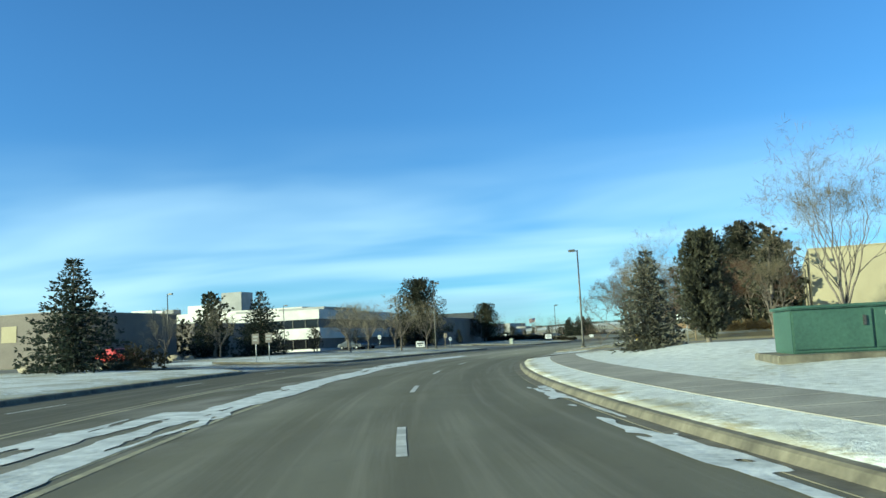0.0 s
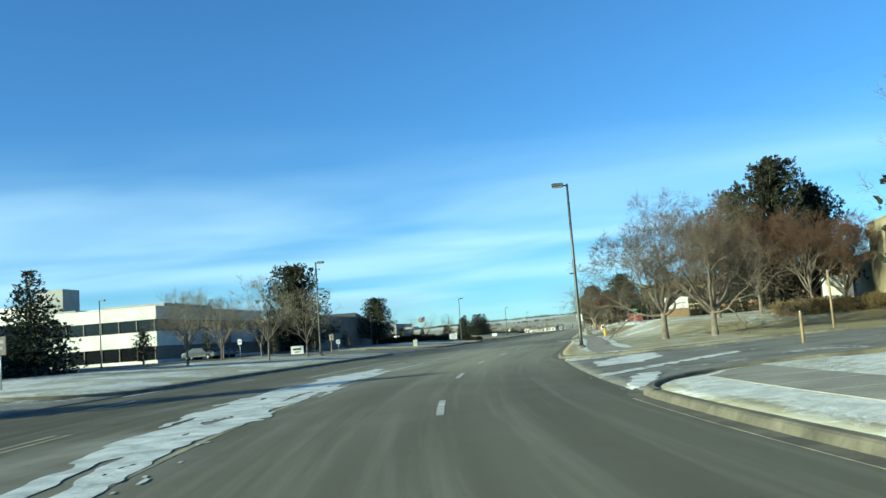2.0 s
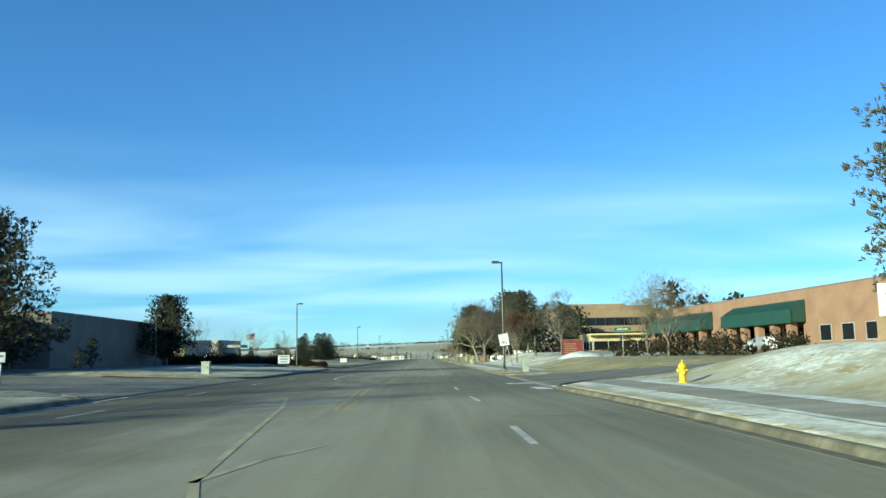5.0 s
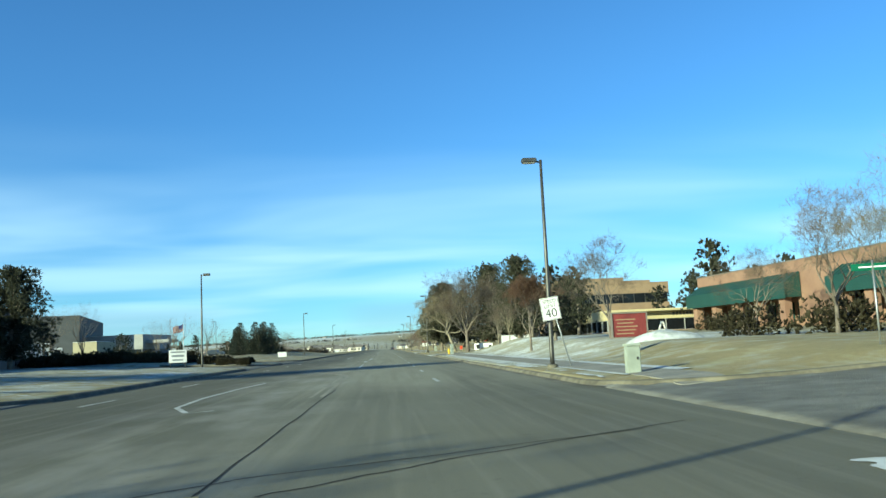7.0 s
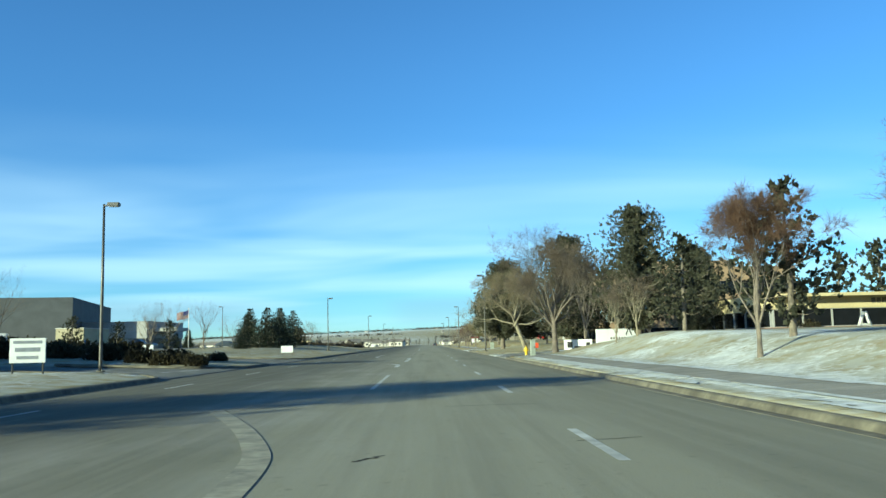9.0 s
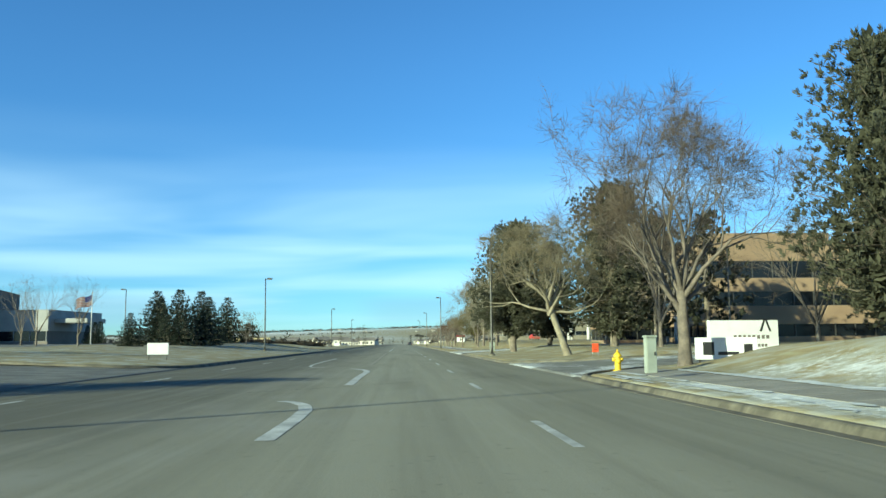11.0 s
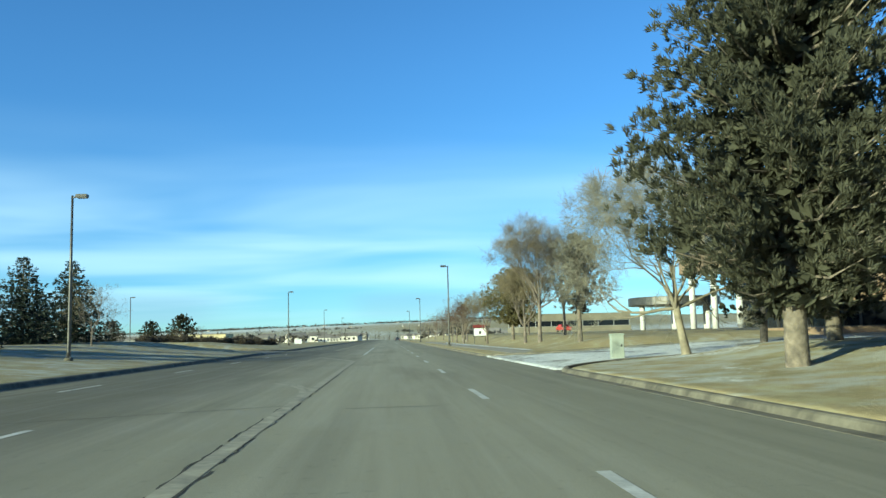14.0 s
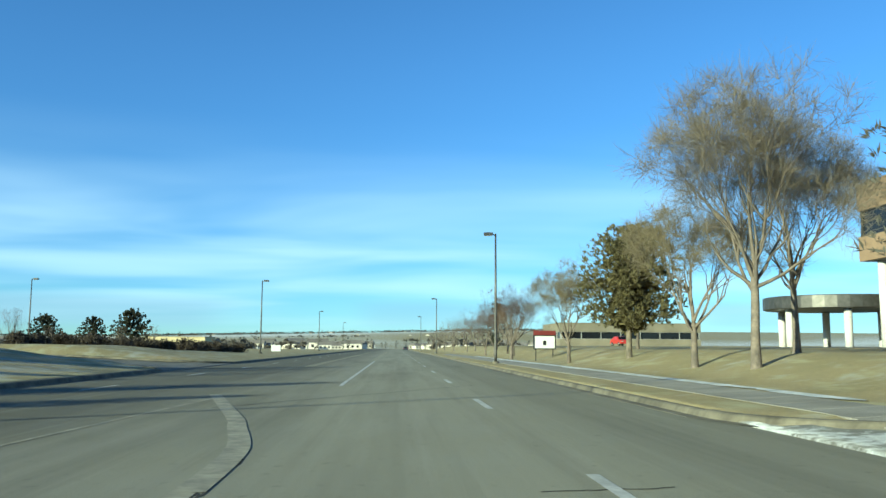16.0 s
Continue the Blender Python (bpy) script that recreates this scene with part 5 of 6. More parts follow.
def window_band(root, face, a, b, z0, z1, at_, n, frame="grey", inset=0.12, t=0.06):
    """A row of panes between thin mullions, set into a wall that faces -x or -y; at_: the plane of the wall."""
    w = (b - a) / n
    for i in range(n):
        p, q = a + i * w + 0.05, a + (i + 1) * w - 0.05
        if face == "x":
            part("window_pane", boxes((at_ + inset, at_ + inset + t, p, q, z0 + 0.05, z1 - 0.05)), M["glass"], root, "dark glass")
        else:
            part("window_pane", boxes((p, q, at_ + inset, at_ + inset + t, z0 + 0.05, z1 - 0.05)), M["glass"], root, "dark glass")
    rows = []
    for i in range(n + 1):
        p = a + i * w
        rows.append((at_ - 0.01, at_ + inset + t + 0.02, p - 0.05, p + 0.05, z0, z1) if face == "x" else (p - 0.05, p + 0.05, at_ - 0.01, at_ + inset + t + 0.02, z0, z1))
    rows += [(at_ - 0.012, at_ + inset + t + 0.02, a, b, z0 - 0.03, z0 + 0.05), (at_ - 0.012, at_ + inset + t + 0.02, a, b, z1 - 0.05, z1 + 0.03)] if face == "x" else [(a, b, at_ - 0.012, at_ + inset + t + 0.02, z0 - 0.03, z0 + 0.05), (a, b, at_ - 0.012, at_ + inset + t + 0.02, z1 - 0.05, z1 + 0.03)]
    part("window_frame", boxes(*rows), M[frame], root)


def banded(name, x, y, rz, wx, wy, bands, label, wall, cap="white", cols_x=8, cols_y=8, base=0.0, frame_m="grey"):
    """A flat-roofed building in its own axes (front-left corner at the origin), of stacked bands: ('wall', z0, z1, material) or ('glass', z0, z1)."""
    root = thing(name, x, y, label, "building", rz=rz, z=base)
    top = 0
    for kind, z0, z1, *m in bands:
        top = max(top, z1)
        if kind == "wall":
            part("wall", wall_ring(0, wx, 0, wy, z0, z1), M[m[0] if m else wall], root)
        else:
            part("recess", wall_ring(0.25, wx - 0.25, 0.25, wy - 0.25, z0, z1, 0.1), M["darkwall"], root)
            window_band(root, "y", 0.3, wx - 0.3, z0, z1, 0.08, cols_x, frame_m)
            window_band(root, "x", 0.3, wy - 0.3, z0, z1, 0.08, cols_y, frame_m)
    part("roof", boxes((0.2, wx - 0.2, 0.2, wy - 0.2, top - 0.6, top - 0.4)), M["roofgrey"], root)
    part("parapet_cap", wall_ring(-0.06, wx + 0.06, -0.06, wy + 0.06, top, top + 0.10, 0.45), M[cap], root)
    return root


def rooftop(root, rows, z, m="white"):
    for x0, x1, y0, y1, h in rows:
        part("roof_unit", boxes((x0, x1, y0, y1, z, z + h), bevel=0.04), M[m], root, "rooftop air handling unit")


# white two-storey office, left of the bend; its near face is in the sun
wo = banded("office_building", -72.0, -24.0, 0, 29.0, 34.0, [("wall", -0.5, 1.2), ("glass", 1.2, 2.9), ("wall", 2.9, 4.7), ("glass", 4.7, 6.2), ("wall", 6.2, 7.7)], "white two-storey office with dark strip windows", "white", cols_x=12, cols_y=10, frame_m="steel")
rooftop(wo, [(8, 13, 8, 12, 1.2), (18, 27, 6, 20, 1.1)], 7.4, "grey")
banded("office_wing", -55.0, 14.0, 0, 20.0, 36.0, [("wall", -0.5, 6.4, "darkwall")], "dark brown windowless office wing behind the pines", "darkwall", "grey")
# a long white plant with roof units far behind, and a brown low block before it
pl_ = banded("factory_building", -118.0, 14.0, 0, 52.0, 24.0, [("wall", -0.5, 10.0)], "long white factory with units on its roof", "white", "white", base=0.4)
rooftop(pl_, [(3, 9, 5, 9, 1.9), (10, 12, 5, 8, 1.6), (19, 26, 5, 9, 2.2)], 10.0, "white")
rooftop(pl_, [(12.5, 15, 5, 8, 1.7), (26.2, 27.8, 5, 9, 3.0), (29.6, 34.9, 3, 8, 4.6)], 10.0, "grey")
lb = banded("workshop_building", -82.0, -85.0, 0, 42.0, 18.0, [("wall", -0.5, 5.7, "darkwall")], "low brown block building in shade", "darkwall", "grey", base=0.3)
part("door", boxes((34.5, 36.4, -0.05, 0.1, 3.0, 4.6)), M["tan"], lb, "tan louvred panel")
part("door", boxes((30.0, 31.2, -0.05, 0.1, 0.0, 2.1)), M["tan"], lb, "tan door")
banded("workshop_wing", -72.0, -57.0, 0, 27.5, 14.0, [("wall", -0.5, 5.0, "darkwall")], "low brown block wing behind evergreens", "darkwall", "grey", base=0.3)

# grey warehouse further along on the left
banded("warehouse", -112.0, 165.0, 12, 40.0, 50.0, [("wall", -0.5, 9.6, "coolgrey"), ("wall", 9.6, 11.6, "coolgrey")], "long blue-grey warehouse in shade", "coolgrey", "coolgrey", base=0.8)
lw = banded("low_office", -84.0, 184.0, -6, 24.0, 20.0, [("wall", -0.5, 1.0, "darkwall"), ("glass", 1.0, 2.8), ("wall", 2.8, 6.4, "grey")], "low dark office beside a car park", "grey", "grey", cols_x=8, cols_y=6, base=1.0)
part("canopy", boxes((24.0, 30.0, 2.0, 9.0, 4.2, 5.0), bevel=0.1), M["grey"], lw, "flat entrance canopy")
banded("low_building", -66.0, 150.0, 0, 5.0, 12.0, [("wall", -0.5, 3.0, "tan"), ("wall", 3.0, 4.4, "tan")], "low tan building with a flat roof", "cream", "white", base=1.0)

# tan building on the right with a lower wing
tb = banded("tan_building", 27.5, -79.7, -4, 26.0, 25.0, [("wall", -0.5, 6.6)], "tan stucco building with steel doors", "tan", "tan", base=0.5)
part("door", boxes((-0.04, 0.06, 4.0, 7.4, 0.0, 3.4)), M["grey"], tb, "grey loading door")
part("door_frame", boxes((-0.10, 0.05, 3.8, 4.0, 0.0, 3.6), (-0.10, 0.05, 7.4, 7.6, 0.0, 3.6), (-0.10, 0.05, 3.8, 7.6, 3.4, 3.6)), M["steel"], tb)
part("door", boxes((-0.04, 0.06, 14.0, 15.1, 0.0, 2.1)), M["grey"], tb, "grey steel door")
for yy in (1.5, 10.0, 20.0):
    tube_part("downpipe", [(-0.12, yy, 0.0), (-0.12, yy, 5.6), (-0.3, yy, 5.9), (0.1, yy, 6.1)], [0.07] * 4, M["steel"], tb, 8)
for yy in (8.5, 17.0, 23.0):
    part("wall_lamp", boxes((-0.35, 0.0, yy, yy + 0.35, 4.6, 4.95), bevel=0.04), M["steel"], tb)
tc_ = banded("tan_wing", 30.0, -54.3, -4, 22.0, 24.0, [("wall", -0.5, 4.8)], "lower tan wing with a brown door", "tan", "tan", base=0.5)
part("door", boxes((-0.05, 0.06, 8.0, 11.0, 0.0, 3.0)), M["darkwall"], tc_, "brown loading door")

# brick building with green canopies, along the right
bk = thing("brick_building", 35.2, 52.5, "red brick building with green metal canopies", "building", rz=4.5 + 180, z=1.0)
# its own axes: x points away from the road once turned, y runs back towards the start


def brick_at(rows, name, m, label="", bevel=0.0):
    """Boxes given as depth from the front wall, and stretch along it from the far corner."""
    return part(name, boxes(*[(-d1, -d0, s0, s1, z0, z1) for d0, d1, s0, s1, z0, z1 in rows], bevel=bevel), M[m], bk, label)


brick_at([(0, 0.4, 0, 1.2, -0.6, 6.2), (0, 0.4, 19.0, 26.2, -0.6, 6.2), (0, 0.4, 40.5, 62, -0.6, 6.2), (0, 0.4, 1.2, 19.0, 3.2, 6.2), (0, 0.4, 26.2, 40.5, 3.2, 6.2), (0.4, 24, 0, 0.4, -0.6, 6.2), (0.4, 24, 61.6, 62, -0.6, 6.2), (23.6, 24, 0.4, 61.6, -0.6, 6.2)], "wall", "brickwall")
brick_at([(0.2, 23.8, 0.2, 61.8, 5.5, 5.7)], "roof", "roofgrey")
brick_at([(-0.05, 0.45, -0.05, 62.05, 6.2, 6.30)], "parapet_cap", "darkwall")
brick_at([(2.6, 2.9, 1.2, 19.0, -0.6, 3.2), (2.6, 2.9, 26.2, 40.5, -0.6, 3.2)], "porch_back", "brickwall")
for s0, s1 in ((1.2, 19.0), (26.2, 40.5)):
    n = 5
    for i in range(n):
        a = s0 + 1.0 + (s1 - s0 - 2.0) * i / n
        b = a + (s1 - s0 - 2.0) / n - 0.9
        brick_at([(2.5, 2.56, a, b, 0.9, 2.7)], "window_pane", "glass", "dark glass")
        brick_at([(2.45, 2.6, a - 0.07, a, 0.85, 2.75), (2.45, 2.6, b, b + 0.07, 0.85, 2.75), (2.45, 2.6, a, b, 2.7, 2.77), (2.45, 2.6, a, b, 0.83, 0.9)], "window_frame", "green")
    for i in range(5):
        c = s0 + 0.5 + (s1 - s0 - 1.0) * i / 4
        brick_at([(-1.3, -0.6, c - 0.45, c + 0.45, -0.6, 3.1)], "pillar", "brickwall", bevel=0.02)
    # sloping canopy of standing-seam metal
    v = [Vector(p) for p in ((0.1, s0 - 0.6, 5.2), (0.1, s1 + 0.6, 5.2), (1.6, s1 + 0.6, 4.25), (1.6, s0 - 0.6, 4.25), (1.6, s0 - 0.6, 3.05), (1.6, s1 + 0.6, 3.05), (0.1, s1 + 0.6, 3.05), (0.1, s0 - 0.6, 3.05))]
    can = part_v("canopy", v, [(0, 1, 2, 3), (3, 2, 5, 4), (4, 5, 6, 7), (0, 3, 4, 7), (1, 6, 5, 2), (0, 7, 6, 1)], M["green"], bk, "dark green metal canopy")
    for i in range(24):
        c = s0 - 0.5 + (s1 - s0 + 1.0) * i / 23
        part_v("seam", [(0.1, c - 0.02, 5.2), (0.1, c + 0.02, 5.2), (1.6, c + 0.02, 4.25), (1.6, c - 0.02, 4.25), (0.1, c - 0.02, 5.26), (0.1, c + 0.02, 5.26), (1.6, c + 0.02, 4.31), (1.6, c - 0.02, 4.31)], [(4, 5, 6, 7), (0, 4, 7, 3), (1, 2, 6, 5), (3, 7, 6, 2)], M["green"], can)
    brick_at([(-1.68, -1.55, s0 - 0.7, s1 + 0.7, 2.95, 4.3)], "fascia", "green", bevel=0.02)
for i in range(5):
    a = 43.5 + i * 3.6
    brick_at([(-0.02, 0.05, a, a + 1.8, 1.2, 2.6)], "window_pane", "glass", "dark glass")
    brick_at([(-0.06, 0.03, a - 0.08, a, 1.15, 2.65), (-0.06, 0.03, a + 1.8, a + 1.88, 1.15, 2.65), (-0.06, 0.03, a, a + 1.8, 2.6, 2.68), (-0.09, 0.03, a - 0.08, a + 1.88, 1.08, 1.2)], "window_frame", "grey")

# terraced brick office behind the pines
of = banded("brick_office", 33.0, 118.5, 0, 22.0, 23.0, [("wall", -0.6, 0.3, "brickband"), ("glass", 0.3, 1.6), ("wall", 1.6, 3.5, "brickband"), ("glass", 3.5, 5.0), ("wall", 5.0, 6.4, "brickband"), ("glass", 6.4, 8.2), ("wall", 8.2, 10.1, "brickband")], "tan brick office with dark strip windows behind pines", "brickband", "brickband", cols_x=10, cols_y=10, base=1.2, frame_m="steel")
part("top_storey", boxes((0.5, 14.0, 2.0, 21.0, 9.6, 11.4), bevel=0.03), M["brickband"], of, "set-back tan brick top storey")
banded("office_lobby", 25.5, 133.0, 0, 9.4, 8.4, [("wall", -0.6, 0.2, "brickband"), ("glass", 0.2, 1.6), ("wall", 1.6, 2.8, "brickband")], "low tan brick lobby with dark windows", "brickband", "brickband", cols_x=5, cols_y=4, base=1.1, frame_m="steel")
on = banded("brick_office_end", 35.0, 141.6, 0, 24.0, 41.0, [("wall", 6.5, 8.3, "brickband"), ("glass", 8.3, 10.2), ("wall", 10.2, 12.1, "brickband")], "tall tan brick office raised on white columns", "brickband", "brickband", cols_x=8, cols_y=12, base=1.2, frame_m="steel")
part("soffit", boxes((0.3, 23.7, 0.3, 40.7, 6.5, 6.65)), M["grey"], on)
for row in ((5.0, 22.0, 4.0, 4.3, -0.5, 6.5), (5.0, 22.0, 35.7, 36.0, -0.5, 6.5), (5.0, 5.3, 4.3, 35.7, -0.5, 6.5), (21.7, 22.0, 4.3, 35.7, -0.5, 6.5)):
    part("lobby_wall", boxes(row), M["glass"], on, "dark glass lobby wall")
for c in range(7):
    tube_part("column", [(0.9, 1.2 + c * 6.4, -0.6), (0.9, 1.2 + c * 6.4, 6.5)], [0.34, 0.34], M["white"], on, 16, "round white column")
for c in range(3):
    tube_part("column", [(6.5 + c * 6.0, 39.8, -0.6), (6.5 + c * 6.0, 39.8, 6.5)], [0.34, 0.34], M["white"], on, 16, "round white column")
cp = thing("entrance_canopy", 36.3, 188.6, "round grey entrance canopy on white columns", "canopy", z=1.1)
v, f = [], []
tube(v, f, [Vector((0, 0, 3.3)), Vector((0, 0, 3.35)), Vector((0, 0, 4.25)), Vector((0, 0, 4.3))], [5.4, 5.5, 5.5, 5.4], 40, True)
part_v("roof", v, f, M["steel"], cp, "grey metal disc roof")
for a in range(6):
    q = math.radians(a * 60 + 12)
    tube_part("column", [(4.4 * math.cos(q), 4.4 * math.sin(q), -0.6), (4.4 * math.cos(q), 4.4 * math.sin(q), 3.32)], [0.30, 0.30], M["white"], cp, 16, "round white column")
# white posts of a colonnade that show under the pines
for i in range(9):
    x, y = 30.0 + 0.7 * i, 121.0 + 5.0 * i
    po = thing("white_post", x, y, "slim white painted steel post", "post", "white posts by the office")
    tube_part("shaft", [(0, 0, -0.2), (0, 0, 2.9)], [0.16, 0.16], M["white"], po, 12)
    part("foot", boxes((-0.26, 0.26, -0.26, 0.26, -0.15, 0.12), bevel=0.01), M["walk"], po)

# low shop with a cream fascia
ys_ = banded("low_shop", 27.5, 62.0, 0, 19.0, 16.0, [("wall", -0.5, 0.6, "brickwall"), ("glass", 0.6, 2.0), ("wall", 2.0, 3.1, "cream")], "low shop with a cream fascia and dark windows", "cream", "cream", cols_x=8, cols_y=6, base=1.3)
part("lettering", boxes(*[(8.0 + 0.42 * i, 8.3 + 0.42 * i, -0.05, 0.02, 2.35, 2.75) for i in range(11)]), M["darkwall"], ys_, "dark lettering, not readable")
part("overhang", boxes((-0.8, 19.5, -1.2, 0.0, 2.9, 3.1)), M["cream"], ys_)
# white letter standing on the lawn: two legs and a bar
wa = thing("white_letter", 33.0, 58.5, "large white standing letter on the lawn", "sign")
for s in (-1, 1):
    tube_part("leg", [(s * 0.62, 0, -0.1), (s * 0.06, 0, 1.5)], [0.13, 0.13], M["white"], wa, 6)
part("bar", boxes((-0.42, 0.42, -0.09, 0.09, 0.42, 0.62)), M["white"], wa)

# tan hall at the far end on the right, and a tan shop on the left
banded("tan_hall", 28.5, 262.0, 0, 24.0, 16.0, [("wall", -0.5, 1.2, "olivetan"), ("glass", 1.2, 2.4), ("wall", 2.4, 3.8, "olivetan")], "low tan brick hall with small dark windows", "olivetan", "olivetan", cols_x=7, cols_y=5, base=1.6)
banded("tan_shop", -62.0, 330.0, 0, 17.0, 12.0, [("wall", -0.5, 2.6, "brickwall"), ("wall", 2.6, 4.0, "cream")], "far tan shop with a flat roof", "olivetan", "olivetan", base=-0.7)


# ---- far suburb ----
def house(label, w, d, h):
    root = new("house")
    part("wall", wall_ring(0, w, 0, d, -3.5, h, 0.3), M["far"], root)
    v = [(-0.4, -0.4, h), (w + 0.4, -0.4, h), (w + 0.4, d + 0.4, h), (-0.4, d + 0.4, h), (-0.4, d / 2, h + d * 0.28), (w + 0.4, d / 2, h + d * 0.28)]
    part_v("roof", v, [(0, 1, 5, 4), (2, 3, 4, 5), (0, 4, 3), (1, 2, 5), (0, 3, 2, 1)], M["farroof"], root)
    for i in range(3):
        x = w * (0.14 + 0.3 * i)
        part("window_pane", boxes((x, x + w * 0.14, -0.05, 0.02, h * 0.32, h * 0.72)), M["glass"], root)
    return tagged(root, label, "house", "far houses")


hs = house("far pale house with a pitched roof", 13, 10, 4.4)
put(hs, -250, 890, 10, 0.8)
hr = random.Random(9)
for i in range(90):
    y = 570 + i * 4.5 + hr.uniform(-20, 20)
    x = hr.uniform(-0.42, 0.22) * y
    if abs(x + 2) < 18:
        x = -30
    copy_at(hs, x, y, hr.uniform(-30, 30), hr.uniform(0.5, 0.85))
for i in range(70):
    y = 520 + i * 9 + hr.uniform(-10, 10)
    x = hr.uniform(-0.40, 0.20) * y
    if abs(x + 2) < 20 and y < 660:
        x = -26 if x < -2 else 22
    copy_at((pine_dist, tree_dist, pine_dist, pine_dist)[i % 4], x, y, hr.uniform(0, 360), hr.uniform(0.4, 0.8), "far tree among the houses")
for i in range(22):
    y = 2300 + hr.uniform(0, 900)
    x = hr.uniform(-0.35, 0.18) * y
    copy_at((hs, pine_dist)[i % 2], x, y, hr.uniform(-30, 30), hr.uniform(0.45, 0.7), "far building on the skyline hill" if i % 2 == 0 else "far trees on the skyline hill")


for i in range(210):
    y = 450 + i * 1.9 + hr.uniform(-8, 8)
    x = hr.uniform(-0.46, 0.16) * y
    if abs(x + 4) < 16:
        x += -24 if x < -4 else 22
    copy_at(hs, x, y, hr.uniform(-40, 40), hr.uniform(0.38, 0.66))
    if i % 2:
        copy_at((pine_dist, pine_dist, tree_dist)[i % 3], x + hr.uniform(-14, 14), y - 8, hr.uniform(0, 360), hr.uniform(0.4, 0.75), "far tree among the houses")
# belts of trees and scrub on the plain and along the skyline
fv, ff = [], []
for i in range(2400):
    if i < 1100:
        y = 450 + 900 * hr.random() ** 1.6
        x = hr.uniform(-0.5, 0.24) * y
        tall = hr.uniform(1.6, 4.6)
        if abs(x + 4) < 20:
            continue
    else:
        y, c = hr.choice(((1500, -0.40), (1500, -0.12), (1700, -0.25), (1900, 0.06), (2100, -0.33), (2300, -0.08), (2500, 0.14), (2900, -0.2), (3200, -0.36), (3200, -0.14), (3250, 0.0), (3250, 0.13)))
        y += hr.uniform(-30, 30)
        x = (c + hr.uniform(-0.05, 0.05)) * y
        tall = hr.uniform(3.0, 7.0)
    if i >= 1500:
        y = 3230 + hr.uniform(-60, 60)
        x = hr.uniform(-0.45, 0.28) * y
        tall = hr.uniform(5.0, 11.0)
    z = zg(x, y)
    for _ in range(14 if i < 1500 else 9):
        p = Vector((x + hr.gauss(0, tall * (0.38 if i < 1500 else 0.9)), y + hr.gauss(0, tall * 0.3), z + tall * hr.uniform(0.12, 0.8)))
        k, a, c = len(fv), rand_dir(hr) * tall * 0.26, rand_dir(hr) * tall * 0.26
        fv.extend((p - a, p + c, p + a, p - c))
        ff.append((k, k + 1, k + 2, k + 3))
tagged(obj("far_woods", fv, ff, M["farwood"]), "far belts of bare trees and scrub across the plain", "woods", kind="stuff")


# ---- small things along the road ----
def sign_board(name, x, y, rz, w, h, z0, label, board="signwhite", posts=2, post_m="steel", bars=(), text="black", frame=None, plinth=None, depth=0.08, post_r=0.035):
    """A board on posts that faces -y before it is turned; bars: (x0, x1, z0, z1) as shares of the board."""
    e = thing(name, x, y, label, "sign", rz=rz)
    b = part("board", boxes((-w / 2, w / 2, -depth / 2, depth / 2, z0, z0 + h), bevel=0.012), M[board], e)
    for i in range(posts):
        px = 0 if posts == 1 else -w * 0.42 + w * 0.84 * i / (posts - 1)
        tube_part("post", [(px, depth * 0.5 + post_r, -0.35), (px, depth * 0.5 + post_r, z0 + h * (0.98 if posts > 1 else 0.9))], [post_r] * 2, M[post_m], e, 8)
    for x0, x1, a, c in bars:
        part("lettering", boxes((-w / 2 + w * x0, -w / 2 + w * x1, -depth / 2 - 0.006, -depth / 2 + 0.004, z0 + h * a, z0 + h * c)), M[text], b, "lettering, not readable")
    if frame:
        t = 0.07
        part("frame", boxes((-w / 2 - t, -w / 2, -depth * 0.8, depth * 0.8, z0 - t, z0 + h + t), (w / 2, w / 2 + t, -depth * 0.8, depth * 0.8, z0 - t, z0 + h + t), (-w / 2, w / 2, -depth * 0.8, depth * 0.8, z0 + h, z0 + h + t), (-w / 2, w / 2, -depth * 0.8, depth * 0.8, z0 - t, z0)), M[frame], e)
    if plinth:
        part("plinth", boxes((-w * 0.5, w * 0.5, -0.25, 0.25, -0.3, z0 - 0.01), bevel=0.03), M[plinth], e)
    return e


def hydrant(x, y, m, label):
    e = thing("fire_hydrant", x, y, label, "hydrant")
    v, f = [], []
    tube(v, f, [Vector((0, 0, -0.15)), Vector((0, 0, 0.04)), Vector((0, 0, 0.05)), Vector((0, 0, 0.50)), Vector((0, 0, 0.52)), Vector((0, 0, 0.58)), Vector((0, 0, 0.66)), Vector((0, 0, 0.70))], [0.17, 0.17, 0.115, 0.105, 0.15, 0.14, 0.08, 0.02], 14, True)
    part_v("barrel", v, f, M[m], e, smooth=False)
    tube_part("operating_nut", [(0, 0, 0.68), (0, 0, 0.78)], [0.035, 0.03], M[m], e, 5)
    for a in (0, 180):
        q = math.radians(a)
        tube_part("nozzle", [(0.08 * math.cos(q), 0.08 * math.sin(q), 0.42), (0.19 * math.cos(q), 0.19 * math.sin(q), 0.42)], [0.065, 0.07], M[m], e, 10)
    tube_part("pumper_nozzle", [(0, -0.08, 0.36), (0, -0.20, 0.36)], [0.085, 0.09], M[m], e, 12)
    return e


def pedestal(x, y, w, h, m, label, rz=0.0):
    e = thing("utility_pedestal", x, y, label, "utility box", rz=rz)
    part("body", boxes((-w / 2, w / 2, -w * 0.35, w * 0.35, -0.15, h), bevel=0.02), M[m], e)
    part("cap", boxes((-w / 2 - 0.03, w / 2 + 0.03, -w * 0.35 - 0.03, w * 0.35 + 0.03, h, h + 0.07), bevel=0.02), M[m], e)
    part("latch", boxes((w * 0.2, w * 0.32, -w * 0.35 - 0.025, -w * 0.35, h * 0.5, h * 0.6)), M["steel"], e)
    return e


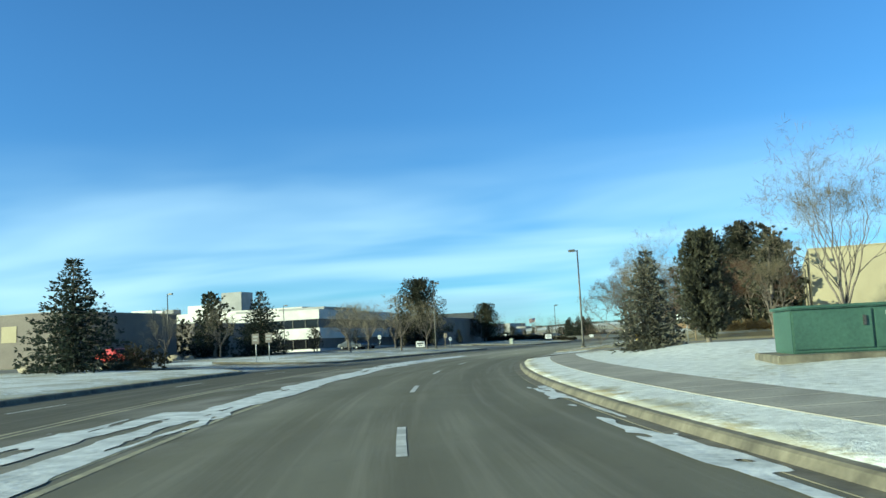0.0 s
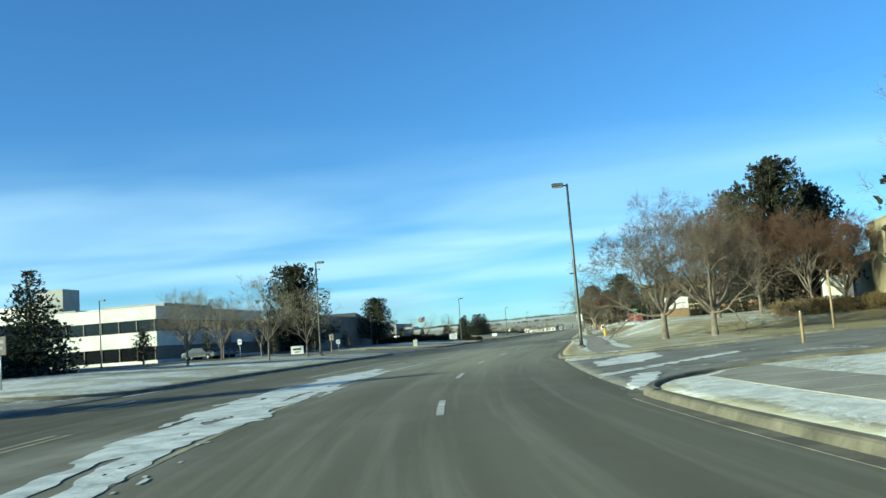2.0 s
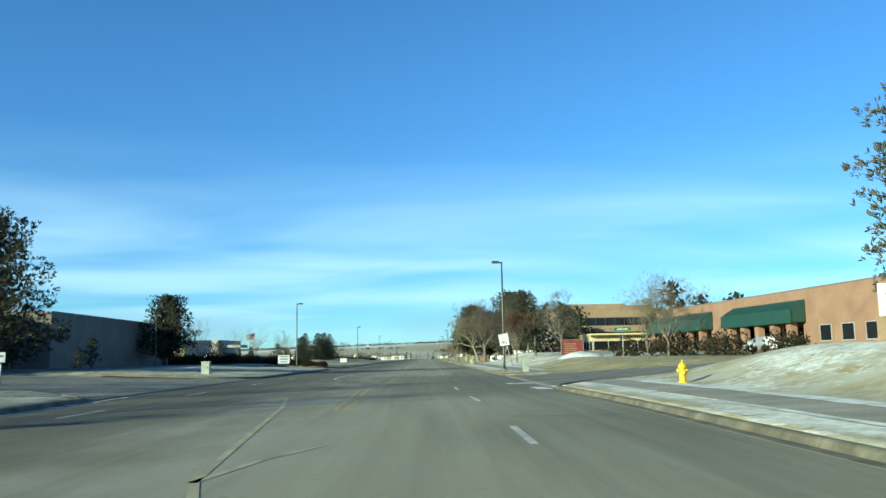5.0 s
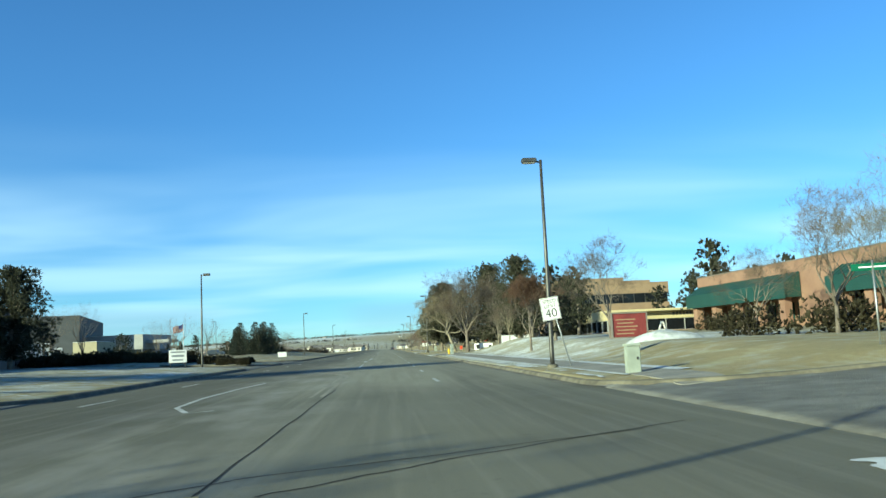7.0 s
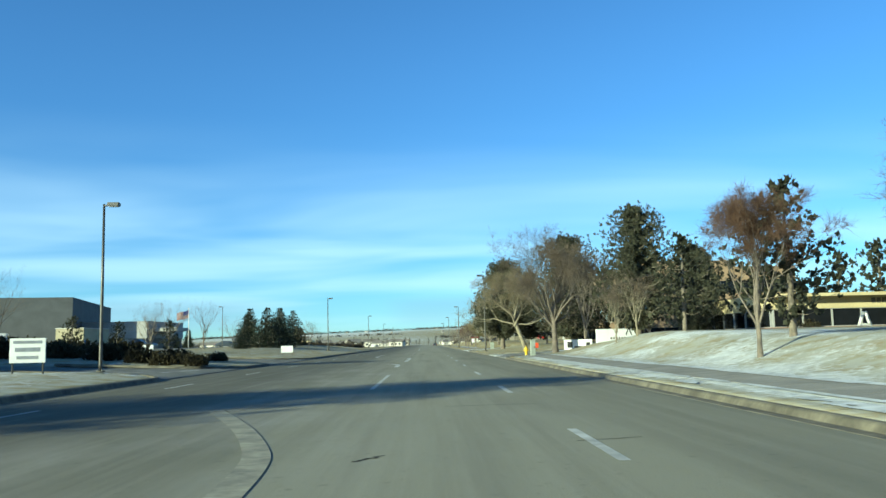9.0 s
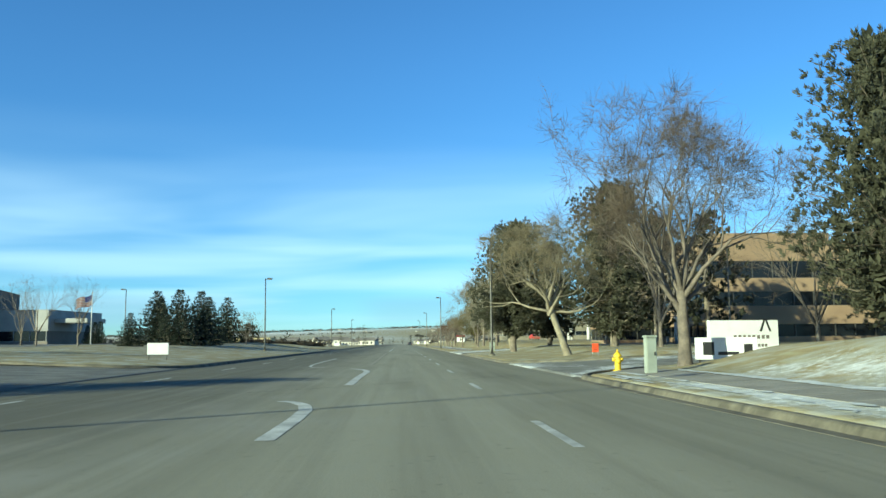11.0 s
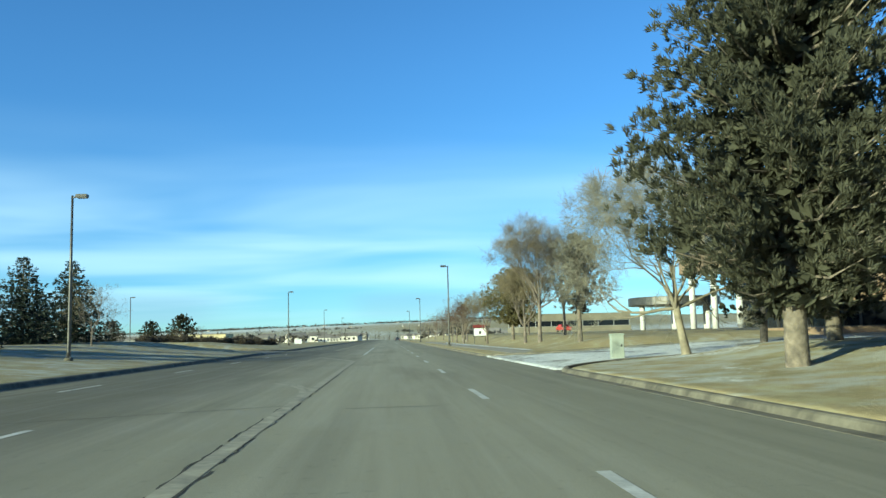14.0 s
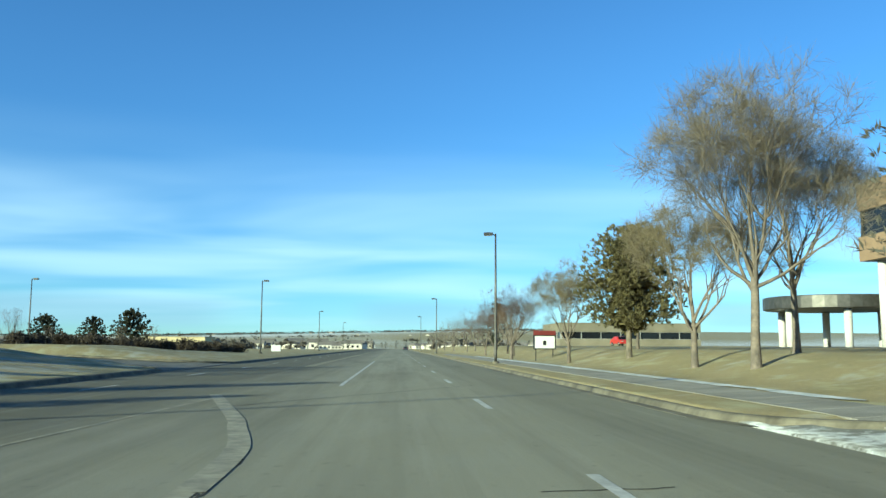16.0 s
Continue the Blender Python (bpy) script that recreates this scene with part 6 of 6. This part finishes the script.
# the large green transformer on its pad
tx = thing("transformer_box", 23.6, -126.4, "large green steel transformer box on a concrete pad", "utility box", rz=8, z=zg(23.6, -126.4) - 0.02)
part("pad", boxes((-2.2, 2.6, -1.7, 1.5, -0.4, 0.14), bevel=0.03), M["kerb"], tx, "tan concrete pad")
part("body", boxes((-1.7, 2.2, -1.0, 1.1, 0.14, 1.26), bevel=0.03), M["boxgreen"], tx)
part("lid", boxes((-1.78, 2.28, -1.08, 1.18, 1.26, 1.35), bevel=0.03), M["boxgreen"], tx)
for a, b in ((-1.66, 0.22), (0.28, 2.16)):
    d_ = part("door", boxes((a, b, -1.045, -1.0, 0.24, 1.21), bevel=0.012), M["boxgreen"], tx)
    part("handle", boxes((b - 0.22, b - 0.14, -1.09, -1.04, 0.8, 1.05), bevel=0.01), M["steel"], d_)
for a in (0.55, 0.95):
    part("label_plate", boxes((a, a + 0.22, -1.06, -1.045, 0.92, 1.14)), M["signwhite"], tx, "white warning plate, not readable")
yp = thing("marker_post", 26.3, -128.2, "yellow steel marker post beside the transformer", "post")
tube_part("shaft", [(0, 0, -0.3), (0, 0, 1.35)], [0.08, 0.08], M["hydrant_y"], yp, 12)

# right-hand verge, in the order of the walk
sp_ = thing("signpost", 18.4, -94.9, "grey back of a traffic sign on a steel post", "sign", rz=200)
tube_part("post", [(0, 0.06, -0.3), (0, 0.06, 2.35)], [0.03, 0.03], M["galv"], sp_, 8)
part("board", boxes((-0.30, 0.30, -0.01, 0.012, 1.62, 2.30), bevel=0.005), M["galv"], sp_, "grey aluminium back of the sign")
for x, y, h in ((18.6, -82.5, 2.4), (15.2, -91.5, 0.95)):
    e = thing("marker_post", x, y, "weathered wooden marker post by the driveway", "post")
    tube_part("shaft", [(0, 0, -0.3), (0, 0, h)], [0.05, 0.045], M["wood"], e, 8)
    tube_part("cap", [(0, 0, h), (0, 0, h + 0.05)], [0.055, 0.03], M["galv"], e, 8)
tr2 = thing("equipment_trailer", 26.6, -55.2, "white box trailer with black wheels parked by the tan building", "trailer", rz=-13)
part("body", boxes((-0.98, 0.98, -1.0, 3.6, 0.65, 2.3), bevel=0.05), M["carwhite"], tr2)
part("chassis", boxes((-0.85, 0.85, -1.3, 3.7, 0.45, 0.65)), M["black"], tr2)
for sx in (-0.9, 0.9):
    for yy in (0.2, 1.3):
        w_ = tube_part("wheel", [(sx - 0.14, yy, 0.42), (sx + 0.14, yy, 0.42)], [0.42, 0.42], M["rubber"], tr2, 18)
        tube_part("rim", [(sx - 0.15, yy, 0.42), (sx + 0.15, yy, 0.42)], [0.22, 0.22], M["galv"], w_, 14)
part("door", boxes((-0.82, 0.82, -1.03, -1.0, 0.75, 2.2), bevel=0.01), M["white"], tr2)
part("vent", boxes((-0.7, -0.2, -1.05, -1.02, 1.6, 1.9), (0.2, 0.7, -1.05, -1.02, 1.6, 1.9)), M["grey"], tr2)
sign_board("entrance_sign", 16.55, -43.4, 6, 2.1, 1.0, 0.75, "white entrance board on a brick plinth, lettering too small to read", bars=((0.08, 0.14, 0.55, 0.72), (0.08, 0.62, 0.35, 0.45), (0.55, 0.9, 0.42, 0.52)), text="grey", plinth="brickband", depth=0.14)
hydrant(10.3, -40.5, "hydrant_y", "yellow fire hydrant on the snowy verge")


def text_on(parent, words, x, z, size, y, m):
    cu = bpy.data.curves.new("lettering", "FONT")
    cu.body, cu.size, cu.align_x, cu.align_y, cu.extrude = words, size, "CENTER", "CENTER", 0.002
    ob = new("lettering", cu)
    ob.parent = parent
    ob.matrix_local = Matrix.Translation((x, y, z)) @ Matrix.Rotation(radians(90), 4, "X")
    dg_ = bpy.context.evaluated_depsgraph_get()
    me = bpy.data.meshes.new_from_object(ob.evaluated_get(dg_))
    mw = ob.matrix_local.copy()
    bpy.data.objects.remove(ob)
    me.materials.append(M[m])
    o = new("lettering", me)
    o.parent = parent
    o.matrix_local = mw
    return o


sl = thing("speed_limit_sign", 7.60, -2.18, "white speed limit sign on a leaning steel post", "sign", z=zg(7.62, -2.0) + 2.05)
sl.matrix_world = pose(7.85, -2.24, zg(7.85, -2.0) + 2.40, 0, -8, -4)
pb = part("board", boxes((-0.38, 0.38, -0.012, 0.012, -0.46, 0.46), bevel=0.006), M["signwhite"], sl)
part("border", boxes((-0.36, 0.36, -0.016, -0.011, 0.425, 0.44), (-0.36, 0.36, -0.016, -0.011, -0.44, -0.425), (-0.36, -0.345, -0.016, -0.011, -0.44, 0.44), (0.345, 0.36, -0.016, -0.011, -0.44, 0.44)), M["black"], pb)
text_on(pb, "SPEED", 0, 0.29, 0.21, -0.014, "black")
text_on(pb, "LIMIT", 0, 0.10, 0.21, -0.014, "black")
text_on(pb, "40", 0, -0.20, 0.50, -0.014, "black")
tube_part("post", [(0.06, 0.045, 0.42), (0.42, 0.045, -2.75)], [0.028, 0.028], M["galv"], sl, 8)
sn = thing("street_name_sign", 14.6, -13.8, "green street name sign on a steel post", "sign", rz=-20)
tube_part("post", [(0, 0, -0.3), (0, 0, 2.3)], [0.03, 0.03], M["galv"], sn, 8)
nb = part("blade", boxes((-0.55, 0.55, -0.012, 0.012, 2.02, 2.22), bevel=0.004), M["signgreen"], sn)
part("lettering", boxes((-0.36, 0.36, -0.018, -0.011, 2.10, 2.14)), M["signwhite"], nb, "white lettering")
pedestal(8.5, -11.0, 0.42, 0.80, "palebox", "pale green utility pedestal at the street corner")
rs = sign_board("red_sign", 16.3, 15.4, -4, 2.1, 1.45, 0.05, "dark red sign board in a brown frame on the bank", "red", 2, "darkwall", [(0.1 + 0.04 * (i % 2), 0.62 + 0.06 * (i % 3), 0.12 + 0.15 * i, 0.17 + 0.15 * i) for i in range(5)], "brickband", frame="darkwall", depth=0.25, post_r=0.09)
sign_board("low_sign", 12.8, 63.8, -10, 2.2, 0.8, 0.05, "low white board with dark shapes on the frosty bank", bars=((0.12, 0.3, 0.2, 0.8), (0.36, 0.7, 0.2, 0.35), (0.78, 0.92, 0.3, 0.7)), depth=0.2, posts=2)
# long white board behind the tall tree
wl_ = sign_board("business_sign", 18.7, 76.4, 8, 3.9, 1.6, 0.08, "long white board with dark lettering, not readable, and an angular emblem", bars=[(0.34 + 0.068 * i, 0.385 + 0.068 * i, 0.40, 0.52) for i in range(8)] + [(0.34 + 0.05 * i, 0.375 + 0.05 * i, 0.14, 0.23) for i in range(10)], text="darkwall", depth=0.3, posts=2)
for s in (-1, 1):
    part_v("emblem", [(1.2 + s * 0.34, -0.165, 1.1), (1.2 + s * 0.22, -0.165, 1.1), (1.2 + s * -0.02, -0.165, 1.72), (1.2 + s * 0.09, -0.165, 1.72)], [(0, 1, 2, 3)], M["black"], wl_, "dark angular emblem")
pedestal(8.65, 59.4, 0.34, 1.10, "palebox", "tall pale green utility pedestal on the verge", 10)
hydrant(8.6, 63.2, "hydrant_y", "yellow fire hydrant at the driveway mouth")
ob_ = sign_board("orange_marker", 11.5, 79.0, 0, 0.36, 0.48, 0.27, "small orange warning board on two thin legs", "hydrant_r", 2, "galv", ((0.2, 0.8, 0.3, 0.36), (0.2, 0.8, 0.55, 0.61)), "red", post_r=0.014, depth=0.03)
pedestal(10.55, 122.2, 0.52, 0.95, "palebox", "pale green utility pedestal at the driveway mouth")
zs = sign_board("notice_board", 11.4, 181.5, 4, 1.45, 0.85, 0.75, "white notice board with a red header in a dark frame", "signwhite", 2, "black", ((0.42, 0.58, 0.25, 0.62),), "black", frame="black")
part("header", boxes((-0.79, 0.79, -0.09, 0.07, 1.66, 1.98), bevel=0.01), M["red"], zs, "red header panel")

# left-hand verge
for x, y in ((-15.7, -90.2), (-17.6, -84.8)):
    sign_board("directional_sign", x, y, 10, 0.62, 0.85, 1.55, "brown-grey directional sign on a steel post", "darkwall", 1, "galv", ((0.15, 0.85, 0.62, 0.80), (0.15, 0.75, 0.3, 0.45)), "grey", post_r=0.04)
sign_board("entrance_sign", -21.3, -34.9, 14, 1.3, 0.85, 0.30, "white entrance board with dark lettering, not readable", bars=((0.15, 0.8, 0.5, 0.72), (0.3, 0.7, 0.2, 0.32)), posts=2, depth=0.15)
sign_board("parking_sign", -30.0, -29.4, 12, 0.45, 0.6, 1.5, "small white parking sign on a post", "signwhite", 1, "galv", ((0.2, 0.8, 0.4, 0.7),), "grey")
sign_board("stop_sign_back", -20.7, -24.7, 160, 0.6, 0.7, 1.55, "dark back of a traffic sign on a wooden post", "darkwall", 1, "wood", post_r=0.05)
sign_board("parking_sign", -19.4, -26.4, 10, 0.42, 0.5, 1.1, "small white parking sign on a post", "signwhite", 1, "galv", ((0.2, 0.8, 0.5, 0.75),), "grey")
pedestal(-14.6, -6.0, 0.6, 0.85, "palebox", "pale green utility pedestal on the snowy corner")
sign_board("site_sign", -15.4, 32.3, 14, 1.35, 1.0, 0.45, "pale blue-white site board on two posts", "signwhite", 2, "steel", ((0.1, 0.9, 0.78, 0.9), (0.15, 0.85, 0.45, 0.62), (0.2, 0.8, 0.15, 0.28)), "galv")
sign_board("site_sign", -13.4, 83.6, 8, 1.2, 0.68, 0.30, "plain white board on two thin legs beside the kerb", "signwhite", 2, "steel", post_r=0.02)
sign_board("site_sign", -14.2, 232.0, 8, 1.2, 0.8, 0.2, "plain white board on two thin legs beside the kerb", "signwhite", 2, "steel", post_r=0.02)
sign_board("site_sign", -24.0, 72.0, 8, 1.6, 0.8, 0.4, "plain white board beside the car park", "signwhite", 2, "steel", post_r=0.03)
for i, (x, y, s) in enumerate(((-31.6, -79.0, 0.55), (-30.6, -78.0, 0.4), (-33.0, -79.8, 0.45), (-20.6, -101.6, 0.6), (-24.5, -105.0, 0.5))):
    bm = bmesh.new()
    bmesh.ops.create_icosphere(bm, subdivisions=2, radius=1.0)
    for v_ in bm.verts:
        k_ = 1 + 0.35 * noise.noise(v_.co * 1.3 + Vector((i * 7, 0, 0)))
        v_.co = Vector((v_.co.x * k_ * s * 1.4, v_.co.y * k_ * s, v_.co.z * k_ * s * 0.75))
    me = bpy.data.meshes.new("boulder")
    bm.to_mesh(me)
    bm.free()
    me.materials.append(M["rock"])
    b_ = new("boulder", me)
    b_.matrix_world = pose(x, y, zg(x, y) + s * 0.3, 0, 0, i * 50)
    tagged(b_, "rough tan boulder on the snowy verge", "rock")

# flag on its pole
fl = thing("flagpole", -45.0, 160.0, "tall white flagpole with a striped flag blowing out", "flagpole")
tube_part("pole", [(0, 0, -0.3), (0, 0, 7.6)], [0.09, 0.05], M["white"], fl, 12)
tube_part("finial", [(0, 0, 7.6), (0, 0, 7.72)], [0.09, 0.02], M["hydrant_y"], fl, 10)
n_, v, f, mi = 14, [], [], []
for i in range(n_ + 1):
    x = i / n_
    for j in range(14):
        z = j / 13
        v.append((-2.6 * x * 0.92, 0.22 * math.sin(x * 7.5 + z * 0.8) * x, 7.4 - 1.55 * (1 - z) - 0.75 * x - 0.12 * math.sin(x * 6)))
for i in range(n_):
    for j in range(13):
        a = i * 14 + j
        f.append((a, a + 14, a + 15, a + 1))
        mi.append(2 if (i < 6 and j >= 6) else (j % 2))
fo = part_v("flag", v, f, [M["flagred"], M["flagwhite"], M["flagblue"]], fl, "red and white striped flag with a blue corner", True)
fo.data.polygons.foreach_set("material_index", mi)


# ---- vehicles ----
def car(paint, label, tall=1.45, length=4.5):
    root = new("car")
    L, W = length / 2, 0.88
    prof = [(-L, 0.35), (-L, 0.75), (-L + 0.15, 0.92), (-L * 0.45, 0.98), (-L * 0.22, tall * 0.97), (L * 0.35, tall), (L * 0.72, 1.02), (L - 0.1, 0.92), (L, 0.7), (L, 0.35)]
    v = [(s * W * (0.82 if z > 1.1 else 1.0), y, z) for s in (-1, 1) for y, z in prof]
    k = len(prof)
    f = [tuple(range(k)), tuple(range(2 * k - 1, k - 1, -1))] + [(i, (i + 1) % k, k + (i + 1) % k, k + i)[::-1] for i in range(k)]
    body = part_v("body", v, f, M[paint], root)
    bv = body.modifiers.new("edge", "BEVEL")
    bv.width, bv.segments = 0.06, 2
    for s in (-1, 1):
        x = s * W * 0.915
        part_v("side_window", [(x + s * 0.005, -L * 0.38, 1.04), (x + s * 0.005, L * 0.62, 1.04), (s * W * 0.835 + s * 0.005, L * 0.32, tall - 0.08), (s * W * 0.835 + s * 0.005, -L * 0.19, tall - 0.08)], [(0, 1, 2, 3)], M["glass"], root)
        for y in (-L * 0.62, L * 0.62):
            w_ = tube_part("wheel", [(s * 0.70, y, 0.32), (s * 0.90, y, 0.32)], [0.32, 0.32], M["rubber"], root, 18)
            tube_part("rim", [(s * 0.80, y, 0.32), (s * 0.905, y, 0.32)], [0.19, 0.18], M["galv"], w_, 12)
    part_v("windscreen", [(-W * 0.78, -L * 0.44, 1.0), (W * 0.78, -L * 0.44, 1.0), (W * 0.70, -L * 0.235, tall - 0.06), (-W * 0.70, -L * 0.235, tall - 0.06)], [(0, 1, 2, 3)], M["glass"], root).location.y = -0.02
    part_v("rear_window", [(-W * 0.74, L * 0.70, 1.06), (W * 0.74, L * 0.70, 1.06), (W * 0.68, L * 0.38, tall - 0.05), (-W * 0.68, L * 0.38, tall - 0.05)], [(0, 1, 2, 3)], M["glass"], root).location.y = 0.02
    for s in (-1, 1):
        part("headlight", boxes((s * 0.62 - 0.16, s * 0.62 + 0.16, -L - 0.02, -L + 0.05, 0.62, 0.76)), M["lens"], root)
        part("tail_light", boxes((s * 0.66 - 0.13, s * 0.66 + 0.13, L - 0.04, L + 0.02, 0.72, 0.88)), M["carred"], root)
    return tagged(root, label, "car", "parked cars")


cr = car("carred", "red car parked beside the spruces")
put(cr, -29.5, -90.0, 75, 1.0, 0.0)
cw = car("carwhite", "white car parked in the car park")
put(cw, -58.0, 70.0, 80, 1.0, 0.0)
cb = car("carblue", "dark blue-grey car parked in the car park")
put(cb, -36.0, -26.5, 82, 1.0, 0.0)
for i in range(3):
    copy_at(cb, -37.5 - 0.6 * i, -22.5 + 3.4 * i, 80, 1.0, dz=0.0)
for x, y, rz, o in ((-32.0, 93.0, 90, cb), (-46.0, 52.0, 20, cw), (-44.0, 40.0, 70, cb), (-50.0, 60.0, 15, cw), (-55.0, 88.0, 30, cb), (-41.0, 100.0, 85, cw), (-40.0, 170.0, 85, cb), (-37.0, 186.0, 85, cw), (33.5, 9.0, 60, cw), (35.5, 250.0, 6, cr)):
    copy_at(o, x, y, rz, 1.0, dz=0.0)
copy_at(cb, 4.9, 420.0, 180, 1.0, "dark car waiting far along the road", -0.06)
# white box truck by the grey warehouse
bt = thing("box_truck", -53.0, 97.0, "white box truck parked before the warehouse", "truck", rz=20)
part("cargo_box", boxes((-2.4, 2.6, -1.2, 1.2, 0.9, 3.4), bevel=0.04), M["carwhite"], bt)
part("cab", boxes((2.65, 4.3, -1.05, 1.05, 0.55, 2.5), bevel=0.12), M["carwhite"], bt)
part("windscreen", boxes((4.28, 4.33, -0.85, 0.85, 1.5, 2.25)), M["glass"], bt)
part("side_window", boxes((3.1, 3.9, -1.07, -1.04, 1.5, 2.2)), M["glass"], bt)
part("chassis", boxes((-2.4, 4.2, -0.8, 0.8, 0.5, 0.9)), M["black"], bt)
for x in (-1.4, 3.4):
    for s in (-1, 1):
        w_ = tube_part("wheel", [(x, s * 0.8, 0.45), (x, s * 1.1, 0.45)], [0.45, 0.45], M["rubber"], bt, 18)
        tube_part("rim", [(x, s * 0.9, 0.45), (x, s * 1.11, 0.45)], [0.24, 0.24], M["galv"], w_, 12)


# ---- snow lying on the road and driveways: thin ragged sheets ----
def snow_patch(edge, y0, y1, thr, seed, label, cell=(0.10, 0.26), name="snow_patch", stripes=0.0, lift=0.018):
    """edge(y) gives the stretch of u; cells drop out where noise says so, more towards the edges."""
    verts, faces, ids = [], [], {}
    j = 0
    y = y0
    while y < y1:
        a, b = edge(y)
        n = int((b - a) / cell[0])
        for i in range(n):
            u = a + (i + 0.5) * cell[0]
            m_ = min(u - a, b - u) / max(b - a, 0.1)
            q = noise.noise((u * 1.3 + seed, y * 0.16, seed)) * 0.6 + noise.noise((u * 4.6, y * 0.45 + seed, 3.1)) * 0.45 + 0.16 * noise.noise((u * 9.0, y * 2.6, seed))
            q += stripes * math.sin(u * 9.0 + 2.0 * noise.noise((y * 0.2, seed, 0.0)))
            if q + min(m_ * 2.2, 0.55) > thr:
                c = []
                for du, dyy in ((0, 0), (1, 0), (1, 1), (0, 1)):
                    key = (round((a + (i + du) * cell[0]) / cell[0]), j + dyy)
                    if key not in ids:
                        uu, yy = key[0] * cell[0] + 0.05 * noise.noise((key[0] * 0.7, key[1] * 0.7, seed)), y0 + key[1] * cell[1]
                        inside = U_KERB_L < uu < U_KERB_R - 0.03
                        z = 0.002 if inside else ground_z(uu, yy) + lift
                        ids[key] = len(verts)
                        verts.append(at(uu, yy, z + 0.010 + 0.008 * noise.noise((uu * 2, yy * 2, seed))))
                    c.append(ids[key])
                if len(set(c)) == 4:
                    faces.append(tuple(c))
        y += cell[1]
        j += 1
    # round off the outline
    count, near = collections.Counter(), collections.defaultdict(set)
    for f_ in faces:
        for p, q in zip(f_, f_[1:] + f_[:1]):
            count[(min(p, q), max(p, q))] += 1
    for (p, q), c in count.items():
        if c == 1:
            near[p].add(q)
            near[q].add(p)
    for _ in range(1):
        old = [Vector(v) for v in verts]
        for p, ns in near.items():
            m_ = sum((old[q] for q in ns), Vector((0, 0, 0))) / len(ns)
            verts[p] = tuple(old[p].lerp(m_, 0.5))
    o = obj(name, verts, faces, M["snow"], True)
    return tagged(o, label, "snow", kind="stuff")


SN = "thin ragged old snow lying on the road"
snow_patch(lambda y: (interp(y, [(-150, -5.5), (-128, -5.0), (-112, -5.0), (-98, -6.1), (-86, -6.2), (-79, -5.4)]), interp(y, [(-150, -3.5), (-100, -3.3), (-90, -3.4), (-82, -3.8), (-78, -5.0)])), -136, -78.5, 0.24, 2, SN, stripes=0.08)
snow_patch(lambda y: (-6.6, -3.4), -152, -134, 0.42, 5, SN, stripes=0.13)
snow_patch(lambda y: (3.0, 3.75), -150, -128, 0.42, 8, SN)
snow_patch(lambda y: (-13.05, -12.55), -90, -36, 0.30, 13, SN)
for a, b in ((-82, -37), (-12, 60)):
    snow_patch(lambda y: (4.95, 5.3), a, b, 0.34, 14, "strip of old snow along the sidewalk", (0.1, 0.3))
    snow_patch(lambda y: (6.5, 7.0), a, b, 0.22, 15, "strip of old snow along the sidewalk", (0.1, 0.3))
snow_patch(lambda y: (4.1, 4.9), -12, 60, 0.60, 16, "scattered old snow on the verge", (0.12, 0.2))
snow_patch(lambda y: (6.5, 7.1), 139, 215, 0.24, 17, "strip of old snow along the sidewalk", (0.1, 0.3))
ICE = "sheet of old ice and snow on the driveway"
snow_patch(lambda y: (interp(y, [(-92, 4.5), (-89, 4.6), (-86.3, 5.8)]), interp(y, [(-92, 6.0), (-89, 7.2), (-86.3, 7.4)])), -92, -86.2, 0.22, 21, ICE, (0.08, 0.09), lift=0.004)
snow_patch(lambda y: (3.7 + 0.25 * (y + 101.2), 4.5 + 0.25 * (y + 101.2)), -101.4, -97.4, 0.20, 22, ICE, (0.06, 0.08), lift=0.004)
snow_patch(lambda y: (2.9 + 1.05 * (y + 97), 4.3 + 1.05 * (y + 97)), -97, -92, 0.36, 23, ICE, (0.08, 0.06), lift=0.004)
snow_patch(lambda y: (3.3, 6.6), -85.8, -83.4, 0.34, 24, ICE, (0.09, 0.06), lift=0.004)
snow_patch(lambda y: (3.0, 4.4), -36.0, -33.4, 0.20, 25, ICE, (0.08, 0.06), lift=0.004)
snow_patch(lambda y: (2.6, 3.9), -29.4, -27.9, 0.32, 26, ICE, (0.08, 0.06), lift=0.004)
# shovelled heap of snow on the bank
sv, sf, n_ = [], [], 20
for i in range(n_ + 1):
    for j in range(n_ + 1):
        a, b = i / n_ * 2 - 1, j / n_ * 2 - 1
        q = max(0.0, 1 - (a * a + b * b)) ** 0.9
        x, y = 15.6 + a * 2.2, 6.8 + b * 1.5
        sv.append((x, y, zg(x, y) - 0.05 + 0.52 * q * (1 + 0.25 * noise.noise((a * 1.6, b * 1.6, 4.0)))))
sf = [(i * (n_ + 1) + j, i * (n_ + 1) + j + 1, (i + 1) * (n_ + 1) + j + 1, (i + 1) * (n_ + 1) + j) for i in range(n_) for j in range(n_)]
tagged(obj("snow_heap", sv, sf, M["snow"], True), "heap of shovelled old snow on the bank", "snow", kind="stuff")
